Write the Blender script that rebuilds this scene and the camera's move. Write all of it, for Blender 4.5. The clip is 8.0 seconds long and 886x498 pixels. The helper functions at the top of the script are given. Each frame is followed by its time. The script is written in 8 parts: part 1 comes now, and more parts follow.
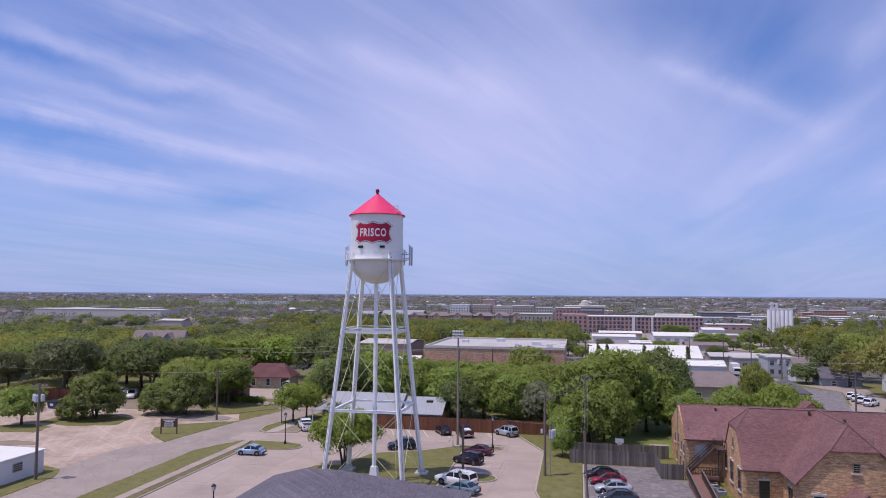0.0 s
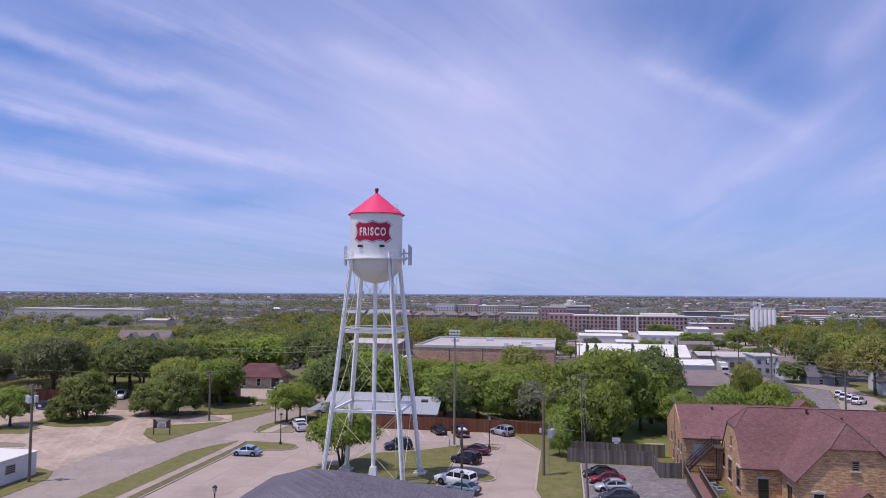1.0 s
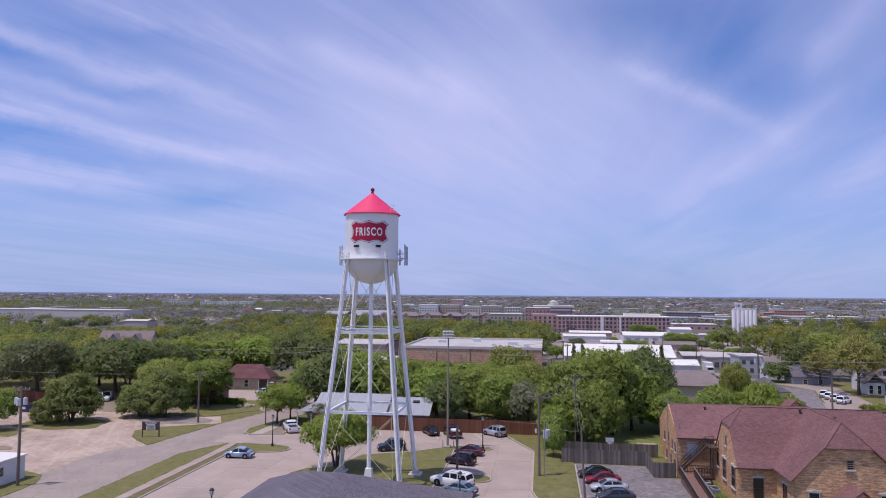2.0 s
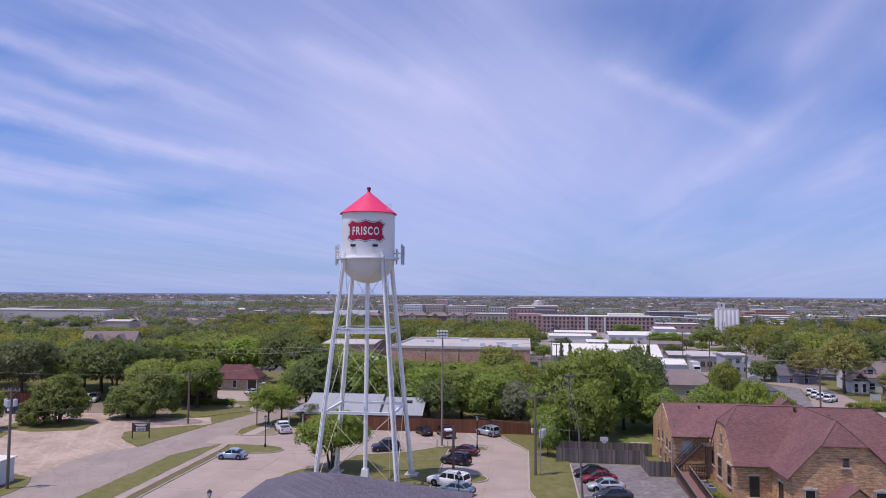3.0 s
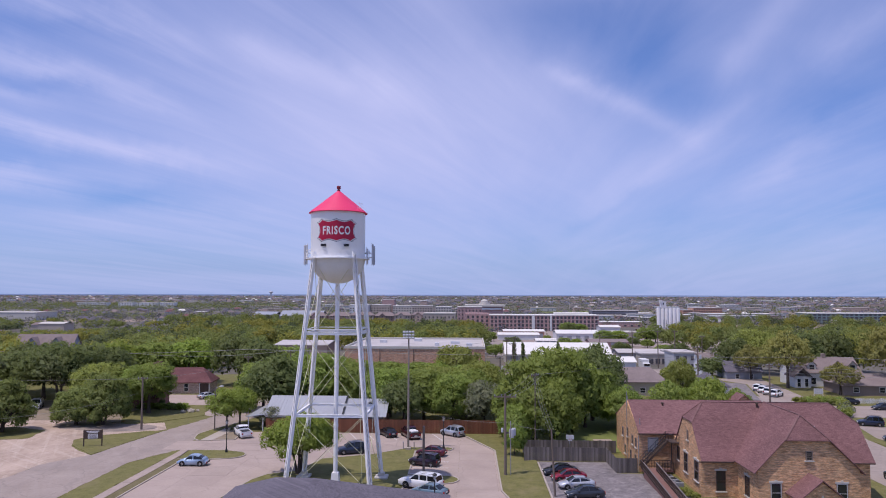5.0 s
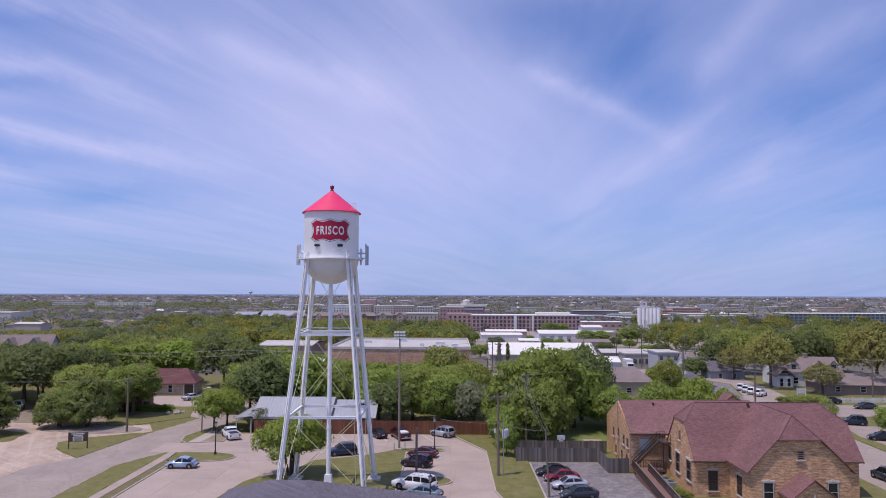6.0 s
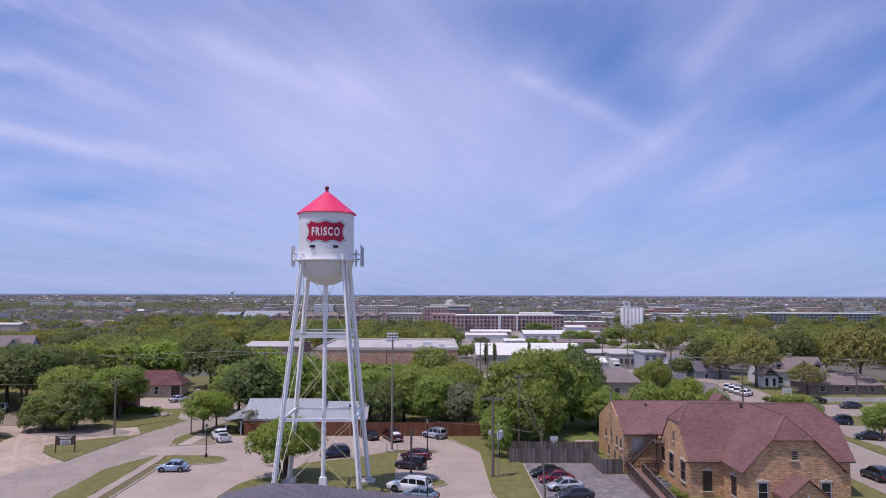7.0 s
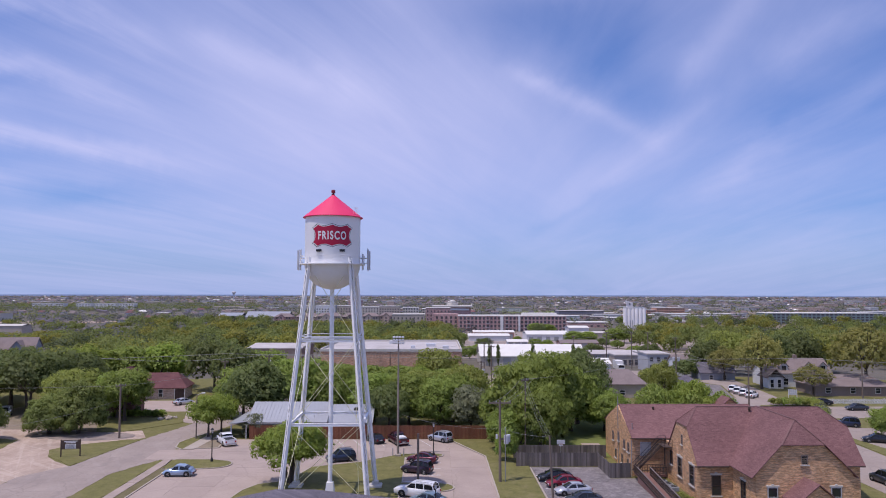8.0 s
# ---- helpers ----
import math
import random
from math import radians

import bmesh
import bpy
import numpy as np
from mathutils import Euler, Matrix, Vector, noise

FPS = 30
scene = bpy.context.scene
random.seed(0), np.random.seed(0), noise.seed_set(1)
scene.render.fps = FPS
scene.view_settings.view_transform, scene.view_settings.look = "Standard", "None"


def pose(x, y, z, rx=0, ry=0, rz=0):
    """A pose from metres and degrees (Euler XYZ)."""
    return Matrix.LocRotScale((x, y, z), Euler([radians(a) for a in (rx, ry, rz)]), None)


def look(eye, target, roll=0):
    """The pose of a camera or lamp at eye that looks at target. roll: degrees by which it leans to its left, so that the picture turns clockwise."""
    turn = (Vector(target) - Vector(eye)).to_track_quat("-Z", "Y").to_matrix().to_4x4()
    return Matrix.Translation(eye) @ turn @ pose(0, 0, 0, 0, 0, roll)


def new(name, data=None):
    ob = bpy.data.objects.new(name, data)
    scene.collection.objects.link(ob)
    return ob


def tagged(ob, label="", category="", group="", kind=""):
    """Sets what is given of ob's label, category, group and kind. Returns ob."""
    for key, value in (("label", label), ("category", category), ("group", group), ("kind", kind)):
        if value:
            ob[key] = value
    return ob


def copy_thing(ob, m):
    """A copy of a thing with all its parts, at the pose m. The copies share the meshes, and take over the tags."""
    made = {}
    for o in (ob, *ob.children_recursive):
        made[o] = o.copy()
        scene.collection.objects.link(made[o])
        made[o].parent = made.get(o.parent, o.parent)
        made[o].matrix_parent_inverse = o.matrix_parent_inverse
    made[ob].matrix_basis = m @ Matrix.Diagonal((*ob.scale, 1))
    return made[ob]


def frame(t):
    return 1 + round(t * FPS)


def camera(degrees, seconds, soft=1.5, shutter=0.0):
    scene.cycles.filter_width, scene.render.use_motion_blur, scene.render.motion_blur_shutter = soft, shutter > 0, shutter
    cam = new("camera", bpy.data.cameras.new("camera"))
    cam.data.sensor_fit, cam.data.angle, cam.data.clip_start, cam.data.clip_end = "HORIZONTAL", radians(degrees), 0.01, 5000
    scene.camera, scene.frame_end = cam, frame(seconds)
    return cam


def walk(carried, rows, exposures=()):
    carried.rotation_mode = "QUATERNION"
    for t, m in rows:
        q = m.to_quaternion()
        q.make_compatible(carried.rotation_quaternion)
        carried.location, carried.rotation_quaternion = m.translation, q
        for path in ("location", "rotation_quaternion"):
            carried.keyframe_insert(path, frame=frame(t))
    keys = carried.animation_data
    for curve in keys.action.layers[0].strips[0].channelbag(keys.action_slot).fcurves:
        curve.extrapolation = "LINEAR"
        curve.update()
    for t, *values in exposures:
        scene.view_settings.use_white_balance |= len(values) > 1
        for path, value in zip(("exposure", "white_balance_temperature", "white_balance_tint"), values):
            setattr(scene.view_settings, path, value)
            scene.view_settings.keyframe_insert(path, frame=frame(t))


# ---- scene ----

cam = camera(63.7, 8.0, soft=1.0)
PATH = [
    (0, (0.829, 3.404, 24.341), (0.454, 5.365, 24.466), 0.4),
    (0.5, (-0.201, 3.348, 24.323), (-0.553, 5.313, 24.448), 0.4),
    (1, (-1.205, 3.284, 24.32), (-1.536, 5.253, 24.444), 0.4),
    (1.5, (-2.159, 3.259, 24.322), (-2.469, 5.231, 24.447), 0.4),
    (3, (-4.835, 3.353, 24.239), (-5.07, 5.335, 24.365), 0.4),
    (3.5, (-5.751, 3.408, 24.249), (-5.981, 5.391, 24.375), 0.3),
    (4, (-6.594, 3.492, 24.268), (-6.792, 5.478, 24.395), 0.3),
    (4.5, (-7.491, 3.626, 24.265), (-7.618, 5.618, 24.391), 0.2),
    (6, (-10.132, 3.99, 24.361), (-10.156, 5.986, 24.487), 0.2),
    (6.5, (-10.971, 4.122, 24.409), (-10.958, 6.118, 24.535), 0.2),
    (7, (-11.794, 4.262, 24.542), (-11.769, 6.258, 24.668), 0.2),
    (7.5, (-12.36, 4.455, 24.759), (-12.337, 6.451, 24.885), 0.0),
    (8, (-12.476, 4.643, 25.02), (-12.455, 6.639, 25.146), 0.1),
]
walk(cam, [(t, look(eye, target, roll)) for t, eye, target, roll in PATH], [(0.0, 0.0, 6500, 20), (8.0, 0.0, 6500, 20)])

# ---- daylight ----
SUN_FROM = Vector((-0.29, -0.182, 0.935)).normalized()
sun_data = bpy.data.lights.new("sun", "SUN")
sun_data.energy, sun_data.angle, sun_data.color = 3.0, radians(0.6), (1.0, 0.95, 0.88)
sun = new("sun", sun_data)
sun.matrix_world = look(SUN_FROM * 200, (0, 0, 0))

world = bpy.data.worlds.new("sky")
scene.world = world
world.use_nodes = True
wt = world.node_tree
wt.nodes.clear()


def math_node(tree, op, a, b=None):
    n = tree.nodes.new("ShaderNodeMath")
    n.operation = op
    for slot, v in ((0, a), (1, b)):
        if v is None:
            continue
        if isinstance(v, (int, float)):
            n.inputs[slot].default_value = v
        else:
            tree.links.new(v, n.inputs[slot])
    return n.outputs[0]


def vec_node(tree, op, a, b):
    n = tree.nodes.new("ShaderNodeVectorMath")
    n.operation = op
    for slot, v in ((0, a), (1, b)):
        if isinstance(v, (tuple, list)):
            n.inputs[slot].default_value = v
        else:
            tree.links.new(v, n.inputs[slot])
    return n.outputs[0]


def ramp(tree, fac, stops, ease="LINEAR"):
    n = tree.nodes.new("ShaderNodeValToRGB")
    n.color_ramp.interpolation = ease
    els = n.color_ramp.elements
    while len(els) < len(stops):
        els.new(0.5)
    for e, (p, c) in zip(els, stops):
        e.position = p
        e.color = (c, c, c, 1) if isinstance(c, (int, float)) else (*c, 1)
    tree.links.new(fac, n.inputs[0])
    return n.outputs[0]


def mix(tree, fac, a, b, blend="MIX"):
    n = tree.nodes.new("ShaderNodeMix")
    n.data_type, n.blend_type = "RGBA", blend
    for slot, v in ((0, fac), (6, a), (7, b)):
        if isinstance(v, (int, float)):
            n.inputs[slot].default_value = v
        elif isinstance(v, (tuple, list)):
            n.inputs[slot].default_value = (*v, 1) if len(v) == 3 else v
        else:
            tree.links.new(v, n.inputs[slot])
    return n.outputs[2]


def noise_tex(tree, vector, scale, detail=4.0, rough=0.55, warp=0.0):
    n = tree.nodes.new("ShaderNodeTexNoise")
    n.inputs["Scale"].default_value, n.inputs["Detail"].default_value = scale, detail
    n.inputs["Roughness"].default_value, n.inputs["Distortion"].default_value = rough, warp
    tree.links.new(vector, n.inputs["Vector"])
    return n.outputs[0]


# cirrus streaks: azimuth and elevation of both ends in degrees, half width, strength
STREAKS = [(-47, 18.9, -19.5, 13.3, 0.8, 0.44), (-47, 15.4, -29, 12.7, 0.7, 0.28), (-47, 13.2, -15, 9.2, 0.8, 0.44), (-47, 9.3, -27, 7.3, 0.8, 0.32), (-39, 21.3, -19, 17.4, 1.1, 0.30),
           (-22, 19.7, -2, 14.6, 1.2, 0.24), (4.5, 18.7, 19, 11.2, 0.75, 0.30), (7, 5.3, 22, 14.6, 1.5, 0.15), (6.2, 4.3, 15.5, 8.9, 0.42, -0.14), (18.5, 15.0, 26.5, 23.5, 1.1, 0.20),
           (19, 7.2, 37, 16.6, 1.1, 0.26), (24, 16.4, 36, 20.2, 1.2, 0.20), (16, 11.0, 22.5, 15.2, 0.6, 0.12), (-34, 5.2, -10, 6.4, 1.2, 0.10)]
# broad veils and clear gaps: azimuth, elevation, half sizes, strength
VEILS = [(-6, 13.2, 16, 7.4, 0.38), (36, 13, 10, 10, -0.16), (-45, 13, 10, 10, -0.12), (13, 9.6, 7, 2.6, 0.14), (13.2, 17.6, 4.2, 2.6, -0.34), (9, 21.2, 8, 2.6, -0.32), (17, 15.2, 3, 1.6, -0.10), (26, 12.9, 3.6, 1.8, -0.14), (20.5, 19.5, 3, 3, -0.06),
         (-41, 16.4, 6, 0.7, -0.22), (-40, 10.9, 9, 0.8, -0.26), (-34, 9.4, 7, 0.7, -0.14), (-25.5, 7.2, 6, 1.0, -0.26), (-36, 6.4, 9, 1.0, -0.12), (-31, 14.6, 7, 0.7, -0.16), (-30, 18.2, 8, 0.6, -0.10), (31, 6.5, 8, 2.6, -0.10)]


def build_sky():
    """Clear spring sky with long thin cirrus streaks and a whitish veil."""
    tree = wt
    sky = tree.nodes.new("ShaderNodeTexSky")
    sky.sky_type, sky.sun_disc = "NISHITA", False
    sky.sun_elevation = math.asin(SUN_FROM.z)
    sky.sun_rotation = math.atan2(SUN_FROM.x, SUN_FROM.y)
    sky.air_density, sky.dust_density, sky.ozone_density = 1.0, 0.6, 4.0
    coord = tree.nodes.new("ShaderNodeTexCoord").outputs["Generated"]
    sep = tree.nodes.new("ShaderNodeSeparateXYZ")
    tree.links.new(coord, sep.inputs[0])
    deg = 180 / math.pi
    az = math_node(tree, "MULTIPLY", math_node(tree, "ARCTAN2", sep.outputs[0], sep.outputs[1]), deg)
    el = math_node(tree, "MULTIPLY", math_node(tree, "ARCSINE", sep.outputs[2]), deg)
    height = math_node(tree, "MAXIMUM", sep.outputs[2], 0.0)
    lift = math_node(tree, "ADD", height, 0.10)
    flat = tree.nodes.new("ShaderNodeCombineXYZ")
    tree.links.new(math_node(tree, "DIVIDE", sep.outputs[0], lift), flat.inputs[0])
    tree.links.new(math_node(tree, "DIVIDE", sep.outputs[1], lift), flat.inputs[1])

    def fibres(azimuth, across, along, shift):
        turn = tree.nodes.new("ShaderNodeMapping")
        turn.vector_type = "TEXTURE"
        turn.inputs["Rotation"].default_value = (0, 0, -radians(azimuth))
        turn.inputs["Location"].default_value = (shift, shift * 0.7, 0)
        turn.inputs["Scale"].default_value = (1 / across, 1 / along, 1)
        tree.links.new(flat.outputs[0], turn.inputs[0])
        return turn.outputs[0]

    grain = noise_tex(tree, fibres(24, 2.6, 0.35, 4.1), 1.0, 8, 0.62, 0.8)
    grain_b = noise_tex(tree, fibres(-2, 1.9, 0.35, 7.7), 1.0, 7, 0.6, 0.7)
    side = ramp(tree, math_node(tree, "ADD", sep.outputs[0], 0.5), [(0.4, 0.0), (0.8, 1.0)], "EASE")
    fibre = ramp(tree, mix(tree, side, grain, grain_b), [(0.32, 0.0), (0.72, 1.0)])
    broad = noise_tex(tree, fibres(15, 0.5, 0.25, 1.3), 1.0, 5, 0.55, 0.5)
    warp = math_node(tree, "MULTIPLY", math_node(tree, "SUBTRACT", noise_tex(tree, coord, 9.0, 5, 0.6), 0.5), 3.0)
    total = math_node(tree, "ADD", math_node(tree, "MULTIPLY", fibre, 0.24), math_node(tree, "MULTIPLY", ramp(tree, broad, [(0.3, 0.0), (0.7, 1.0)], "EASE"), 0.22))
    total = math_node(tree, "ADD", total, 0.055)
    el_w = math_node(tree, "ADD", el, warp)
    for a0, e0, a1, e1, w, gain in STREAKS:
        length = math.hypot(a1 - a0, e1 - e0)
        ux, uy = (a1 - a0) / length, (e1 - e0) / length
        dx, dy = math_node(tree, "SUBTRACT", az, a0), math_node(tree, "SUBTRACT", el_w, e0)
        along = math_node(tree, "ADD", math_node(tree, "MULTIPLY", dx, ux / length), math_node(tree, "MULTIPLY", dy, uy / length))
        off = math_node(tree, "SUBTRACT", math_node(tree, "MULTIPLY", dx, uy / w), math_node(tree, "MULTIPLY", dy, ux / w))
        bell = math_node(tree, "EXPONENT", math_node(tree, "MULTIPLY", math_node(tree, "MULTIPLY", off, off), -1.0))
        ends = ramp(tree, along, [(0.0, 0.0), (0.25, 1.0), (0.7, 0.9), (1.0, 0.0)], "EASE")
        soft = math_node(tree, "ADD", math_node(tree, "MULTIPLY", fibre, 0.8), 0.5)
        total = math_node(tree, "ADD", total, math_node(tree, "MULTIPLY", math_node(tree, "MULTIPLY", bell, math_node(tree, "MULTIPLY", ends, soft)), gain))
    for a0, e0, sa, se, gain in VEILS:
        p, q = math_node(tree, "DIVIDE", math_node(tree, "SUBTRACT", az, a0), sa), math_node(tree, "DIVIDE", math_node(tree, "SUBTRACT", el_w, e0), se)
        r2 = math_node(tree, "ADD", math_node(tree, "MULTIPLY", p, p), math_node(tree, "MULTIPLY", q, q))
        total = math_node(tree, "ADD", total, math_node(tree, "MULTIPLY", math_node(tree, "EXPONENT", math_node(tree, "MULTIPLY", r2, -1.0)), gain))
    veil = math_node(tree, "MINIMUM", math_node(tree, "MAXIMUM", total, 0.0), 0.95)
    haze = ramp(tree, height, [(0.0, 0.75), (0.06, 0.48), (0.2, 0.22), (0.5, 0.10)], "EASE")
    tint = mix(tree, 1.0, sky.outputs[0], SKY_TINT, "MULTIPLY")
    col = mix(tree, haze, tint, HAZE_COLOR)
    col = mix(tree, veil, col, CLOUD_COLOR)
    back = tree.nodes.new("ShaderNodeBackground")
    back.inputs["Strength"].default_value = SKY_STRENGTH
    tree.links.new(col, back.inputs[0])
    tree.links.new(back.outputs[0], tree.nodes.new("ShaderNodeOutputWorld").inputs[0])


SKY_STRENGTH = 0.10
SKY_TINT = (0.655, 0.84, 1.28)
HAZE_COLOR = (2.66, 4.16, 7.55)
CLOUD_COLOR = (5.65, 6.15, 9.05)
build_sky()


# ---- materials ----
def surface(name, low, high, rough=0.85, scale=0.6, fine=9.0, bump=0.15, metal=0.0, vary=0.0, island=0.0, stain=0.0, stain_color=(0.1, 0.09, 0.08),
            squash=(1, 1, 1), spec=0.4, coat=0.0, weight=0.45, crisp=0.25, tracks=None, cracks=None):
    """A rough two-scale surface in world metres: low and high are its colours, stain its blotches, vary its change from piece to piece, tracks its wheel marks (direction, colour, strength), cracks its network of lines (size, colour, strength)."""
    m = bpy.data.materials.new(name)
    m.use_nodes = True
    t = m.node_tree
    b = t.nodes["Principled BSDF"]
    pos = t.nodes.new("ShaderNodeNewGeometry")
    at = vec_node(t, "MULTIPLY", pos.outputs["Position"], squash)
    big, small = noise_tex(t, at, scale, 5, 0.6), noise_tex(t, at, fine, 4, 0.65)
    f = math_node(t, "ADD", math_node(t, "MULTIPLY", ramp(t, big, [(0.28, 0.0), (0.72, 1.0)]), 1 - weight), math_node(t, "MULTIPLY", ramp(t, small, [(0.5 - crisp, 0.0), (0.5 + crisp, 1.0)]), weight))
    col = mix(t, f, low, high)
    if stain:
        s = ramp(t, noise_tex(t, pos.outputs["Position"], scale * 0.45, 6, 0.7, 0.5), [(0.52, 0.0), (0.70, 1.0)])
        col = mix(t, math_node(t, "MULTIPLY", s, stain), col, stain_color)
    if tracks:
        for k, turn in enumerate((tracks[0], tracks[0] + 26)):
            lie = t.nodes.new("ShaderNodeMapping")
            lie.vector_type = "TEXTURE"
            lie.inputs["Rotation"].default_value, lie.inputs["Scale"].default_value = (0, 0, radians(turn)), (22, 1.3, 1)
            t.links.new(pos.outputs["Position"], lie.inputs[0])
            marks = ramp(t, noise_tex(t, lie.outputs[0], 1.0 + 0.4 * k, 3, 0.55, 0.6), [(0.54, 0.0), (0.64, 1.0)])
            col = mix(t, math_node(t, "MULTIPLY", marks, tracks[2]), col, tracks[1])
    if cracks:
        cell = t.nodes.new("ShaderNodeTexVoronoi")
        cell.feature = "DISTANCE_TO_EDGE"
        cell.inputs["Scale"].default_value = 1 / cracks[0]
        bend = t.nodes.new("ShaderNodeTexNoise")
        bend.inputs["Scale"].default_value, bend.inputs["Detail"].default_value = 0.8, 4
        t.links.new(pos.outputs["Position"], bend.inputs["Vector"])
        t.links.new(vec_node(t, "ADD", pos.outputs["Position"], vec_node(t, "MULTIPLY", bend.outputs["Color"], (1.6, 1.6, 0))), cell.inputs["Vector"])
        lines = ramp(t, cell.outputs["Distance"], [(0.0, 1.0), (0.06 / cracks[0], 0.6), (0.14 / cracks[0], 0.0)])
        col = mix(t, math_node(t, "MULTIPLY", math_node(t, "MULTIPLY", lines, ramp(t, big, [(0.35, 0.2), (0.6, 1.0)])), cracks[2]), col, cracks[1])
    if vary or island:
        r = t.nodes.new("ShaderNodeObjectInfo").outputs["Random"] if vary else pos.outputs["Random Per Island"]
        amount = vary or island
        val = math_node(t, "ADD", math_node(t, "MULTIPLY", r, 2 * amount), 1 - amount)
        g = t.nodes.new("ShaderNodeCombineXYZ")
        for k in range(3):
            t.links.new(val, g.inputs[k])
        col = mix(t, 1.0, col, g.outputs[0], "MULTIPLY")
    t.links.new(col, b.inputs["Base Color"])
    b.inputs["Roughness"].default_value, b.inputs["Metallic"].default_value = rough, metal
    b.inputs["Specular IOR Level"].default_value, b.inputs["Coat Weight"].default_value = spec, coat
    b.inputs["Coat Roughness"].default_value = 0.08
    if bump:
        n = t.nodes.new("ShaderNodeBump")
        n.inputs["Strength"].default_value, n.inputs["Distance"].default_value = bump, 0.05
        t.links.new(small, n.inputs["Height"])
        t.links.new(n.outputs[0], b.inputs["Normal"])
    return m


def foliage(name, dark, light, through_light=0.25):
    """Leaves: every clump and every tree has a slightly different green, and light shines through a little."""
    m = bpy.data.materials.new(name)
    m.use_nodes = True
    t = m.node_tree
    b = t.nodes["Principled BSDF"]
    geo = t.nodes.new("ShaderNodeNewGeometry")
    info = t.nodes.new("ShaderNodeObjectInfo")
    patch = noise_tex(t, geo.outputs["Position"], 0.55, 3, 0.6)
    f = math_node(t, "ADD", math_node(t, "MULTIPLY", geo.outputs["Random Per Island"], 0.45), math_node(t, "MULTIPLY", ramp(t, patch, [(0.3, 0), (0.7, 1)]), 0.55))
    col = mix(t, f, dark, light)
    hue = t.nodes.new("ShaderNodeHueSaturation")
    t.links.new(math_node(t, "ADD", math_node(t, "MULTIPLY", info.outputs["Random"], 0.014), 0.488), hue.inputs["Hue"])
    t.links.new(math_node(t, "ADD", math_node(t, "MULTIPLY", info.outputs["Random"], 0.30), 0.97), hue.inputs["Value"])
    hue.inputs["Saturation"].default_value = 1.0
    t.links.new(col, hue.inputs["Color"])
    t.links.new(hue.outputs[0], b.inputs["Base Color"])
    b.inputs["Roughness"].default_value, b.inputs["Specular IOR Level"].default_value = 0.55, 0.3
    out = t.nodes["Material Output"]
    thin = t.nodes.new("ShaderNodeBsdfTranslucent")
    t.links.new(hue.outputs[0], thin.inputs[0])
    blend = t.nodes.new("ShaderNodeMixShader")
    blend.inputs[0].default_value = through_light
    t.links.new(b.outputs[0], blend.inputs[1])
    t.links.new(thin.outputs[0], blend.inputs[2])
    t.links.new(blend.outputs[0], out.inputs[0])
    return m


def brick_material(name, low, high, mortar):
    """Running-bond brick at true size, with streaks of darker and lighter courses."""
    m = bpy.data.materials.new(name)
    m.use_nodes = True
    t = m.node_tree
    b = t.nodes["Principled BSDF"]
    geo = t.nodes.new("ShaderNodeNewGeometry")
    sep = t.nodes.new("ShaderNodeSeparateXYZ")
    t.links.new(geo.outputs["Position"], sep.inputs[0])
    uv = t.nodes.new("ShaderNodeCombineXYZ")
    t.links.new(math_node(t, "ADD", sep.outputs[0], sep.outputs[1]), uv.inputs[0])
    t.links.new(sep.outputs[2], uv.inputs[1])
    br = t.nodes.new("ShaderNodeTexBrick")
    t.links.new(uv.outputs[0], br.inputs["Vector"])
    for key, value in (("Scale", 1.0), ("Mortar Size", 0.006), ("Brick Width", 0.22), ("Row Height", 0.075), ("Bias", 0.0)):
        br.inputs[key].default_value = value
    br.inputs["Color1"].default_value, br.inputs["Color2"].default_value, br.inputs["Mortar"].default_value = (*low, 1), (*high, 1), (*mortar, 1)
    st = vec_node(t, "MULTIPLY", uv.outputs[0], (1.1, 5.5, 1))
    streak = ramp(t, noise_tex(t, st, 1.0, 4, 0.6), [(0.36, 0.62), (0.64, 1.28)])
    wear = ramp(t, noise_tex(t, geo.outputs["Position"], 0.35, 4, 0.6), [(0.3, 0.85), (0.7, 1.12)])
    col = mix(t, 1.0, mix(t, 1.0, br.outputs[0], streak, "MULTIPLY"), wear, "MULTIPLY")
    t.links.new(col, b.inputs["Base Color"])
    b.inputs["Roughness"].default_value = 0.88
    n = t.nodes.new("ShaderNodeBump")
    n.inputs["Strength"].default_value, n.inputs["Distance"].default_value = 0.35, 0.02
    t.links.new(br.outputs["Fac"], n.inputs["Height"])
    n.invert = True
    t.links.new(n.outputs[0], b.inputs["Normal"])
    return m


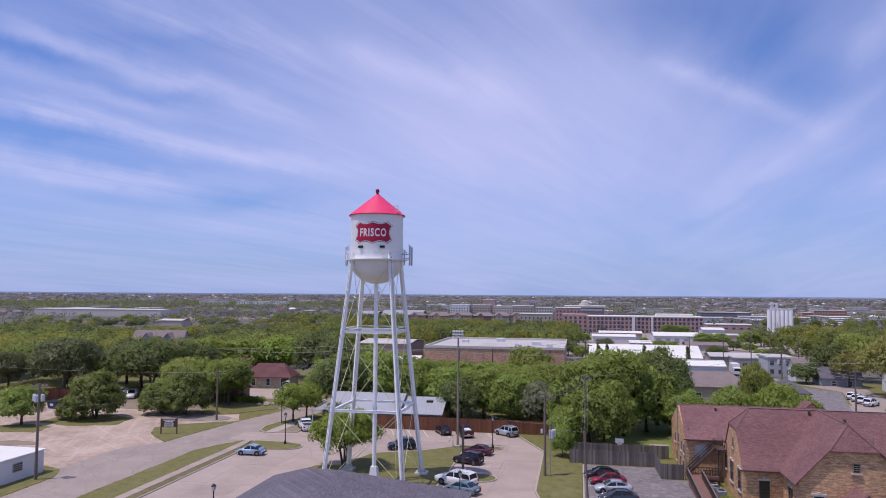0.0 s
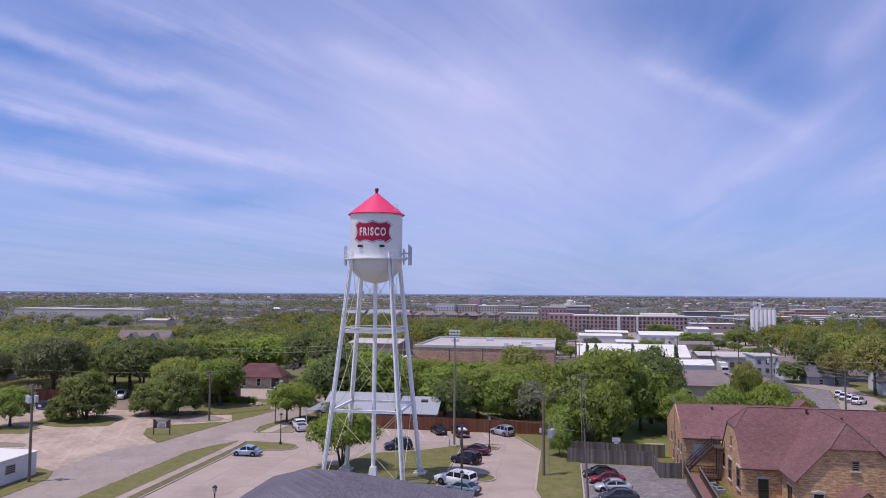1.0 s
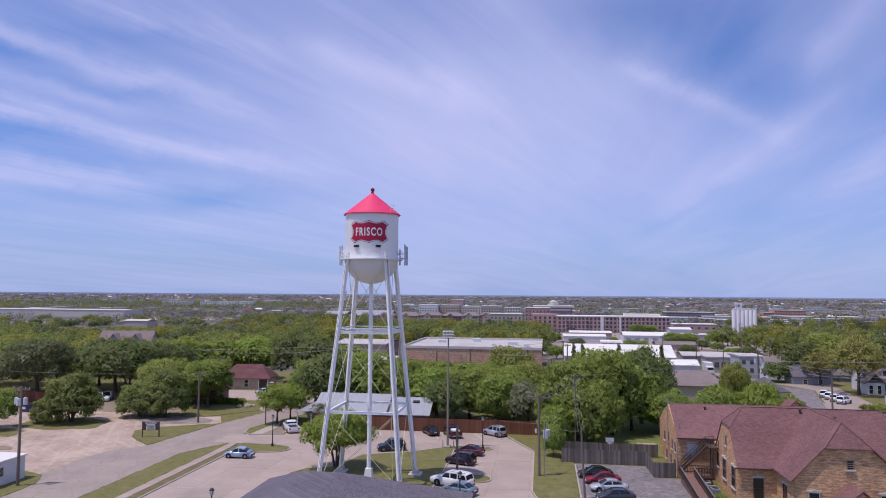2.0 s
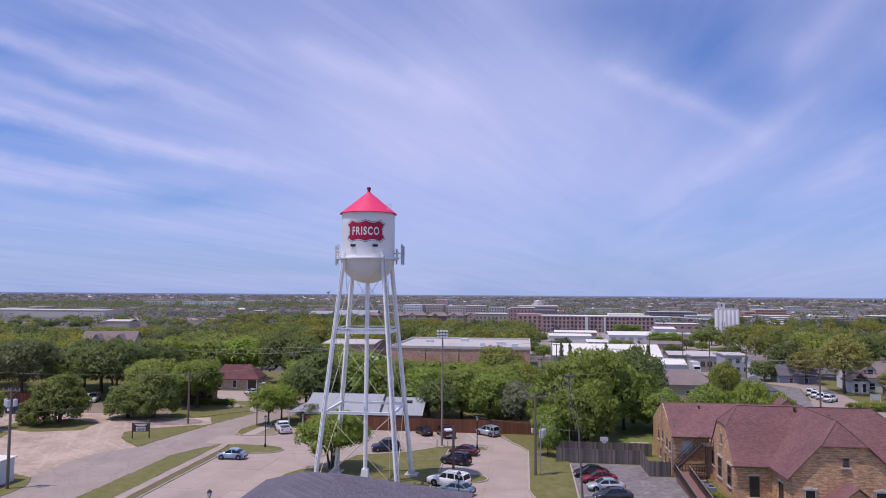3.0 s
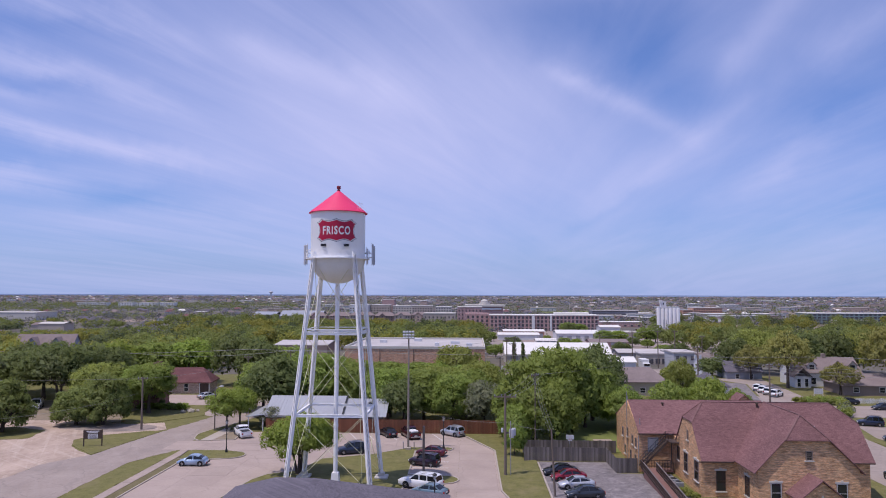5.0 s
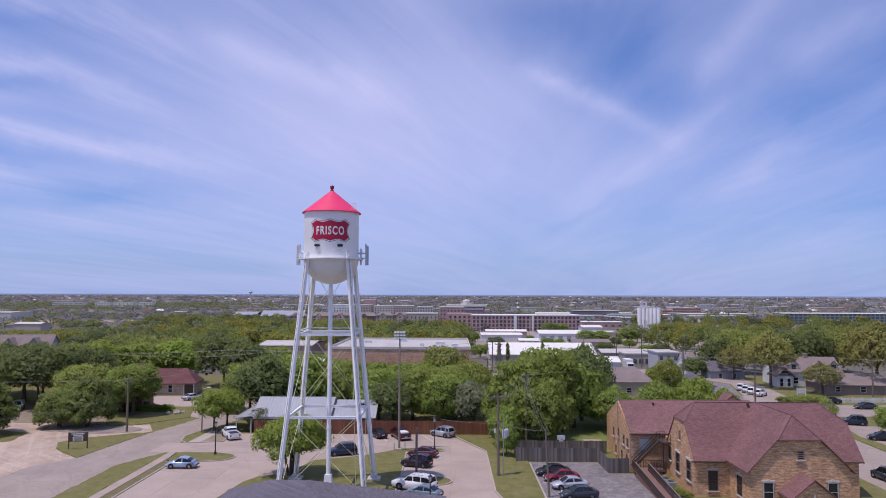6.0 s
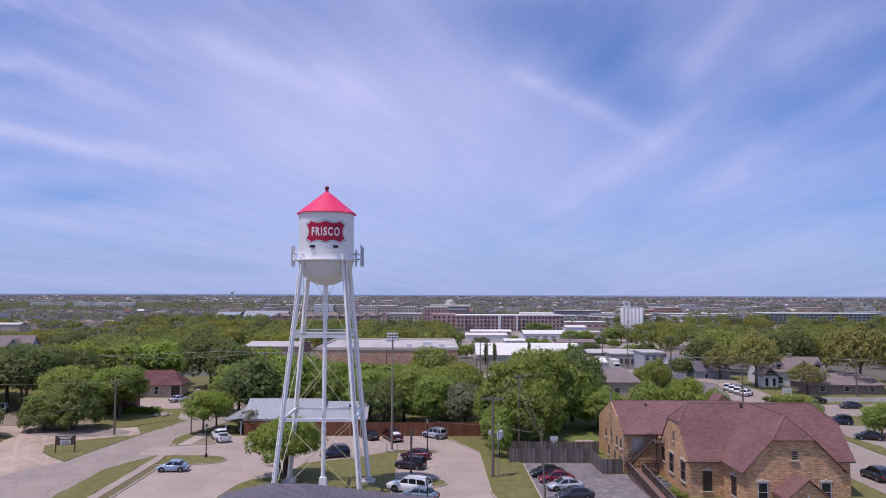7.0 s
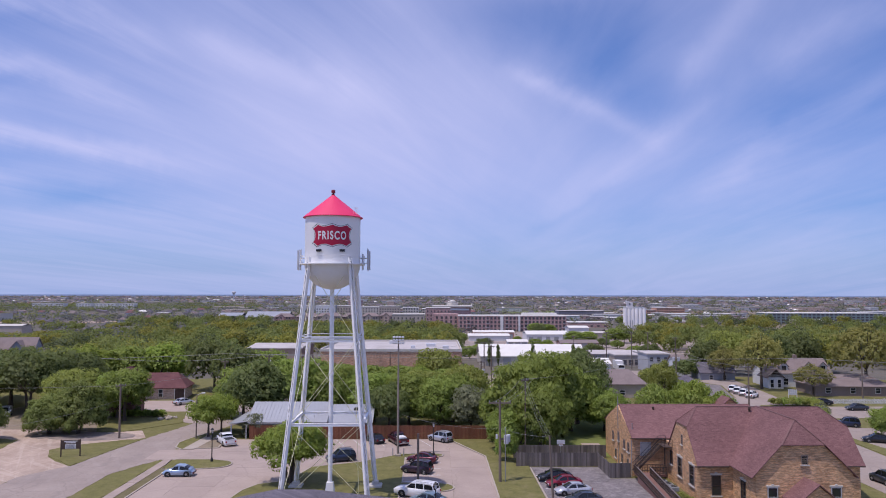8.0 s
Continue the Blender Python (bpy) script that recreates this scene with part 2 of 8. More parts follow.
def shingle_material(name, low, high, rise=1.0):
    """Asphalt shingles: single tabs of differing tone in level courses, with broad weathering."""
    m = bpy.data.materials.new(name)
    m.use_nodes = True
    t = m.node_tree
    b = t.nodes["Principled BSDF"]
    pos = t.nodes.new("ShaderNodeNewGeometry").outputs["Position"]
    sep = t.nodes.new("ShaderNodeSeparateXYZ")
    t.links.new(pos, sep.inputs[0])
    uv = t.nodes.new("ShaderNodeCombineXYZ")
    t.links.new(math_node(t, "ADD", sep.outputs[0], sep.outputs[1]), uv.inputs[0])
    t.links.new(math_node(t, "MULTIPLY", sep.outputs[2], rise), uv.inputs[1])
    tab = t.nodes.new("ShaderNodeTexBrick")
    t.links.new(uv.outputs[0], tab.inputs["Vector"])
    for key, value in (("Scale", 1.0), ("Mortar Size", 0.004), ("Brick Width", 0.42), ("Row Height", 0.12), ("Bias", 0.0)):
        tab.inputs[key].default_value = value
    for key, c in (("Color1", 0.0), ("Color2", 1.0), ("Mortar", 0.15)):
        tab.inputs[key].default_value = (c, c, c, 1)
    grit = ramp(t, noise_tex(t, pos, 8.5, 4, 0.65), [(0.34, 0.0), (0.66, 1.0)])
    run = ramp(t, noise_tex(t, vec_node(t, "MULTIPLY", uv.outputs[0], (2.2, 13.0, 1)), 1.0, 3, 0.6), [(0.3, 0.0), (0.7, 1.0)])
    f = math_node(t, "ADD", math_node(t, "MULTIPLY", grit, 0.50), math_node(t, "ADD", math_node(t, "MULTIPLY", tab.outputs[0], 0.28), math_node(t, "MULTIPLY", run, 0.22)))
    wear = ramp(t, noise_tex(t, pos, 0.3, 5, 0.6), [(0.3, 0.86), (0.7, 1.12)])
    t.links.new(mix(t, 1.0, mix(t, f, low, high), wear, "MULTIPLY"), b.inputs["Base Color"])
    b.inputs["Roughness"].default_value, b.inputs["Specular IOR Level"].default_value = 0.93, 0.3
    n = t.nodes.new("ShaderNodeBump")
    n.inputs["Strength"].default_value, n.inputs["Distance"].default_value = 0.4, 0.03
    t.links.new(f, n.inputs["Height"])
    t.links.new(n.outputs[0], b.inputs["Normal"])
    return m


def glass_material(name, color=(0.02, 0.025, 0.03)):
    m = bpy.data.materials.new(name)
    m.use_nodes = True
    b = m.node_tree.nodes["Principled BSDF"]
    b.inputs["Base Color"].default_value = (*color, 1)
    b.inputs["Roughness"].default_value, b.inputs["Specular IOR Level"].default_value = 0.06, 0.6
    return m


def paint(name, color, metal=0.35, rough=0.28):
    return surface(name, tuple(c * 0.92 for c in color), color, rough, 1.2, 14, 0.0, metal, coat=0.7, spec=0.5)


M = {
    "dry_grass": surface("thin dry grass over soil", (0.095, 0.082, 0.032), (0.205, 0.172, 0.082), 0.96, 0.7, 5, 0.35, stain=0.5, stain_color=(0.24, 0.19, 0.12), crisp=0.2),
    "grass": surface("mown grass", (0.086, 0.090, 0.022), (0.222, 0.200, 0.066), 0.95, 0.75, 5, 0.35, stain=0.65, stain_color=(0.225, 0.185, 0.09), crisp=0.2),
    "lawn": surface("green lawn", (0.105, 0.138, 0.032), (0.205, 0.228, 0.064), 0.95, 0.35, 6, 0.35),
    "land": surface("far open land", (0.075, 0.077, 0.058), (0.185, 0.158, 0.13), 0.95, 0.012, 0.09, 0.0, stain=0.5, stain_color=(0.22, 0.17, 0.13)),
    "concrete": surface("worn concrete", (0.338, 0.264, 0.222), (0.448, 0.358, 0.303), 0.9, 0.22, 3.0, 0.12, vary=0.05, stain=0.55, stain_color=(0.265, 0.218, 0.186), cracks=(9.0, (0.20, 0.165, 0.145), 0.32)),
    "road": surface("old grey road surface", (0.262, 0.209, 0.178), (0.400, 0.328, 0.280), 0.92, 0.2, 2.6, 0.12, stain=0.45, stain_color=(0.235, 0.198, 0.176), tracks=(97, (0.43, 0.375, 0.335), 0.10), cracks=(4.5, (0.15, 0.13, 0.12), 0.35)),
    "asphalt": surface("weathered asphalt", (0.105, 0.092, 0.092), (0.30, 0.265, 0.262), 0.93, 0.9, 4.5, 0.2, crisp=0.16, weight=0.5, stain=0.8, stain_color=(0.09, 0.082, 0.082), cracks=(2.6, (0.40, 0.36, 0.35), 0.35)),
    "dirt": surface("pale gravel and dirt", (0.285, 0.202, 0.146), (0.575, 0.45, 0.36), 0.96, 0.2, 1.1, 0.3, stain=0.9, stain_color=(0.25, 0.19, 0.14), squash=(1, 0.5, 1), tracks=(118, (0.66, 0.56, 0.475), 0.2)),
    "dark_gravel": surface("dark worn gravel", (0.19, 0.152, 0.132), (0.37, 0.305, 0.262), 0.95, 0.45, 2.4, 0.3, stain=0.6, stain_color=(0.11, 0.095, 0.085)),
    "soil": surface("dry bare soil", (0.19, 0.148, 0.102), (0.325, 0.262, 0.188), 0.97, 0.4, 5, 0.3, stain=0.4, stain_color=(0.12, 0.12, 0.05)),
    "kerb": surface("pale concrete kerb", (0.36, 0.305, 0.25), (0.47, 0.405, 0.34), 0.9, 0.5, 6, 0.15),
    "line": surface("worn white line paint", (0.48, 0.47, 0.45), (0.74, 0.73, 0.71), 0.8, 1.2, 12, 0.05),
    "white_steel": surface("white painted steel", (0.88, 0.875, 0.86), (0.92, 0.915, 0.90), 0.45, 0.5, 8, 0.04, stain=0.14, stain_color=(0.58, 0.56, 0.52)),
    "cream_rod": surface("cream painted rod", (0.60, 0.58, 0.34), (0.72, 0.70, 0.46), 0.5, 0.8, 9, 0.0),
    "bowl": surface("off-white tank bottom", (0.76, 0.745, 0.70), (0.84, 0.825, 0.785), 0.5, 0.35, 5, 0.03, stain=0.22, stain_color=(0.52, 0.49, 0.43)),
    "red_roof": surface("coral red painted steel", (0.80, 0.038, 0.13), (0.90, 0.055, 0.17), 0.5, 0.5, 6, 0.03, stain=0.15, stain_color=(0.74, 0.10, 0.19)),
    "red_sign": surface("crimson sign paint", (0.43, 0.008, 0.042), (0.50, 0.013, 0.056), 0.45, 0.8, 9, 0.0),
    "sign_white": surface("white sign paint", (0.78, 0.78, 0.78), (0.84, 0.84, 0.84), 0.45, 0.8, 9, 0.0),
    "black": surface("black painted metal", (0.015, 0.015, 0.017), (0.03, 0.03, 0.032), 0.5, 1.5, 12, 0.02),
    "grey_steel": surface("galvanised grey steel", (0.30, 0.31, 0.32), (0.42, 0.43, 0.44), 0.45, 1.0, 9, 0.03, metal=0.5),
    "antenna": surface("light grey antenna plastic", (0.50, 0.51, 0.54), (0.62, 0.63, 0.66), 0.5, 1.0, 9, 0.0),
    "pole_wood": surface("brown weathered timber", (0.13, 0.10, 0.08), (0.25, 0.20, 0.165), 0.9, 0.8, 8, 0.3, squash=(3, 3, 0.25)),
    "tan_pole": surface("weathered tan steel pole", (0.24, 0.20, 0.165), (0.34, 0.29, 0.245), 0.7, 0.8, 8, 0.1, squash=(3, 3, 0.25)),
    "red_fence": surface("red-brown stained fence wood", (0.14, 0.052, 0.028), (0.24, 0.095, 0.052), 0.85, 0.5, 7, 0.2, squash=(6, 6, 0.3), island=0.22),
    "grey_fence": surface("weathered grey fence wood", (0.085, 0.072, 0.068), (0.225, 0.195, 0.182), 0.9, 0.5, 7, 0.2, squash=(6, 6, 0.3), island=0.42),
    "metal_roof": surface("grey standing-seam steel", (0.36, 0.37, 0.385), (0.47, 0.48, 0.495), 0.42, 0.22, 3, 0.02, metal=0.35, stain=0.25, stain_color=(0.33, 0.31, 0.29)),
    "mauve_shingle": shingle_material("red-brown asphalt shingles", (0.105, 0.05, 0.05), (0.30, 0.158, 0.152)),
    "ridge_shingle": surface("red-brown ridge shingles", (0.14, 0.075, 0.072), (0.27, 0.15, 0.14), 0.93, 0.8, 7, 0.3),
    "slate_shingle": shingle_material("dark grey asphalt shingles", (0.058, 0.052, 0.066), (0.215, 0.195, 0.225), 3.2),
    "grey_shingle": surface("grey-brown shingles", (0.18, 0.14, 0.132), (0.28, 0.225, 0.212), 0.93, 0.4, 3, 0.2, stain=0.3, stain_color=(0.15, 0.13, 0.125)),
    "maroon_shingle": surface("maroon shingles", (0.10, 0.038, 0.04), (0.20, 0.09, 0.088), 0.93, 0.4, 3, 0.2),
    "white_roof": surface("white membrane roof", (0.68, 0.655, 0.60), (0.80, 0.775, 0.72), 0.7, 0.06, 0.8, 0.0, stain=0.35, stain_color=(0.44, 0.41, 0.39)),
    "old_roof": surface("stained grey flat roof", (0.40, 0.365, 0.345), (0.58, 0.545, 0.52), 0.85, 0.12, 1.2, 0.05, stain=0.6, stain_color=(0.33, 0.30, 0.28)),
    "white_wall": surface("white painted wall", (0.60, 0.60, 0.60), (0.74, 0.74, 0.74), 0.8, 0.4, 4, 0.05, stain=0.35, stain_color=(0.42, 0.40, 0.39)),
    "tan_wall": surface("tan stone wall", (0.40, 0.34, 0.285), (0.52, 0.45, 0.385), 0.88, 0.3, 3, 0.1, stain=0.2, stain_color=(0.34, 0.29, 0.25)),
    "brown_wall": surface("brown painted wall", (0.22, 0.165, 0.14), (0.30, 0.235, 0.20), 0.88, 0.3, 3, 0.08),
    "grey_wall": surface("grey painted siding", (0.42, 0.42, 0.43), (0.54, 0.54, 0.55), 0.85, 0.3, 4, 0.05, squash=(1, 1, 5)),
    "blue_wall": surface("blue-grey siding", (0.24, 0.26, 0.305), (0.34, 0.36, 0.405), 0.85, 0.3, 4, 0.05, squash=(1, 1, 5)),
    "slate_wall": surface("dark blue-grey wall", (0.10, 0.11, 0.14), (0.16, 0.17, 0.21), 0.85, 0.3, 4, 0.05),
    "silo": surface("white concrete silo wall", (0.66, 0.65, 0.65), (0.78, 0.77, 0.77), 0.85, 0.12, 1.5, 0.05, stain=0.3, stain_color=(0.56, 0.53, 0.51), squash=(1, 1, 0.25)),
    "trim": surface("white trim paint", (0.66, 0.65, 0.63), (0.76, 0.75, 0.73), 0.6, 0.8, 8, 0.02),
    "stone_trim": surface("pale limestone", (0.50, 0.47, 0.42), (0.62, 0.585, 0.53), 0.8, 0.8, 8, 0.06),
    "dark_wood": surface("dark stained timber", (0.055, 0.036, 0.028), (0.11, 0.075, 0.06), 0.8, 0.8, 8, 0.15, squash=(3, 3, 1)),
    "red_deck": surface("worn red-brown deck", (0.17, 0.085, 0.072), (0.26, 0.14, 0.12), 0.9, 0.6, 6, 0.1, stain=0.3, stain_color=(0.20, 0.15, 0.13)),
    "bark": surface("tree bark", (0.055, 0.042, 0.034), (0.12, 0.095, 0.078), 0.95, 1.5, 9, 0.5, squash=(3, 3, 0.5)),
    "tyre": surface("black rubber", (0.012, 0.012, 0.013), (0.025, 0.025, 0.026), 0.8, 3, 20, 0.0),
    "rim": surface("silver alloy", (0.42, 0.42, 0.43), (0.55, 0.55, 0.56), 0.35, 3, 20, 0.0, metal=0.8),
    "red_lamp": surface("red lamp plastic", (0.30, 0.01, 0.01), (0.42, 0.02, 0.02), 0.25, 3, 20, 0.0),
    "clear_lamp": surface("clear lamp plastic", (0.62, 0.62, 0.60), (0.74, 0.74, 0.72), 0.2, 3, 20, 0.0),
    "blue_bin": surface("dark blue painted steel", (0.018, 0.035, 0.10), (0.035, 0.06, 0.15), 0.55, 1.0, 8, 0.05),
    "rock": surface("limestone boulder", (0.30, 0.26, 0.21), (0.46, 0.41, 0.345), 0.95, 1.4, 7, 0.6),
    "wire": surface("weathered grey cable", (0.20, 0.20, 0.19), (0.34, 0.34, 0.32), 0.6, 2, 10, 0.0),
    "glass": glass_material("dark window glass"),
    # haze over distant windows is painted in as a lighter grey glass
    "far_glass": glass_material("far window glass with haze grey in its colour", (0.10, 0.095, 0.105)),
    "car_glass": glass_material("tinted car glass", (0.012, 0.014, 0.017)),
    "tan_brick": brick_material("tan and brown brick", (0.52, 0.265, 0.125), (0.74, 0.455, 0.25), (0.56, 0.42, 0.30)),
    "hall_brick": brick_material("orange-brown brick", (0.50, 0.255, 0.15), (0.66, 0.385, 0.25), (0.56, 0.44, 0.35)),
    "red_brick": brick_material("red-brown brick", (0.47, 0.215, 0.14), (0.62, 0.335, 0.235), (0.54, 0.42, 0.35)),
    "pink_brick": brick_material("pinkish brick", (0.46, 0.33, 0.26), (0.58, 0.43, 0.35), (0.54, 0.47, 0.41)),
    "purple_brick": brick_material("purplish red brick", (0.42, 0.24, 0.22), (0.56, 0.35, 0.32), (0.50, 0.43, 0.41)),
    "leaf": foliage("broad green leaves", (0.160, 0.226, 0.046), (0.304, 0.394, 0.094), 0.5),
    "leaf_mid": foliage("feathery green leaves", (0.126, 0.166, 0.044), (0.252, 0.302, 0.090), 0.5),
    "leaf_dark": foliage("dark oak leaves", (0.090, 0.128, 0.044), (0.20, 0.242, 0.080), 0.5),
    "leaf_bright": foliage("fresh spring leaves", (0.16, 0.248, 0.038), (0.335, 0.42, 0.09), 0.5),
    "leaf_olive": foliage("olive young leaves", (0.170, 0.210, 0.046), (0.335, 0.372, 0.096), 0.5),
    "leaf_pale": foliage("pale grey-green leaves", (0.135, 0.160, 0.088), (0.27, 0.292, 0.178), 0.5),
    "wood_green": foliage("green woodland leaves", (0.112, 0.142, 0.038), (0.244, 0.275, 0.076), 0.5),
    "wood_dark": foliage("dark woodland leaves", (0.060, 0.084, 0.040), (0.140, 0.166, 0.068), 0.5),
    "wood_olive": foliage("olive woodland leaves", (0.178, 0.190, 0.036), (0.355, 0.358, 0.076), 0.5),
    "leaf_grey": foliage("dull grey-green leaves", (0.092, 0.116, 0.050), (0.190, 0.216, 0.100), 0.5),
    "leaf_thin": foliage("thin brownish olive leaves", (0.195, 0.202, 0.054), (0.365, 0.355, 0.112), 0.5),
    # distance haze is put into this leaf colour as a bluish grey
    "leaf_far": foliage("far leaves with haze grey in their colour", (0.088, 0.098, 0.104), (0.168, 0.176, 0.184), 0.3),
}


# ---- geometry helpers ----
class Geo:
    """Collects vertices and faces of one mesh."""

    def __init__(self):
        self.v, self.f = [], []

    def add(self, verts, faces, m=None):
        k = len(self.v)
        self.v += [tuple(m @ Vector(p)) for p in verts] if m else [tuple(p) for p in verts]
        self.f += [tuple(k + i for i in face) for face in faces]
        return self

    def box(self, x0, x1, y0, y1, z0, z1, m=None):
        return self.add([(x0, y0, z0), (x1, y0, z0), (x1, y1, z0), (x0, y1, z0), (x0, y0, z1), (x1, y0, z1), (x1, y1, z1), (x0, y1, z1)],
                        [(0, 3, 2, 1), (4, 5, 6, 7), (0, 1, 5, 4), (1, 2, 6, 5), (2, 3, 7, 6), (3, 0, 4, 7)], m)

    def slab(self, x0, x1, y0, y1, z0, z1, c=0.05, m=None):
        """A box whose upper edges are chamfered by c."""
        v = [(x0, y0, z0), (x1, y0, z0), (x1, y1, z0), (x0, y1, z0), (x0, y0, z1 - c), (x1, y0, z1 - c), (x1, y1, z1 - c), (x0, y1, z1 - c),
             (x0 + c, y0 + c, z1), (x1 - c, y0 + c, z1), (x1 - c, y1 - c, z1), (x0 + c, y1 - c, z1)]
        f = [(0, 3, 2, 1), (8, 9, 10, 11)]
        for i in range(4):
            j = (i + 1) % 4
            f += [(i, j, 4 + j, 4 + i), (4 + i, 4 + j, 8 + j, 8 + i)]
        return self.add(v, f, m)

    def tube(self, a, b, r0, r1=None, n=8, caps=True):
        """A tapered round bar from a to b."""
        r1 = r0 if r1 is None else r1
        a, b = Vector(a), Vector(b)
        q = (b - a).to_track_quat("Z", "Y")
        v = []
        for p, r in ((a, r0), (b, r1)):
            v += [p + q @ Vector((r * math.cos(2 * math.pi * i / n), r * math.sin(2 * math.pi * i / n), 0)) for i in range(n)]
        f = [(i, (i + 1) % n, n + (i + 1) % n, n + i) for i in range(n)]
        if caps:
            f += [tuple(range(n))[::-1], tuple(range(n, 2 * n))]
        return self.add(v, f)

    def beam(self, a, b, w, h, up=(0, 0, 1)):
        """A rectangular bar from a to b, w wide and h high."""
        a, b = Vector(a), Vector(b)
        d = (b - a).normalized()
        s = d.cross(Vector(up))
        s = s.normalized() if s.length > 1e-4 else Vector((1, 0, 0))
        u = s.cross(d)
        v = [p + s * w / 2 * i + u * h / 2 * j for p in (a, b) for i, j in ((-1, -1), (1, -1), (1, 1), (-1, 1))]
        return self.add(v, [(3, 2, 1, 0), (4, 5, 6, 7), (0, 1, 5, 4), (1, 2, 6, 5), (2, 3, 7, 6), (3, 0, 4, 7)])

    def lathe(self, profile, n=24, centre=(0, 0), a0=0.0):
        """A turned shape from (radius, z) pairs."""
        k, cx, cy = len(profile), *centre
        v = [(cx + r * math.cos(a0 + 2 * math.pi * i / n), cy + r * math.sin(a0 + 2 * math.pi * i / n), z) for i in range(n) for r, z in profile]
        f = [(i * k + j, ((i + 1) % n) * k + j, ((i + 1) % n) * k + j + 1, i * k + j + 1) for i in range(n) for j in range(k - 1)]
        return self.add(v, f)

    def prism(self, outline, z0, z1, inset=0.0):
        """A flat-topped solid over an outline of (x, y)."""
        n = len(outline)
        area = sum(outline[i][0] * outline[(i + 1) % n][1] - outline[(i + 1) % n][0] * outline[i][1] for i in range(n))
        pts = outline if area > 0 else outline[::-1]
        v = [(x, y, z0) for x, y in pts] + [(x, y, z1) for x, y in pts]
        return self.add(v, [tuple(range(n))[::-1], tuple(range(n, 2 * n))] + [(i, (i + 1) % n, n + (i + 1) % n, n + i) for i in range(n)])

    def weld(self):
        """Joins vertices that lie in one place."""
        seen, order, out = {}, [], []
        for p in self.v:
            k = tuple(round(c, 4) for c in p)
            if k not in seen:
                seen[k] = len(out)
                out.append(p)
            order.append(seen[k])
        self.v, self.f = out, [tuple(order[i] for i in f) for f in self.f]
        return self

    def mesh(self, name, material, smooth=False):
        me = bpy.data.meshes.new(name)
        me.from_pydata(self.v, [], self.f)
        me.materials.append(M[material] if isinstance(material, str) else material)
        if smooth:
            me.polygons.foreach_set("use_smooth", [True] * len(me.polygons))
        me.update()
        return me


def thing(name, label, category, at=(0, 0, 0), turn=0.0, group="", kind=""):
    ob = new(name)
    ob.matrix_basis = pose(*at, 0, 0, turn)
    return tagged(ob, label, category, group, kind)


def part(name, geo, material, parent, label="", smooth=False, kind=""):
    ob = new(name, geo.mesh(name, material, smooth))
    ob.parent = parent
    return tagged(ob, label, kind=kind)


def share(name, mesh, parent, at=None):
    ob = new(name, mesh)
    ob.parent = parent
    if at is not None:
        ob.matrix_basis = at
    return ob


def solid(name, geo, material, label, category, kind="", group="", smooth=False):
    return tagged(new(name, geo.mesh(name, material, smooth)), label, category, group, kind)


def ground_z(x, y):
    """The land falls gently away to the north and rises again towards the horizon."""
    r = math.hypot(x, y)
    z = -8.0 * min(max((r - 190) / 430, 0), 1)
    return z + 16.5 * min(max((r - 1500) / 3300, 0), 1)


def arc_points(cx, cy, r, a0, a1, n=8):
    return [(cx + r * math.cos(radians(a0 + (a1 - a0) * i / n)), cy + r * math.sin(radians(a0 + (a1 - a0) * i / n))) for i in range(n + 1)]


# ---- ground ----
def build_ground():
    rings = [0, 40, 80, 120, 160, 190, 230, 280, 340, 420, 520, 620, 800, 1050, 1500, 2200, 3200, 4200, 4880]
    n = 120
    g = Geo()
    v = [(r * math.cos(2 * math.pi * i / n), r * math.sin(2 * math.pi * i / n), 0) for r in rings for i in range(n)]
    v = [(x, y, ground_z(x, y) - 0.04) for x, y, _ in v]
    g.add(v, [(j * n + i, j * n + n + i, j * n + n + (i + 1) % n, j * n + (i + 1) % n) for j in range(len(rings) - 1) for i in range(n)])
    g.f = [f[::-1] for f in g.f]
    solid("ground", g, "land", "gently rolling open land with dry and green patches to the horizon", "ground", "structure")
    near = Geo()
    near.prism([(-135, 20), (110, 20), (120, 215), (60, 226), (-60, 226), (-150, 190)], -1.0, -0.015)
    solid("lawn", near, "grass", "mown yellowish green grass between the paved areas", "lawn", "structure")
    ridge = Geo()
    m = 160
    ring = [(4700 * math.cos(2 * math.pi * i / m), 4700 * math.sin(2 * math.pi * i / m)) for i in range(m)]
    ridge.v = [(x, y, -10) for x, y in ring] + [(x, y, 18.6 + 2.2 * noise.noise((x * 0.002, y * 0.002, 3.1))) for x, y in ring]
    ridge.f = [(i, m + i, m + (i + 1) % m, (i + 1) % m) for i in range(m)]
    solid("backdrop", ridge, M_HAZE, "glowing backdrop strip on the horizon, painted as blue haze over woods", "horizon", "structure")


# blue haze of the horizon strip, painted as base colour and glow
M_HAZE = bpy.data.materials.new("glowing blue haze paint")
M_HAZE.use_nodes = True
rb = M_HAZE.node_tree.nodes["Principled BSDF"]
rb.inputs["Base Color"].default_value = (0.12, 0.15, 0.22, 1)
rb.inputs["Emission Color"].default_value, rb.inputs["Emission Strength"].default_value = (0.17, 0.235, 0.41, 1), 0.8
build_ground()


def clip_to(poly, axis, limit, keep_less):
    out = []
    for i, p in enumerate(poly):
        q = poly[(i + 1) % len(poly)]
        pin, qin = (p[axis] <= limit) == keep_less, (q[axis] <= limit) == keep_less
        if pin:
            out.append(p)
        if pin != qin:
            k = (limit - p[axis]) / (q[axis] - p[axis])
            out.append((p[0] + k * (q[0] - p[0]), p[1] + k * (q[1] - p[1])))
    return out


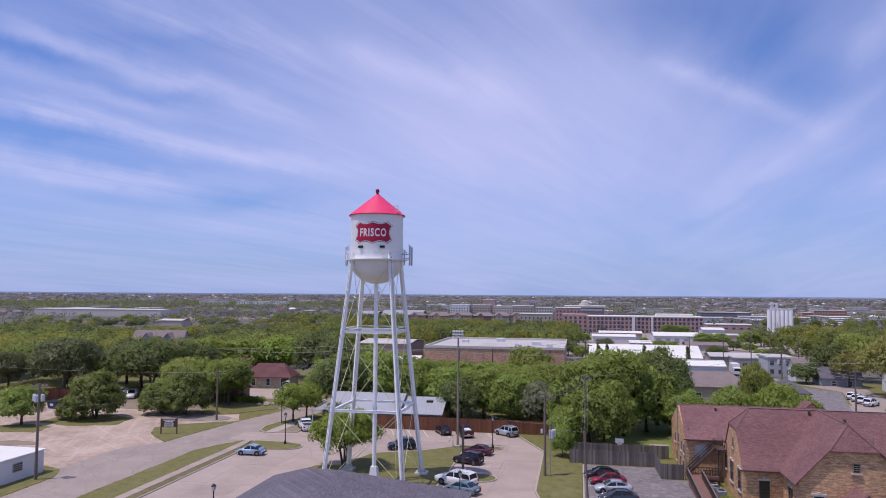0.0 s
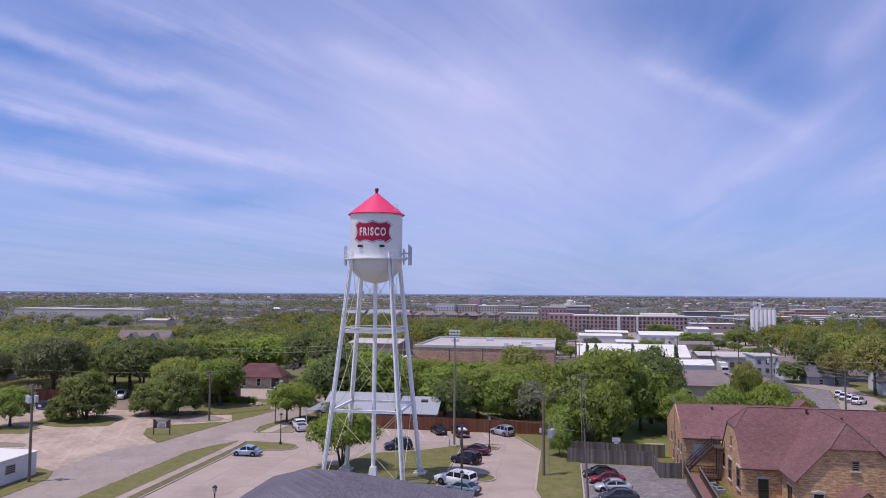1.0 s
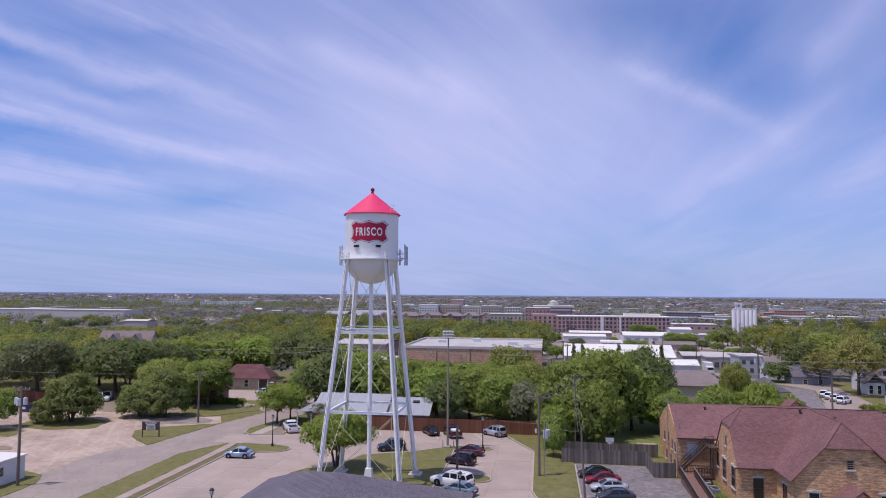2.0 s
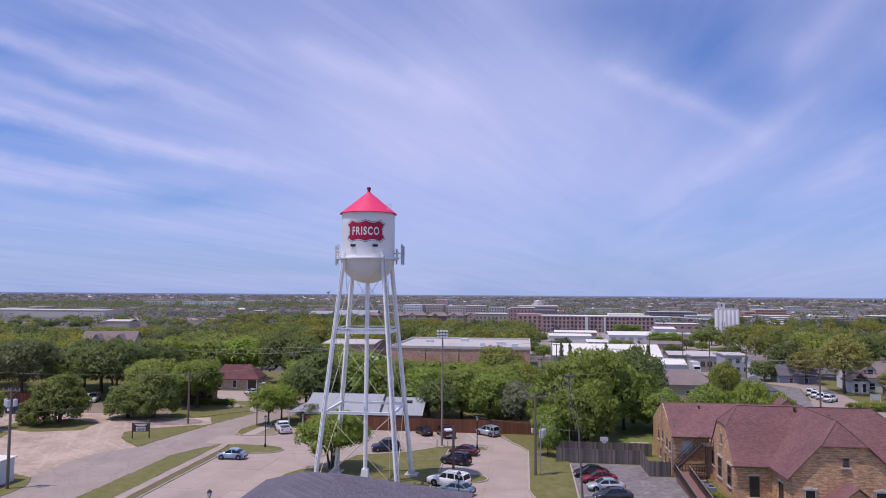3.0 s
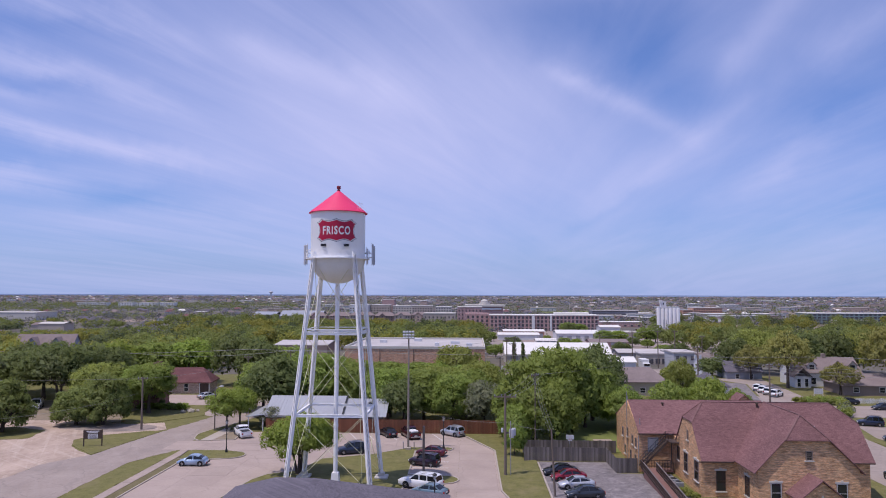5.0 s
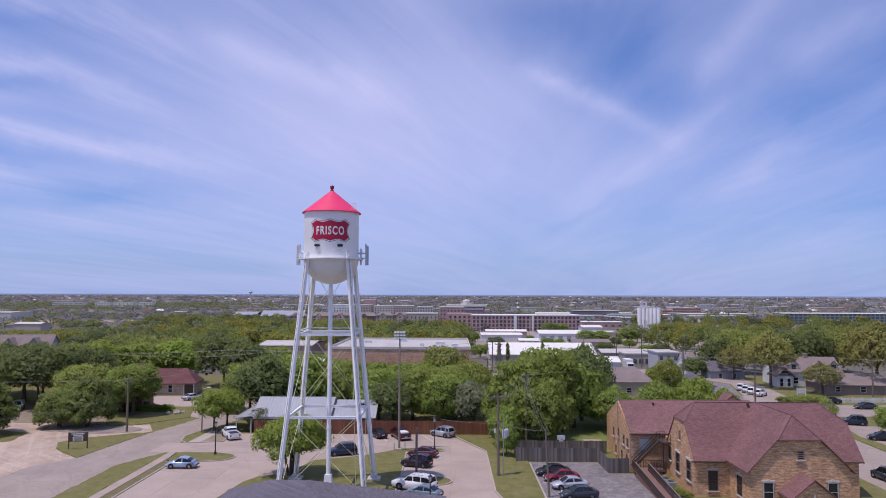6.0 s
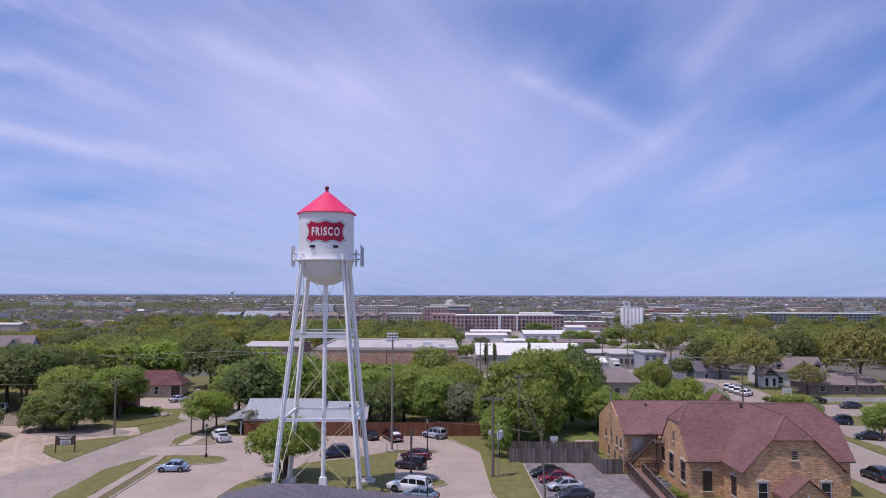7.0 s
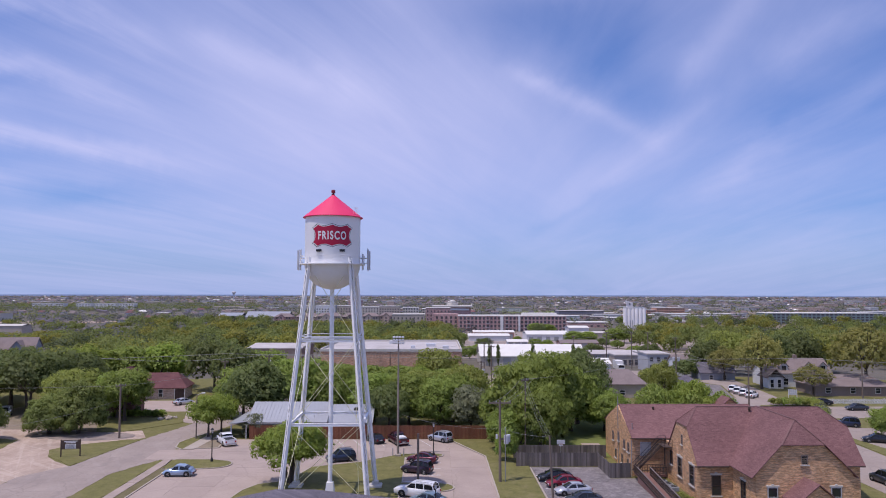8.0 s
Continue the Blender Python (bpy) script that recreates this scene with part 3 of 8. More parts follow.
def slabs(name, label, outline, size, gap, top, material, x_off=0.0, y_off=0.0):
    """A pavement of cast slabs with open joints over an outline."""
    root = thing(name, label, "pavement", kind="structure")
    xs, ys = [p[0] for p in outline], [p[1] for p in outline]
    x0, y0 = min(xs) + x_off, min(ys) + y_off
    for i in range(-1, int((max(xs) - x0) / size) + 1):
        for j in range(-1, int((max(ys) - y0) / size) + 1):
            piece = outline
            for axis, lo in ((0, x0 + i * size), (1, y0 + j * size)):
                piece = clip_to(piece, axis, lo + gap / 2, False) if piece else piece
                piece = clip_to(piece, axis, lo + size - gap / 2, True) if piece else piece
            if len(piece) < 3:
                continue
            area = abs(sum(p[0] * q[1] - q[0] * p[1] for p, q in zip(piece, piece[1:] + piece[:1]))) / 2
            if area > 0.3:
                part("slab", Geo().prism(piece, -0.12, top + 0.006 * math.sin(i * 3.1 + j * 1.7)), material, root)
    return root


def rough_edge(outline, step=0.55, depth=0.26, seed=0.0):
    """The same outline with a ragged, worn edge."""
    out = []
    for (x0, y0), (x1, y1) in zip(outline, outline[1:] + outline[:1]):
        d = math.hypot(x1 - x0, y1 - y0)
        n = max(1, int(d / step))
        for i in range(n):
            x, y = x0 + (x1 - x0) * i / n, y0 + (y1 - y0) * i / n
            k = depth * (0.7 * noise.noise((x * 0.4, y * 0.4, seed)) + 0.7 * noise.noise((x * 1.7, y * 1.7, seed + 5)))
            out.append((x - (y1 - y0) / d * k, y + (x1 - x0) / d * k))
    return out


LOT = [(-50.2, 58), (-3.4, 58), (-3.5, 88), (-4.7, 93.5), (-4.8, 116.2), (-10.2, 128.6), (-10.6, 129.4), (-48.2, 129.4), (-47.4, 122.3), (-56.5, 121.0), (-56.5, 114.4), (-50.2, 114.4)]


def build_paving():
    street = Geo().prism(rough_edge([(-66, 50), (-57.6, 50), (-57.6, 106), (-54.2, 114), (-54.4, 121.5), (-55.4, 126.5), (-53.6, 133), (-50, 146), (-47, 172), (-46, 240),
                          (-54, 240), (-55.5, 172), (-59.3, 144), (-62.6, 129), (-64.4, 119), (-65.5, 110.5), (-69.5, 104), (-69.5, 91), (-66.7, 87)], 0.8, 0.5), -0.2, 0.012)
    solid("road", street, "road", "worn light grey two-lane street without markings", "road", "structure")
    side = Geo().prism([(-60, 144.8), (-53, 147), (-52, 155), (-64.5, 159), (-66, 174), (-85, 174), (-77, 159)], -0.2, 0.018)
    solid("driveway", side, "concrete", "pale concrete driveway to the brick house", "driveway", "structure")
    yard = Geo().prism([(-130, 70), (-72.5, 70), (-69.6, 91), (-69.4, 104), (-65.3, 110.2), (-69.2, 113.5), (-72, 116.6), (-74.2, 121.5), (-64, 129.4), (-62.8, 131), (-66, 137.5), (-72, 135.4),
                        (-84, 139.8), (-104, 142.5), (-122, 140), (-140, 130)], -0.2, 0.004)
    solid("gravel_yard", yard, "dirt", "rutted pale gravel and dirt yard beside the street", "gravel yard", "structure")
    drive = Geo().prism(rough_edge([(-83, 131.0), (-74, 128.2), (-67.5, 129.2), (-64.6, 131.2), (-66.5, 134.5), (-71, 135.5), (-79, 137.0), (-84, 134.5)], 0.8, 0.9), -0.2, 0.01)
    solid("drive_strip", drive, "dark_gravel", "darker worn gravel and tar strip along the yard", "driveway", "structure")
    for k, (pts, mat, lab) in enumerate((
            ([(-98.5, 111.8), (-103, 116.5), (-97, 119.2), (-92.2, 117.6), (-91.5, 112.6)], "grass", "patch of dry soil and grass under a tree"),
            ([(-92.4, 103.6), (-89.5, 106.2), (-85.5, 106.0), (-84.2, 104.2), (-87.5, 102.4)], "soil", "worn patch of dry soil in the gravel yard"),
            ([(-98, 121.5), (-98.5, 128.5), (-91, 131.5), (-83.5, 129), (-82.4, 121.6), (-90, 119)], "grass", "soil island with thin grass under trees"))):
        solid("soil_patch", Geo().prism(rough_edge(pts, 0.8, 0.6), -0.1, 0.05), mat, lab, "soil patch", "structure")
    east = Geo().prism([(43.5, 40), (59.5, 40), (59.0, 100), (57.4, 116), (58.2, 128), (62.5, 150), (140, 153), (140, 166), (61, 165), (57, 240), (49.5, 240), (47.5, 160), (44.5, 105)], -0.2, 0.012)
    solid("east_road", east, "road", "wide pale street past the brick church house", "road", "structure")
    solid("asphalt_strip", Geo().prism([(46.5, 156), (54.0, 156), (66.2, 203), (58, 210), (58.6, 226), (51.5, 226)], -0.2, 0.02), "asphalt", "dark tarmac lane between the houses", "road", "structure")
    solid("asphalt_lot", Geo().prism([(1.4, 70), (18.4, 70), (18.4, 103.2), (11.4, 103.2), (11.2, 109.6), (1.4, 109.6)], -0.2, 0.012), "asphalt",
          "patched dark asphalt parking lot behind the brick house", "parking lot", "structure")
    solid("alley", Geo().prism([(-2.5, 168), (3.5, 168), (5.5, 226), (-2, 226)], -0.2, 0.012), "concrete", "pale concrete alley beside the brick hall", "alley", "structure")
    slabs("sidewalk", "straight concrete sidewalk beside the lot", [(-53.0, 50), (-51.75, 50), (-51.75, 110.4), (-52.1, 114.2), (-53.2, 114.2)], 1.5, 0.03, 0.11, "concrete", -0.1)
    solid("sidewalk", Geo().prism([(-52.9, 121.2), (-51.2, 121.3), (-50.7, 128), (-51.7, 132.5), (-52.4, 132)], -0.2, 0.145), "kerb", "short concrete sidewalk between grass islands", "sidewalk", "structure")
    slabs("parking_lot", "pale concrete parking lot of large cast slabs", LOT, 5.15, 0.014, 0.03, "concrete")


build_paving()


def strip_around(outline, w, z0, z1, skip=()):
    """A kerb that runs along an outline of (x, y), w wide to its right-hand side."""
    g = Geo()
    n = len(outline)
    for i in range(n):
        if i in skip:
            continue
        (x0, y0), (x1, y1) = outline[i], outline[(i + 1) % n]
        d = math.hypot(x1 - x0, y1 - y0)
        if d < 0.02:
            continue
        ux, uy = (x1 - x0) / d, (y1 - y0) / d
        nx, ny = uy * w, -ux * w
        e = 0.04
        g.prism([(x0 - ux * e, y0 - uy * e), (x1 + ux * e, y1 + uy * e), (x1 + ux * e + nx, y1 + uy * e + ny), (x0 - ux * e + nx, y0 - uy * e + ny)], z0, z1)
    return g


def island(label, outline, material="grass", kerb=True, skip=()):
    """A raised grass bed with its kerb."""
    area = sum(outline[i][0] * outline[(i + 1) % len(outline)][1] - outline[(i + 1) % len(outline)][0] * outline[i][1] for i in range(len(outline)))
    pts = outline if area > 0 else outline[::-1]
    root = thing("grass_island", label, "grass bed", kind="structure")
    part("turf", Geo().prism(pts if kerb else rough_edge(pts), -0.1, 0.12 if kerb else 0.06), material, root)
    if kerb:
        part("kerb", strip_around(pts, 0.2, -0.1, 0.15, skip), "kerb", root)
    return root


island("long mown verge between street and sidewalk", [(-57.6, 50), (-53.15, 50), (-53.3, 112.8), (-54.0, 113.6), (-56.2, 108.6), (-57.4, 103)], kerb=False)
island("narrow dry grass verge with a concrete kerb along the lot", [(-51.72, 50), (-50.4, 50), (-50.4, 106.6), (-50.6, 107.8), (-51.72, 110)], "dry_grass", skip=(0, 3, 4))
island("grass island with a curved kerb and a lamp post", [(-51.3, 108.2), (-46.6, 108.4)] + arc_points(-44.7, 111.2, 2.3, -75, 75, 8) + [(-46, 114.2), (-51.4, 114.2)], skip=(10, 11, 12, 13))
island("grass island at the lot entrance", [(-53.0, 121.2), (-52.5, 131.8), (-53.2, 134.2), (-54.6, 130), (-55.3, 126.4), (-54.5, 122.8)])
island("dry triangular bed beside the short sidewalk", [(-51.0, 121.8), (-47.7, 122.4), (-48.4, 129.2), (-50.4, 131)], "soil")
island("grass bed under the small trees by the fence", [(-52.2, 132.6), (-50.4, 131.4), (-48.5, 129.9), (-45.5, 130.0), (-46, 138), (-52, 140)], kerb=False)
island("sign lawn beside the street", [(-72.0, 116.9), (-69.0, 113.9), (-65.4, 110.4), (-64.3, 118.9), (-62.8, 128.6), (-64.6, 129.4), (-73.0, 123.9), (-74.0, 121.0)], kerb=False)
island("grass corner beside the white shed", [(-73, 66), (-66.2, 66), (-66.4, 80), (-66.9, 87.2), (-68.9, 90.9), (-73, 92.5)], kerb=False)
island("mown lawn under the water tower", [(-38.5, 85.0), (-17.2, 85.0), (-17.0, 96.0), (-12.2, 96.4)] + arc_points(-12.0, 98.5, 1.9, -75, 75, 6) +
       [(-16.9, 100.7), (-17.1, 115.6), (-12.4, 115.9)] + arc_points(-12.3, 116.9, 0.95, -80, 80, 6) + [(-17.6, 117.8), (-23.4, 112.5), (-30.2, 109.4), (-31.4, 104.5), (-32.6, 101.7), (-35.6, 100.1), (-36.9, 97.3), (-37.6, 92.5)])
island("grass strip along the lane and the utility poles", [(-3.3, 58), (1.1, 58), (1.1, 110), (-0.8, 109.6), (-0.8, 128), (-9.9, 128.9), (-4.6, 116.3), (-4.5, 93.6), (-3.3, 88)], skip=(0, 1, 2, 3, 4))
island("green lawn under the large trees", [(0, 116), (30, 116), (45, 150), (20, 165), (-3, 150), (-3, 131)], "lawn", kerb=False)
island("front lawn of the brick house", [(-73.6, 136.0), (-69, 136.2), (-61.5, 145.4), (-65, 158.2), (-76, 158.6), (-78.4, 147)], "grass", kerb=False)
island("bare brown soil under the yard trees", [(-104, 141), (-92, 138.6), (-80, 138.8), (-73.8, 136.1), (-78.6, 147), (-76.2, 158.5), (-104, 164)], "soil", kerb=False)
island("grass verge between street and footway", [(57.7, 114), (60.9, 120.5), (60.4, 129.2), (58.4, 126.5)], kerb=False)
solid("side_street", Geo().prism([(59, 112), (61, 120.4), (60.5, 129.5), (63.2, 141), (71, 139), (92, 134), (92, 116)], -0.2, 0.014), "road", "pale side street with parked cars", "road", "structure")
island("small lawn in front of the white house", [(70, 172), (88, 173), (90, 178), (72, 179)], "grass", kerb=False)
solid("forecourt", Geo().prism([(57.5, 167), (69.5, 168), (73, 196), (75, 214), (60, 216), (66.6, 202.6)], -0.2, 0.016), "road", "pale concrete forecourt with parked cars", "forecourt", "structure")

stalls = Geo()
for y in (101.6, 105.0, 108.6, 112.2):
    stalls.box(-16.7, -11.6, y - 0.06, y + 0.06, 0.0, 0.045)
for y in (98.2,):
    stalls.box(1.8, 7.0, y - 0.06, y + 0.06, 0.0, 0.03)
for x in (-24.6, -20.8, -16.4, -13.2, -27.5, -30.5, -33.5):
    stalls.add([(x, 123.6, 0.046), (x + 0.12, 123.6, 0.046), (x - 1.9, 129.1, 0.046), (x - 2.02, 129.1, 0.046)], [(0, 1, 2, 3)])
solid("stall_lines", stalls, "line", "worn white parking stall lines", "road marking", "structure")
solid("concrete_pad", Geo().slab(11.9, 14.9, 124.2, 125.5, -0.05, 0.16, 0.03), "concrete", "pale concrete slab lying on the lawn", "slab", "structure")
solid("lot_kerb", Geo().slab(1.15, 1.38, 86, 109, 0.0, 0.14, 0.03), "kerb", "low worn kerb between lot and grass", "kerb", "structure")


# ---- water tower ----
TX, TY = -25.35, 93.9
TANK_R, LEG_TOP, LEG_FOOT, TOP_Z = 3.43, 2.47, 5.15, 28.6


def leg_half(z):
    return LEG_FOOT + (LEG_TOP - LEG_FOOT) * z / TOP_Z


def wrap(u, v, r, facing):
    """A place on the tank wall: u metres along the wall from the sign's middle, v its height."""
    a = radians(facing) + u / r
    return (TX + r * math.sin(a), TY - r * math.cos(a), v)


def laced_leg(sx, sy):
    """A built-up column: two channels joined by zigzag lacing bars."""
    a, b = Vector((TX + sx * LEG_FOOT, TY + sy * LEG_FOOT, 0.45)), Vector((TX + sx * LEG_TOP, TY + sy * LEG_TOP, TOP_Z + 0.9))
    d = (b - a).normalized()
    side = d.cross(Vector((-sx, -sy, 0))).normalized()
    depth = side.cross(d).normalized()
    g = Geo()
    for k in (-1, 1):
        o = side * 0.24 * k
        g.beam(a + o, b + o, 0.05, 0.36, depth)
        for q in (-1, 1):
            e = o - side * 0.06 * k + depth * 0.165 * q
            g.beam(a + e, b + e, 0.13, 0.03, depth)
    n = 46
    for i in range(n):
        p, q = a + (b - a) * (i / n), a + (b - a) * ((i + 1) / n)
        k = 1 if i % 2 else -1
        for f in (-1, 1):
            g.beam(p + side * 0.22 * k + depth * 0.19 * f, q - side * 0.22 * k + depth * 0.19 * f, 0.07, 0.025, depth)
    return g


def build_tower():
    root = thing("water_tower", "tall white four-legged water tower with a red cone roof", "water tower", (0, 0, 0))
    n = 64
    part("tank_wall", Geo().lathe([(TANK_R, 28.55), (TANK_R, 30.6), (TANK_R + 0.004, 30.62), (TANK_R, 32.6), (TANK_R + 0.004, 32.62), (TANK_R, 34.75)], n, (TX, TY)), "white_steel", root, "white welded tank wall", True)
    bowl = [(0.02, 25.55)] + [(TANK_R * math.sin(radians(a)), 28.6 - 3.05 * math.cos(radians(a))) for a in (8, 16, 26, 36, 48, 60, 72, 82, 90)]
    part("tank_bottom", Geo().lathe(bowl, n, (TX, TY)), "bowl", root, "rounded off-white tank bottom", True)
    roof = Geo().lathe([(TANK_R - 0.05, 34.50), (3.70, 34.47), (3.72, 34.54), (0.16, 37.42), (0.0, 37.44)], 48, (TX, TY), radians(5))
    r_ob = part("cone_roof", roof, "red_roof", root, "coral red sheet-metal cone roof")
    fin = Geo().lathe([(0.0, 37.3), (0.20, 37.3), (0.22, 37.5), (0.12, 37.55), (0.12, 37.62), (0.24, 37.66), (0.26, 37.96), (0.22, 38.04), (0.0, 38.12)], 16, (TX, TY))
    part("finial", fin, M_DARK_RED, r_ob, "dark red vent finial")
    hatch = Geo().box(-0.35, 0.35, -0.35, 0.35, 0, 0.12, pose(TX + 2.5, TY + 1.2, 35.2, 0, 0, 115) @ pose(0, 0, 0.05, 38, 0, 0))
    part("roof_hatch", hatch, "red_roof", r_ob)
    rail = Geo()
    for k in range(4):
        a = radians(-34 + 5 * k)
        p = Vector((TX + 3.4 * math.cos(a), TY + 3.4 * math.sin(a), 34.85))
        rail.tube(p, p + Vector((0, 0, 0.8)), 0.02, n=5)
        if k:
            rail.tube(last + Vector((0, 0, 0.8)), p + Vector((0, 0, 0.8)), 0.02, n=5)
        last = p
    part("roof_rail", rail, "white_steel", r_ob)

    # balcony with its railing
    part("balcony", Geo().lathe([(TANK_R - 0.02, 28.62), (TANK_R + 0.62, 28.62), (TANK_R + 0.62, 28.74), (TANK_R - 0.02, 28.74)], n, (TX, TY)), "white_steel", root, "narrow ring walkway")
    bal = Geo()
    k = 20
    ring = [(TX + (TANK_R + 0.6) * math.cos(2 * math.pi * i / k), TY + (TANK_R + 0.6) * math.sin(2 * math.pi * i / k)) for i in range(k)]
    for i, (x, y) in enumerate(ring):
        x1, y1 = ring[(i + 1) % k]
        bal.tube((x, y, 29.72), (x1, y1, 29.72), 0.028, n=5)
        if i % 2:
            bal.tube((x, y, 28.7), (x1, y1, 29.72), 0.022, n=5)
        else:
            bal.tube((x, y, 29.72), (x1, y1, 28.7), 0.022, n=5)
    part("railing", bal, "white_steel", root, "thin white zigzag railing")

    # legs, struts, rods
    for sx in (-1, 1):
        for sy in (-1, 1):
            leg = part("leg", laced_leg(sx, sy), "white_steel", root, "laced white steel column")
            x, y = TX + sx * LEG_FOOT, TY + sy * LEG_FOOT
            foot = Geo().slab(x - 0.85, x + 0.85, y - 0.85, y + 0.85, 0.0, 0.38, 0.08)
            foot.slab(x - 0.42, x + 0.42, y - 0.42, y + 0.42, 0.37, 0.85, 0.1)
            part("footing", foot, "stone_trim", leg, "pale concrete footing")
    corners = ((-1, -1), (1, -1), (1, 1), (-1, 1))
    for z, double in ((9.65, False), (19.4, True)):
        h = leg_half(z)
        for i in range(4):
            (ax, ay), (bx, by) = corners[i], corners[(i + 1) % 4]
            a, b = Vector((TX + ax * h, TY + ay * h, z)), Vector((TX + bx * h, TY + by * h, z))
            g = Geo()
            g.beam(a, b, 0.05, 0.3)
            g.beam(a + Vector((0, 0, 0.14)), b + Vector((0, 0, 0.14)), 0.24, 0.04)
            g.beam(a - Vector((0, 0, 0.14)), b - Vector((0, 0, 0.14)), 0.24, 0.04)
            if double:
                g.beam(a + Vector((0, 0, 0.5)), b + Vector((0, 0, 0.5)), 0.16, 0.1)
            part("strut", g, "white_steel", root, "white horizontal strut")
    for z0, z1 in ((0.9, 9.5), (9.8, 19.2), (19.7, 28.2)):
        for i in range(4):
            (ax, ay), (bx, by) = corners[i], corners[(i + 1) % 4]
            h0, h1 = leg_half(z0) - 0.12, leg_half(z1) - 0.12
            for (px, py), (qx, qy) in (((ax, ay), (bx, by)), ((bx, by), (ax, ay))):
                a, b = (TX + px * h0, TY + py * h0, z0), (TX + qx * h1, TY + qy * h1, z1)
                part("tie_rod", Geo().tube(a, b, 0.032, n=6), "cream_rod", root, "thin cream tie rod")
    pipe = Geo().tube((TX, TY, 1.9), (TX, TY, 25.7), 0.27, n=20)
    riser = part("riser_pipe", pipe, "white_steel", root, "white central riser pipe", False)
    for z in (7.6, 15.0, 21.6):
        part("pipe_collar", Geo().tube((TX, TY, z), (TX, TY, z + 0.3), 0.31, n=20), "white_steel", riser)
    base = Geo()
    b0, b1 = 0.62, 0.40
    base.add([(TX + sx * w, TY + sy * w, z) for z, w in ((0, b0), (2.0, b1)) for sx, sy in corners], [(3, 2, 1, 0), (4, 5, 6, 7), (0, 1, 5, 4), (1, 2, 6, 5), (2, 3, 7, 6), (3, 0, 4, 7)])
    part("riser_base", base, "sign_white", root, "white tapered concrete pedestal")
    part("cable", Geo().tube((TX + 4.0, TY - 3.9, 0.2), (TX + 2.7, TY - 2.2, 28.7), 0.03, n=6), "cream_rod", root, "cream cable along a leg")

    # sign on the wall
    quarter = [(0.0, 1.0), (0.12, 0.92), (0.28, 0.83), (0.44, 0.82), (0.60, 0.90), (0.72, 1.0), (0.80, 0.88), (0.89, 0.76), (1.0, 0.68), (0.92, 0.48), (0.87, 0.25), (0.855, 0.0)]
    out = quarter + [(x, -y) for x, y in quarter[-2::-1]]
    out = out + [(-x, y) for x, y in out[-2:0:-1]]
    out = [q for a, b in zip(out, out[1:] + out[:1]) for q in (a, ((a[0] + b[0]) / 2, (a[1] + b[1]) / 2))]
    sign_root = None
    for name, scale, dr, mat, lab in (("sign_outline", 1.0, 0.016, "black", "thin dark sign outline"), ("sign_border", 0.972, 0.028, "sign_white", "white sign border"), ("sign_panel", 0.915, 0.040, "red_sign", "crimson shield-shaped sign panel")):
        g = Geo()
        w, h = 2.68, 1.44
        inset = (1 - scale) * 2.0
        rim = [(x * (w - inset) if scale < 0.98 else x * w * scale, y * (h - inset) if scale < 0.98 else y * h * scale) for x, y in out]
        rows = 16
        n = len(rim)
        for j in range(rows + 1):
            f = max(j / rows, 0.001)
            g.v += [wrap(u * f, 32.08 + v * f, TANK_R + dr, 6.8) for u, v in rim]
        g.f = [(j * n + i, j * n + (i + 1) % n, (j + 1) * n + (i + 1) % n, (j + 1) * n + i) for j in range(rows) for i in range(n)]
        part(name, g, mat, root, lab)
    txt = bpy.data.curves.new("lettering", "FONT")
    txt.body, txt.align_x, txt.align_y, txt.size, txt.offset, txt.space_character = "FRISCO", "CENTER", "CENTER", 1.0, 0.030, 1.24
    txt.resolution_u = 5
    tmp = new("lettering", txt)
    bpy.context.view_layer.update()
    me = bpy.data.meshes.new_from_object(tmp.evaluated_get(bpy.context.evaluated_depsgraph_get()))
    bpy.data.objects.remove(tmp)
    bm = bmesh.new()
    bm.from_mesh(me)
    for k in range(48):
        bmesh.ops.bisect_plane(bm, geom=bm.verts[:] + bm.edges[:] + bm.faces[:], plane_co=(-2.4 + k * 0.1, 0, 0), plane_no=(1, 0, 0))
    bmesh.ops.triangulate(bm, faces=bm.faces[:])
    xs, ys = [v.co.x for v in bm.verts], [v.co.y for v in bm.verts]
    wx, wy = max(xs) - min(xs), max(ys) - min(ys)
    mx, my = (max(xs) + min(xs)) / 2, (max(ys) + min(ys)) / 2
    for v in bm.verts:
        v.co = wrap((v.co.x - mx) / wx * 3.5, 32.08 + (v.co.y - my) / wy * 1.06, TANK_R + 0.056, 6.8)
    bm.to_mesh(me)
    bm.free()
    me.materials.clear()
    me.materials.append(M["sign_white"])
    ob = new("lettering", me)
    ob.parent = root
    tagged(ob, "bold white capital letters")

    # floodlights on the wall, antennas on the balcony
    for az in (-19.5, 27.0):
        x, y, z = wrap(0, 30.25, TANK_R + 0.12, az)
        g = Geo().box(-0.3, 0.3, -0.14, 0.14, -0.14, 0.14, pose(x, y, z, 0, 0, az))
        g.tube((x, y, z), wrap(0, 30.1, TANK_R - 0.05, az), 0.05, n=6)
        part("floodlight", g, "black", root, "small dark floodlight")
    for az, h, dr, w in ((-97, 2.5, 1.0, 0.2), (-86, 2.5, 0.55, 0.2), (86, 2.0, 0.4, 0.18), (92, 2.6, 1.0, 0.2), (100, 2.4, 1.2, 0.2), (180, 2.4, 1.0, 0.2)):
        r = TANK_R + dr
        x, y, _ = wrap(0, 0, r, az)
        g = Geo()
        z0 = 28.0 if abs(az) > 80 else 28.5
        g.slab(-w / 2, w / 2, -0.09, 0.09, z0, z0 + h, 0.03, pose(x, y, 0, 0, 0, az))
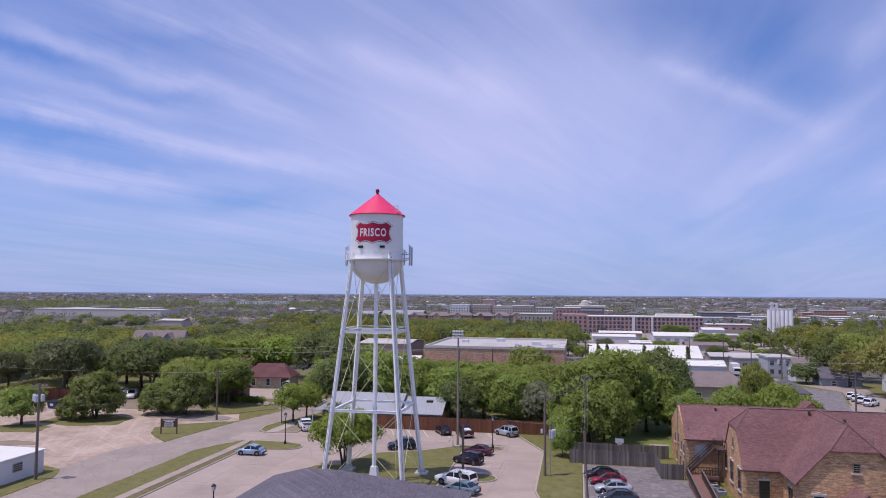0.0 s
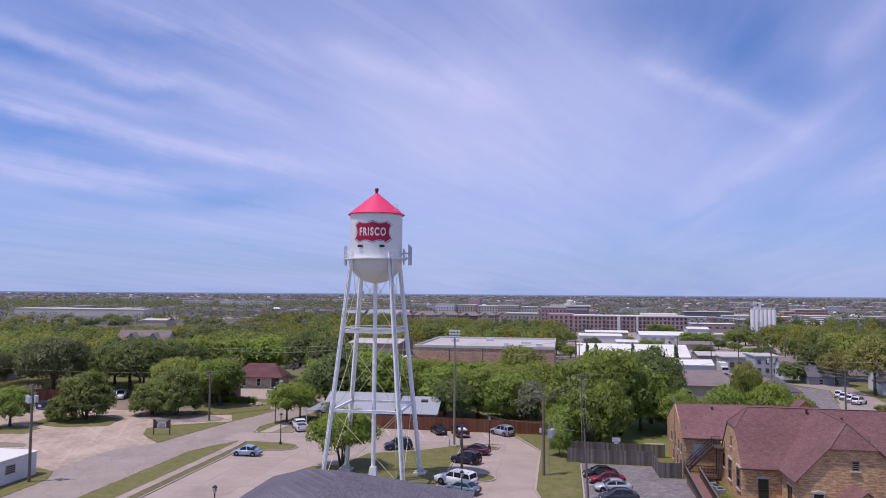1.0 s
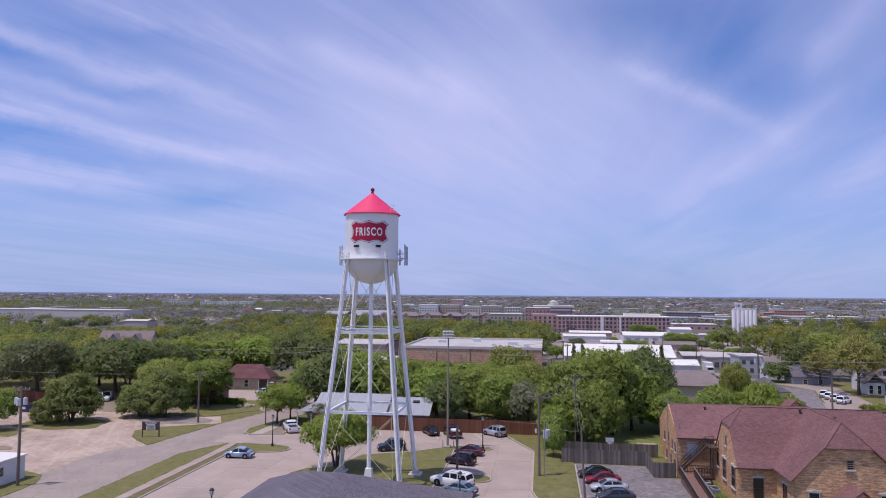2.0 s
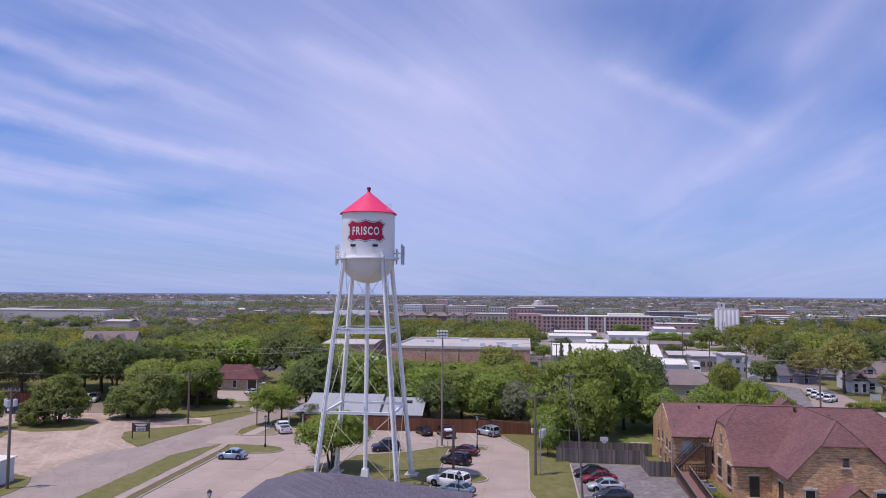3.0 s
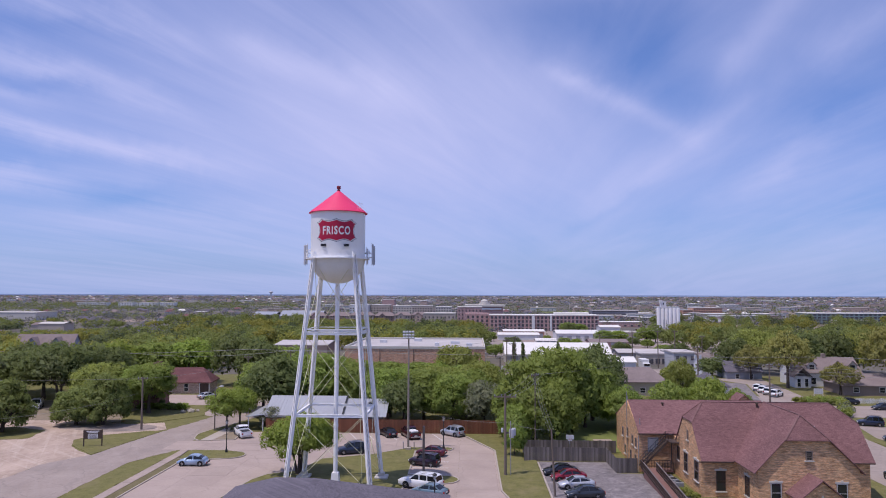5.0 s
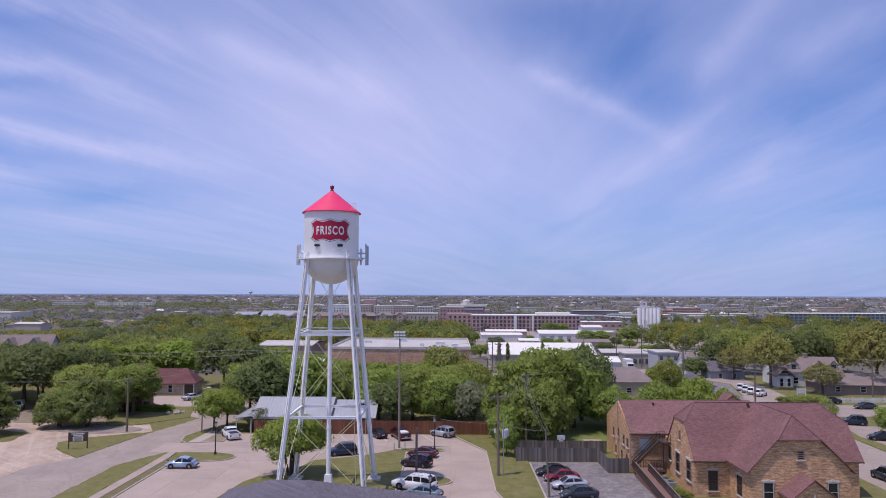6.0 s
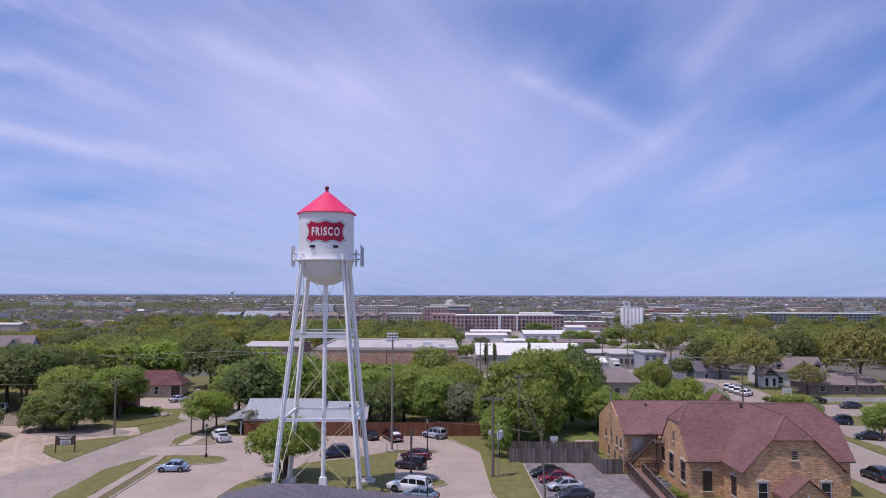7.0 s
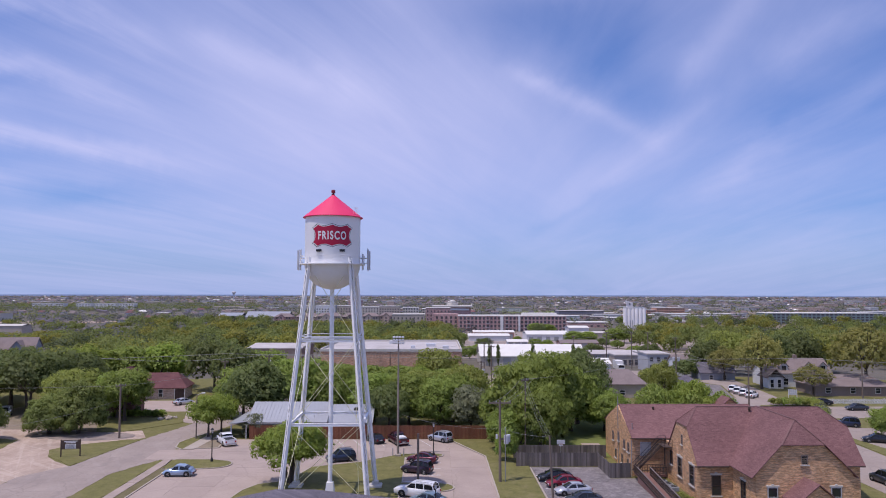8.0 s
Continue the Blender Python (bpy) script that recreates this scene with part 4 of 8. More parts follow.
        g.tube((x - 0.1 * math.sin(radians(az)), y + 0.12 * math.cos(radians(az)), z0 - 0.15), (x - 0.12 * math.sin(radians(az)), y + 0.12 * math.cos(radians(az)), z0 + h + 0.15), 0.03, n=6)
        ant = part("antenna", g, "antenna", root, "slim grey panel antenna")
        for dz in (0.9, 1.5):
            part("bracket", Geo().tube(wrap(0, z0 + dz - 0.1, TANK_R - 0.02, az), (x, y, z0 + dz), 0.035, n=6), "grey_steel", ant)


M_DARK_RED = surface("dark red paint", (0.20, 0.015, 0.03), (0.30, 0.03, 0.05), 0.5, 1.0, 9, 0.0)
build_tower()


# ---- buildings ----
def window(parent, x, y, z, w, h, facing, sill=True, frame_mat="trim", bars=1, hood=False):
    """A framed window with a recessed pane on a wall; facing is the turn of its outward side from -y."""
    m = pose(x, y, z, 0, 0, facing)
    f, t = Geo(), 0.09
    ring = [(sx * (w / 2 + e), yy, sz * (h / 2 + e)) for yy in (-0.07, 0.02) for e in (t, 0.0) for sx, sz in ((-1, -1), (1, -1), (1, 1), (-1, 1))]
    f.add(ring, [(b + i, b + (i + 1) % 4, c + (i + 1) % 4, c + i) for b, c in ((0, 4), (4, 12), (12, 8), (8, 0)) for i in range(4)], m)
    win = part("window", f, frame_mat, parent)
    for k in range(bars):
        zz = -h / 2 + h * (k + 1) / (bars + 1)
        part("glazing_bar", Geo().box(-w / 2, w / 2, -0.05, 0.0, zz - 0.03, zz + 0.03, m), frame_mat, win)
    part("pane", Geo().box(-w / 2 + 0.002, w / 2 - 0.002, -0.022, 0.01, -h / 2 + 0.002, h / 2 - 0.002, m), "glass", win)
    if sill:
        part("sill", Geo().box(-w / 2 - 0.22, w / 2 + 0.22, -0.16, 0.02, -h / 2 - t - 0.13, -h / 2 - t - 0.002, m), "stone_trim", win)
    if hood:
        part("lintel", Geo().box(-w / 2 - 0.25, w / 2 + 0.25, -0.09, 0.02, h / 2 + t + 0.002, h / 2 + t + 0.2, m), "stone_trim", win)
        part("keystone", Geo().box(-0.14, 0.14, -0.12, 0.02, h / 2 + t + 0.08, h / 2 + t + 0.34, m), "stone_trim", win)
    return win


def sheet(faces, thick):
    """A roof skin: each face given by its corners and thickened downwards."""
    g = Geo()
    for pts in faces:
        n = len(pts)
        low = [(x, y, z - thick) for x, y, z in pts]
        g.add(list(pts) + low, [tuple(range(n)), tuple(range(n, 2 * n))[::-1]] + [(i, n + i, n + (i + 1) % n, (i + 1) % n) for i in range(n)])
    return g.weld()


def wall_y(g, outline, y0, y1):
    """A wall in the xz plane, from its (x, z) outline, between y0 and y1."""
    n = len(outline)
    return g.add([(x, y0, z) for x, z in outline] + [(x, y1, z) for x, z in outline], [tuple(range(n)), tuple(range(n, 2 * n))[::-1]] + [(i, n + i, n + (i + 1) % n, (i + 1) % n) for i in range(n)])


def wall_x(g, outline, x0, x1):
    n = len(outline)
    return g.add([(x0, y, z) for y, z in outline] + [(x1, y, z) for y, z in outline], [tuple(range(n))[::-1], tuple(range(n, 2 * n))] + [(i, (i + 1) % n, n + (i + 1) % n, n + i) for i in range(n)])


def clipped_gable_faces(x0, x1, yf, yb, eave, ridge, rx0, rx1, clip):
    """Roof along x with half-hipped ends."""
    ym = (yf + yb) / 2
    k = (clip - eave) / (ridge - eave)
    a, b = yf + (ym - yf) * k, yb - (yb - ym) * k
    front = [(x0, yf, eave), (x1, yf, eave), (x1, a, clip), (rx1, ym, ridge), (rx0, ym, ridge), (x0, a, clip)]
    back = [(x1, yb, eave), (x0, yb, eave), (x0, b, clip), (rx0, ym, ridge), (rx1, ym, ridge), (x1, b, clip)]
    return [front, back, [(x0, b, clip), (x0, a, clip), (rx0, ym, ridge)], [(x1, a, clip), (x1, b, clip), (rx1, ym, ridge)]]


def build_brick_house():
    root = thing("brick_house", "large tan brick house with steep red-brown shingle roofs", "house")
    main = Geo()
    wall_x(main, [(92.3, -0.2), (102.7, -0.2), (102.7, 4.72), (99.5, 8.25), (95.5, 8.25), (92.3, 4.72)], 19.3, 39.2)
    part("wall", main, "tan_brick", root)
    front = Geo()
    wall_y(front, [(23.6, -0.2), (34.7, -0.2), (34.7, 4.9), (31.45, 8.0), (26.5, 8.0), (23.6, 4.92)], 86.0, 92.4)
    part("wall", front, "tan_brick", root)
    rear = Geo()
    wall_x(rear, [(104.4, -0.2), (119.5, -0.2), (119.5, 5.4), (112, 8.56), (104.4, 5.4)], 14.7, 34.0)
    rear.box(19.3, 34, 102.6, 104.5, -0.2, 5.0)
    part("wall", rear, "tan_brick", root)
    roof = part("roof", sheet(clipped_gable_faces(19.2, 39.65, 91.85, 103.15, 4.35, 10.6, 21.2, 37.0, 8.4), 0.10), "mauve_shingle", root, "red-brown shingle roof with half-hipped ends")
    rx, e, rz, cz = 28.9, 4.5, 10.7, 8.15
    k = (cz - e) / (rz - e)
    xl, xr = 23.05, 35.15
    cl, cr = xl + (rx - xl) * k, xr - (xr - rx) * k
    part("roof", sheet([[(xl, 85.65, e), (cl, 85.65, cz), (rx, 87.4, rz), (rx, 97.3, rz), (xl, 97.3, e)][::-1], [(xr, 85.65, e), (xr, 97.3, e), (rx, 97.3, rz), (rx, 87.4, rz), (cr, 85.65, cz)][::-1],
                         [(cl, 85.65, cz), (cr, 85.65, cz), (rx, 87.4, rz)]], 0.10), "mauve_shingle", root, "red-brown shingle roof of the front gable")
    part("roof", sheet([[(14.6, 103.9, 5.3), (34.3, 103.9, 5.3), (34.3, 112, 8.7), (14.9, 112, 8.7)], [(34.3, 120, 5.3), (14.6, 120, 5.3), (14.9, 112, 8.7), (34.3, 112, 8.7)]], 0.10), "mauve_shingle", root, "low red-brown shingle roof of the rear wing")
    caps = [((21.2, 97.5, 10.6), (37.0, 97.5, 10.6)), ((14.9, 112, 8.7), (34.2, 112, 8.7)), ((28.9, 87.4, 10.7), (28.9, 97.4, 10.7)), ((21.2, 97.5, 10.6), (19.2, 95.5, 8.4)), ((21.2, 97.5, 10.6), (19.2, 99.5, 8.4)),
            ((28.9, 87.4, 10.7), (cl, 85.65, 8.15)), ((28.9, 87.4, 10.7), (cr, 85.65, 8.15)), ((37.0, 97.5, 10.6), (39.65, 95.5, 8.4))]
    for a, b in caps:
        part("ridge_cap", Geo().beam(a, b, 0.20, 0.012), "ridge_shingle", roof)
    for a, b in (((18.9, 91.82, 4.26), (23.0, 91.82, 4.26)), ((14.4, 103.86, 5.2), (19.2, 103.86, 5.2)), ((35.1, 91.82, 4.26), (39.6, 91.82, 4.26))):
        part("gutter", Geo().beam(a, b, 0.12, 0.13), "dark_wood", root, "dark brown gutter")
    rg = Geo()
    wall_y(rg, [(33.4, 4.6), (37.0, 4.6), (37.0, 6.7), (35.2, 8.2), (33.4, 6.7)], 120.8, 124)
    part("rear_gable", rg, "tan_brick", root, "small brick gable behind the rear wing")
    part("rear_gable_roof", sheet([[(33.1, 120.6, 6.5), (35.2, 120.6, 8.35), (35.2, 124, 8.35), (33.1, 124, 6.5)][::-1], [(37.3, 120.6, 6.5), (37.3, 124, 6.5), (35.2, 124, 8.35), (35.2, 120.6, 8.35)][::-1]], 0.14), "mauve_shingle", root)
    part("wall", Geo().box(30.0, 37.0, 119.6, 124, -0.2, 4.62), "tan_brick", root)
    # south-facing windows
    window(root, 21.6, 92.28, 1.95, 0.95, 2.25, 0, frame_mat="dark_wood", hood=True)
    window(root, 25.5, 85.98, 2.3, 1.0, 2.0, 0, frame_mat="grey_wall", hood=True)
    window(root, 32.7, 85.98, 2.3, 1.0, 2.0, 0, frame_mat="grey_wall", hood=True)
    window(root, 29.2, 85.98, 6.4, 0.6, 0.85, 0, frame_mat="brown_wall", bars=3)
    window(root, 37.2, 92.28, 2.0, 0.95, 2.1, 0, hood=True, frame_mat="dark_wood")
    # west-facing windows
    for y in (94.0, 98.3):
        window(root, 19.28, y, 2.75, 1.5, 2.3, -90, hood=True, frame_mat="brown_wall")
    window(root, 19.28, 97.4, 6.4, 0.35, 1.1, -90, bars=3, frame_mat="brown_wall")
    window(root, 23.58, 89.2, 2.2, 1.1, 2.1, -90, hood=True, frame_mat="dark_wood")
    window(root, 19.28, 101.6, 3.2, 0.8, 1.6, -90, frame_mat="dark_wood")
    for y, z in ((106, 3.6), (108.2, 3.6), (111.4, 4.1), (114.6, 3.6), (106.4, 1.3), (109.4, 1.3), (113, 1.3)):
        window(root, 14.68, y, z, 0.7, 1.15, -90, frame_mat="brown_wall")
    window(root, 16.6, 104.38, 3.7, 1.25, 1.7, 0, sill=False, frame_mat="grey_wall")
    part("blind", Geo().box(16.0, 17.2, 104.33, 104.352, 2.9, 4.5), "stone_trim", root, "pale closed blind")
    # porch
    pg = Geo()
    wall_y(pg, [(26.9, -0.2), (27.5, -0.2), (27.5, 1.7), (28.3, 2.3), (29.1, 2.45), (29.9, 2.3), (30.7, 1.7), (30.7, -0.2), (31.3, -0.2), (31.3, 2.6), (29.1, 4.3), (26.9, 2.6)], 82.9, 83.25)
    pg.box(26.9, 27.2, 83.2, 86.02, -0.2, 2.6).box(31.0, 31.3, 83.2, 86.02, -0.2, 2.6)
    porch = part("porch", pg, "tan_brick", root, "small brick porch with an arched opening")
    part("porch_roof", sheet([[(26.5, 82.6, 2.4), (29.1, 82.6, 4.55), (29.1, 86.0, 4.55), (26.5, 86.0, 2.4)][::-1], [(31.7, 82.6, 2.4), (31.7, 86.0, 2.4), (29.1, 86.0, 4.55), (29.1, 82.6, 4.55)][::-1]], 0.14), "mauve_shingle", porch)
    part("door", Geo().box(28.5, 29.7, 85.9, 86.02, 0.0, 2.1), "dark_wood", porch, "dark wooden front door")
    part("arch_stone", Geo().box(29.0, 29.2, 82.84, 82.96, 2.48, 2.9), "stone_trim", porch)
    # pipes and vents on the roofs
    for x, y, z, h in ((15.2, 105.9, 5.85, 1.1), (33.9, 94.6, 7.2, 0.9), (15.0, 112.8, 8.1, 1.0)):
        part("vent_pipe", Geo().tube((x, y, z), (x, y, z + h), 0.06, n=8), "grey_steel", root, "thin grey vent pipe")
    for x, y, z in ((27.9, 97.0, 10.0), (19.6, 110.6, 7.9), (31.6, 96.3, 9.2)):
        part("roof_vent", Geo().tube((x, y, z), (x, y, z + 0.5), 0.12, n=10).tube((x, y, z + 0.4), (x, y, z + 0.62), 0.2, 0.16, n=10), "dark_wood", root, "squat dark roof vent")
    part("downpipe", Geo().tube((14.55, 104.0, 0), (14.55, 104.0, 5.0), 0.06, n=8), "grey_steel", root)
    part("mast", Geo().tube((14.5, 111.0, 0), (14.5, 111.0, 10.0), 0.05, n=8), "grey_steel", root, "thin service mast")

    # outside stair and ramp
    st = thing("outside_stair", "dark steel outside stair to the upper door", "stair")
    fl = Geo()
    for dy in (102.55, 103.75):
        fl.beam((14.6, dy, 0.95), (18.2, dy, 4.55), 0.06, 0.28)
    part("stringer", fl, "dark_wood", st)
    tread = Geo()
    for i in range(19):
        x = 14.7 + 3.5 * i / 18
        tread.box(x - 0.14, x + 0.14, 102.58, 103.72, 1.0 + 3.55 * i / 18, 1.04 + 3.55 * i / 18)
    part("treads", tread, "dark_wood", st)
    part("landing", Geo().box(18.15, 19.28, 101.2, 103.9, 4.5, 4.62), "dark_wood", st)
    rl = Geo()
    for dy in (102.55, 103.75):
        rl.tube((14.6, dy, 2.0), (18.2, dy, 5.6), 0.03, n=6).tube((14.6, dy, 1.5), (18.2, dy, 5.1), 0.02, n=6)
        for i in range(6):
            x = 14.7 + 3.45 * i / 5
            rl.tube((x, dy, 1.05 + 3.6 * i / 5), (x, dy, 2.05 + 3.6 * i / 5), 0.02, n=6)
    for a, b in (((18.2, 101.2), (18.2, 102.5)), ((18.2, 101.2), (19.25, 101.2)), ((18.2, 103.9), (19.25, 103.9))):
        for z in (5.1, 5.6):
            rl.tube((*a, z), (*b, z), 0.025, n=6)
        rl.tube((*a, 4.6), (*a, 5.6), 0.025, n=6).tube((*b, 4.6), (*b, 5.6), 0.025, n=6)
    part("handrail", rl, "black", st, "black tube handrail")
    part("post", Geo().tube((18.3, 101.4, 0), (18.3, 101.4, 4.5), 0.06, n=8), "black", st)
    rp = thing("ramp", "red-brown wooden access ramp with dark picket rails", "ramp")
    deck = Geo().add([(14.5, 86, 0.04), (16.1, 86, 0.04), (16.1, 101, 1.0), (14.5, 101, 1.0), (14.5, 86, 0), (16.1, 86, 0), (16.1, 101, 0), (14.5, 101, 0)],
                     [(0, 1, 2, 3), (4, 7, 6, 5), (0, 4, 5, 1), (1, 5, 6, 2), (2, 6, 7, 3), (3, 7, 4, 0)])
    deck.box(14.5, 18.4, 101, 102.5, 0.8, 1.0)
    part("deck", deck, "red_deck", rp)
    for x, ya, yb in ((14.45, 86, 102.4), (16.15, 86, 101)):
        g = Geo()
        n = int((yb - ya) / 0.32)
        zz = lambda y: 0.04 + 0.96 * min((y - 86) / 15, 1)
        for h in (0.25, 1.0):
            g.beam((x, ya, zz(ya) + h), (x, min(yb, 101), zz(101) + h), 0.1, 0.08)
        if yb > 101:
            g.beam((x, 101, 2.0), (x, yb, 2.0), 0.1, 0.08)
        for i in range(n + 1):
            y = ya + (yb - ya) * i / n
            g.box(x - 0.03, x + 0.03, y - 0.04, y + 0.04, zz(y), zz(y) + 1.0)
        part("railing", g, "dark_wood", rp, "dark wooden picket rail")
        part("cap_rail", Geo().beam((x, ya, zz(ya) + 1.07), (x, min(yb, 101), zz(101) + 1.07), 0.16, 0.05), "grey_fence", rp, "weathered grey top rail")
    g = Geo()
    for x0, x1, y in ((14.5, 18.4, 102.5), (16.2, 18.4, 101.0)):
        g.beam((x0, y, 2.0), (x1, y, 2.0), 0.08, 0.1).beam((x0, y, 1.2), (x1, y, 1.2), 0.08, 0.08)
        for i in range(12):
            x = x0 + (x1 - x0) * i / 11
            g.box(x - 0.03, x + 0.03, y - 0.03, y + 0.03, 1.0, 2.0)
    part("railing", g, "dark_wood", rp, "dark wooden picket rail")
    ac = None
    for x, y in ((17.1, 98.6), (17.3, 97.0), (17.5, 95.5)):
        if ac is None:
            ac = thing("air_conditioner", "grey outdoor air conditioner unit beside the ramp", "air conditioner", (x, y, 0), group="air conditioners")
            part("casing", Geo().slab(-0.5, 0.5, -0.5, 0.5, 0.0, 1.0, 0.05), "grey_steel", ac)
            part("fan_grille", Geo().lathe([(0.05, 1.01), (0.38, 1.03), (0.40, 1.0)], 16), "black", ac)
            part("base", Geo().box(-0.6, 0.6, -0.6, 0.6, -0.05, 0.06), "kerb", ac)
        else:
            copy_thing(ac, pose(x, y, 0, 0, 0, 4))


build_brick_house()


def build_near_building():
    root = thing("hip_roof_building", "low building with a dark grey shingle hip roof", "house")
    part("wall", Geo().prism([(-33.2, 58), (-11.5, 58), (-11.5, 80.2), (-33.2, 82.2)], -0.1, 3.0), "pink_brick", root)
    fl, fr, nl, nr = (-34.4, 83.2, 3.0), (-10.6, 81.0, 3.0), (-34.4, 57, 3.0), (-10.6, 57, 3.0)
    a, b, c, d = (-28.7, 78.6, 5.2), (-24.6, 78.5, 5.2), (-24.6, 62, 5.2), (-28.7, 62, 5.2)
    part("roof", sheet([[fl, nl, d, a][::1], [fr, fl, a, b], [nr, fr, b, c], [nl, nr, c, d], [a, d, c, b]], 0.18), "slate_shingle", root, "dark grey shingle hip roof")


build_near_building()


def ribbed_roof(x0, x1, yf, yb, eave, ridge, parent, name="roof"):
    ym = (yf + yb) / 2
    g = sheet([[(x0, yf, eave), (x1, yf, eave), (x1, ym, ridge), (x0, ym, ridge)], [(x1, yb, eave), (x0, yb, eave), (x0, ym, ridge), (x1, ym, ridge)]], 0.1)
    n = int((x1 - x0) / 0.62)
    for i in range(n + 1):
        x = x0 + (x1 - x0) * i / n
        g.beam((x, yf, eave + 0.025), (x, ym, ridge + 0.025), 0.045, 0.06).beam((x, yb, eave + 0.025), (x, ym, ridge + 0.025), 0.045, 0.06)
    return part(name, g, "metal_roof", parent, "grey standing-seam metal roof", kind="stuff")


def build_metal_building():
    root = thing("metal_roof_building", "long low brick building with a grey standing-seam metal roof", "building")
    part("wall", Geo().box(-42.5, -23.9, 130.9, 140.2, -0.1, 2.75), "red_brick", root)
    part("wall", Geo().box(-42.5, -23.9, 130.3, 130.7, 2.3, 2.8), "brown_wall", root, "brown fascia band")
    ribbed_roof(-45.0, -31.1, 129.9, 141.0, 2.85, 5.55, root)
    ribbed_roof(-30.9, -23.3, 129.9, 140.0, 2.75, 5.15, root)
    part("roof_seam", Geo().beam((-31.0, 129.9, 2.95), (-31.0, 135.4, 5.62), 0.3, 0.1), "black", root, "dark gap between two roofs")
    part("roof_hatch", Geo().slab(-26.9, -25.7, 133.2, 134.2, 4.2, 4.75, 0.08), "black", root, "dark roof hatch")
    part("porch_roof", sheet([[(-48.2, 130.0, 2.55), (-44.9, 130.0, 3.0), (-44.9, 137.0, 4.3), (-48.2, 136.0, 2.75)]], 0.1), "metal_roof", root, "low grey metal porch roof")
    for x in (-47.8, -45.2):
        part("post", Geo().box(x - 0.08, x + 0.08, 130.2, 130.36, 0, 2.5), "trim", root)
    part("beam", Geo().beam((-44.8, 130.2, 2.6), (-37, 130.2, 2.6), 0.1, 0.28), "trim", root, "white eave beam")


build_metal_building()


def build_white_shed():
    root = thing("white_shed", "stained white flat-roofed shed with a barred window", "shed")
    part("wall", Geo().box(-84, -70.1, 70, 89.2, -0.1, 3.0), "white_wall", root)
    part("roof", Geo().slab(-84.3, -69.9, 69.7, 89.5, 3.002, 3.14, 0.04), "white_roof", root)
    window(root, -70.08, 84.6, 1.75, 1.4, 0.95, 90, sill=False, frame_mat="grey_steel", bars=3)


build_white_shed()


def gable_house(name, label, at, turn, w, d, eave, ridge, wall, roof, wins=((0, 1.4, 1.0, 1.2),), hip=0.0, group=""):
    """A simple house: w along its ridge, d deep; its front looks to -y before the turn."""
    root = thing(name, label, "house", at, turn, group)
    g = Geo()
    g.box(-w / 2, w / 2, -d / 2, d / 2, -0.3, eave)
    if not hip:
        for x in (-w / 2, w / 2 - 0.2):
            wall_x(g, [(-d / 2, eave), (d / 2, eave), (0, ridge - 0.15)], x, x + 0.2)
    part("wall", g, wall, root)
    o = 0.45
    e = eave - o * (ridge - eave) / (d / 2) + 0.15
    a, b, c, f = (-w / 2 - o, -d / 2 - o, e), (w / 2 + o, -d / 2 - o, e), (w / 2 + o, d / 2 + o, e), (-w / 2 - o, d / 2 + o, e)
    r0, r1 = (-w / 2 - o + hip, 0, ridge), (w / 2 + o - hip, 0, ridge)
    faces = [[a, b, r1, r0], [c, f, r0, r1]]
    if hip:
        faces += [[f, a, r0], [b, c, r1]]
    part("roof", sheet(faces, 0.18), roof, root)
    for x, z, ww, hh in wins:
        window(root, x, -d / 2 - 0.02, z, ww, hh, 0, sill=False)
    return root


def build_red_house():
    """The low main wing with hipped ends and a higher wing that runs back from the drive."""
    r = gable_house("maroon_roof_house", "pale brick house with a maroon hipped shingle roof", (-78.4, 180.0, 0), 7, 12.0, 8, 2.9, 5.9, "pink_brick", "maroon_shingle", ((-3.4, 1.45, 0.9, 1.7), (0.4, 1.45, 0.9, 1.7)), hip=3.0)
    g = Geo().box(-12.2, -6.02, -3.8, 7.5, -0.3, 3.1)
    wall_y(g, [(-12.2, 3.1), (-6.02, 3.1), (-9.1, 6.7)], -3.8, -3.6)
    part("wing", g, "pink_brick", r, "pale brick wing with a gable")
    part("wing_roof", sheet([[(-12.7, -4.2, 2.75), (-9.1, -4.2, 7.0), (-9.1, 8.0, 7.0), (-12.7, 8.0, 2.75)][::-1], [(-5.5, -4.2, 2.75), (-5.5, 8.0, 2.75), (-9.1, 8.0, 7.0), (-9.1, -4.2, 7.0)][::-1]], 0.18), "maroon_shingle", r)
    # no recess here: a thin dark panel on the wall paints the porch shade
    part("porch", Geo().box(3.6, 5.9, -4.12, -4.02, 0.0, 2.4), "dark_wood", r, "dark panel painted as the shade in a porch recess")
    for x in (3.6, 5.9):
        part("porch_post", Geo().box(x - 0.08, x + 0.08, -4.3, -4.14, 0.0, 2.6), "trim", r)


build_red_house()
gable_house("red_cottage", "low dark red cottage behind a hedge", (-79.5, 157.5, 0), 0, 9, 6, 2.2, 3.5, "red_deck", "maroon_shingle", ((-2, 1.2, 1, 0.9),))


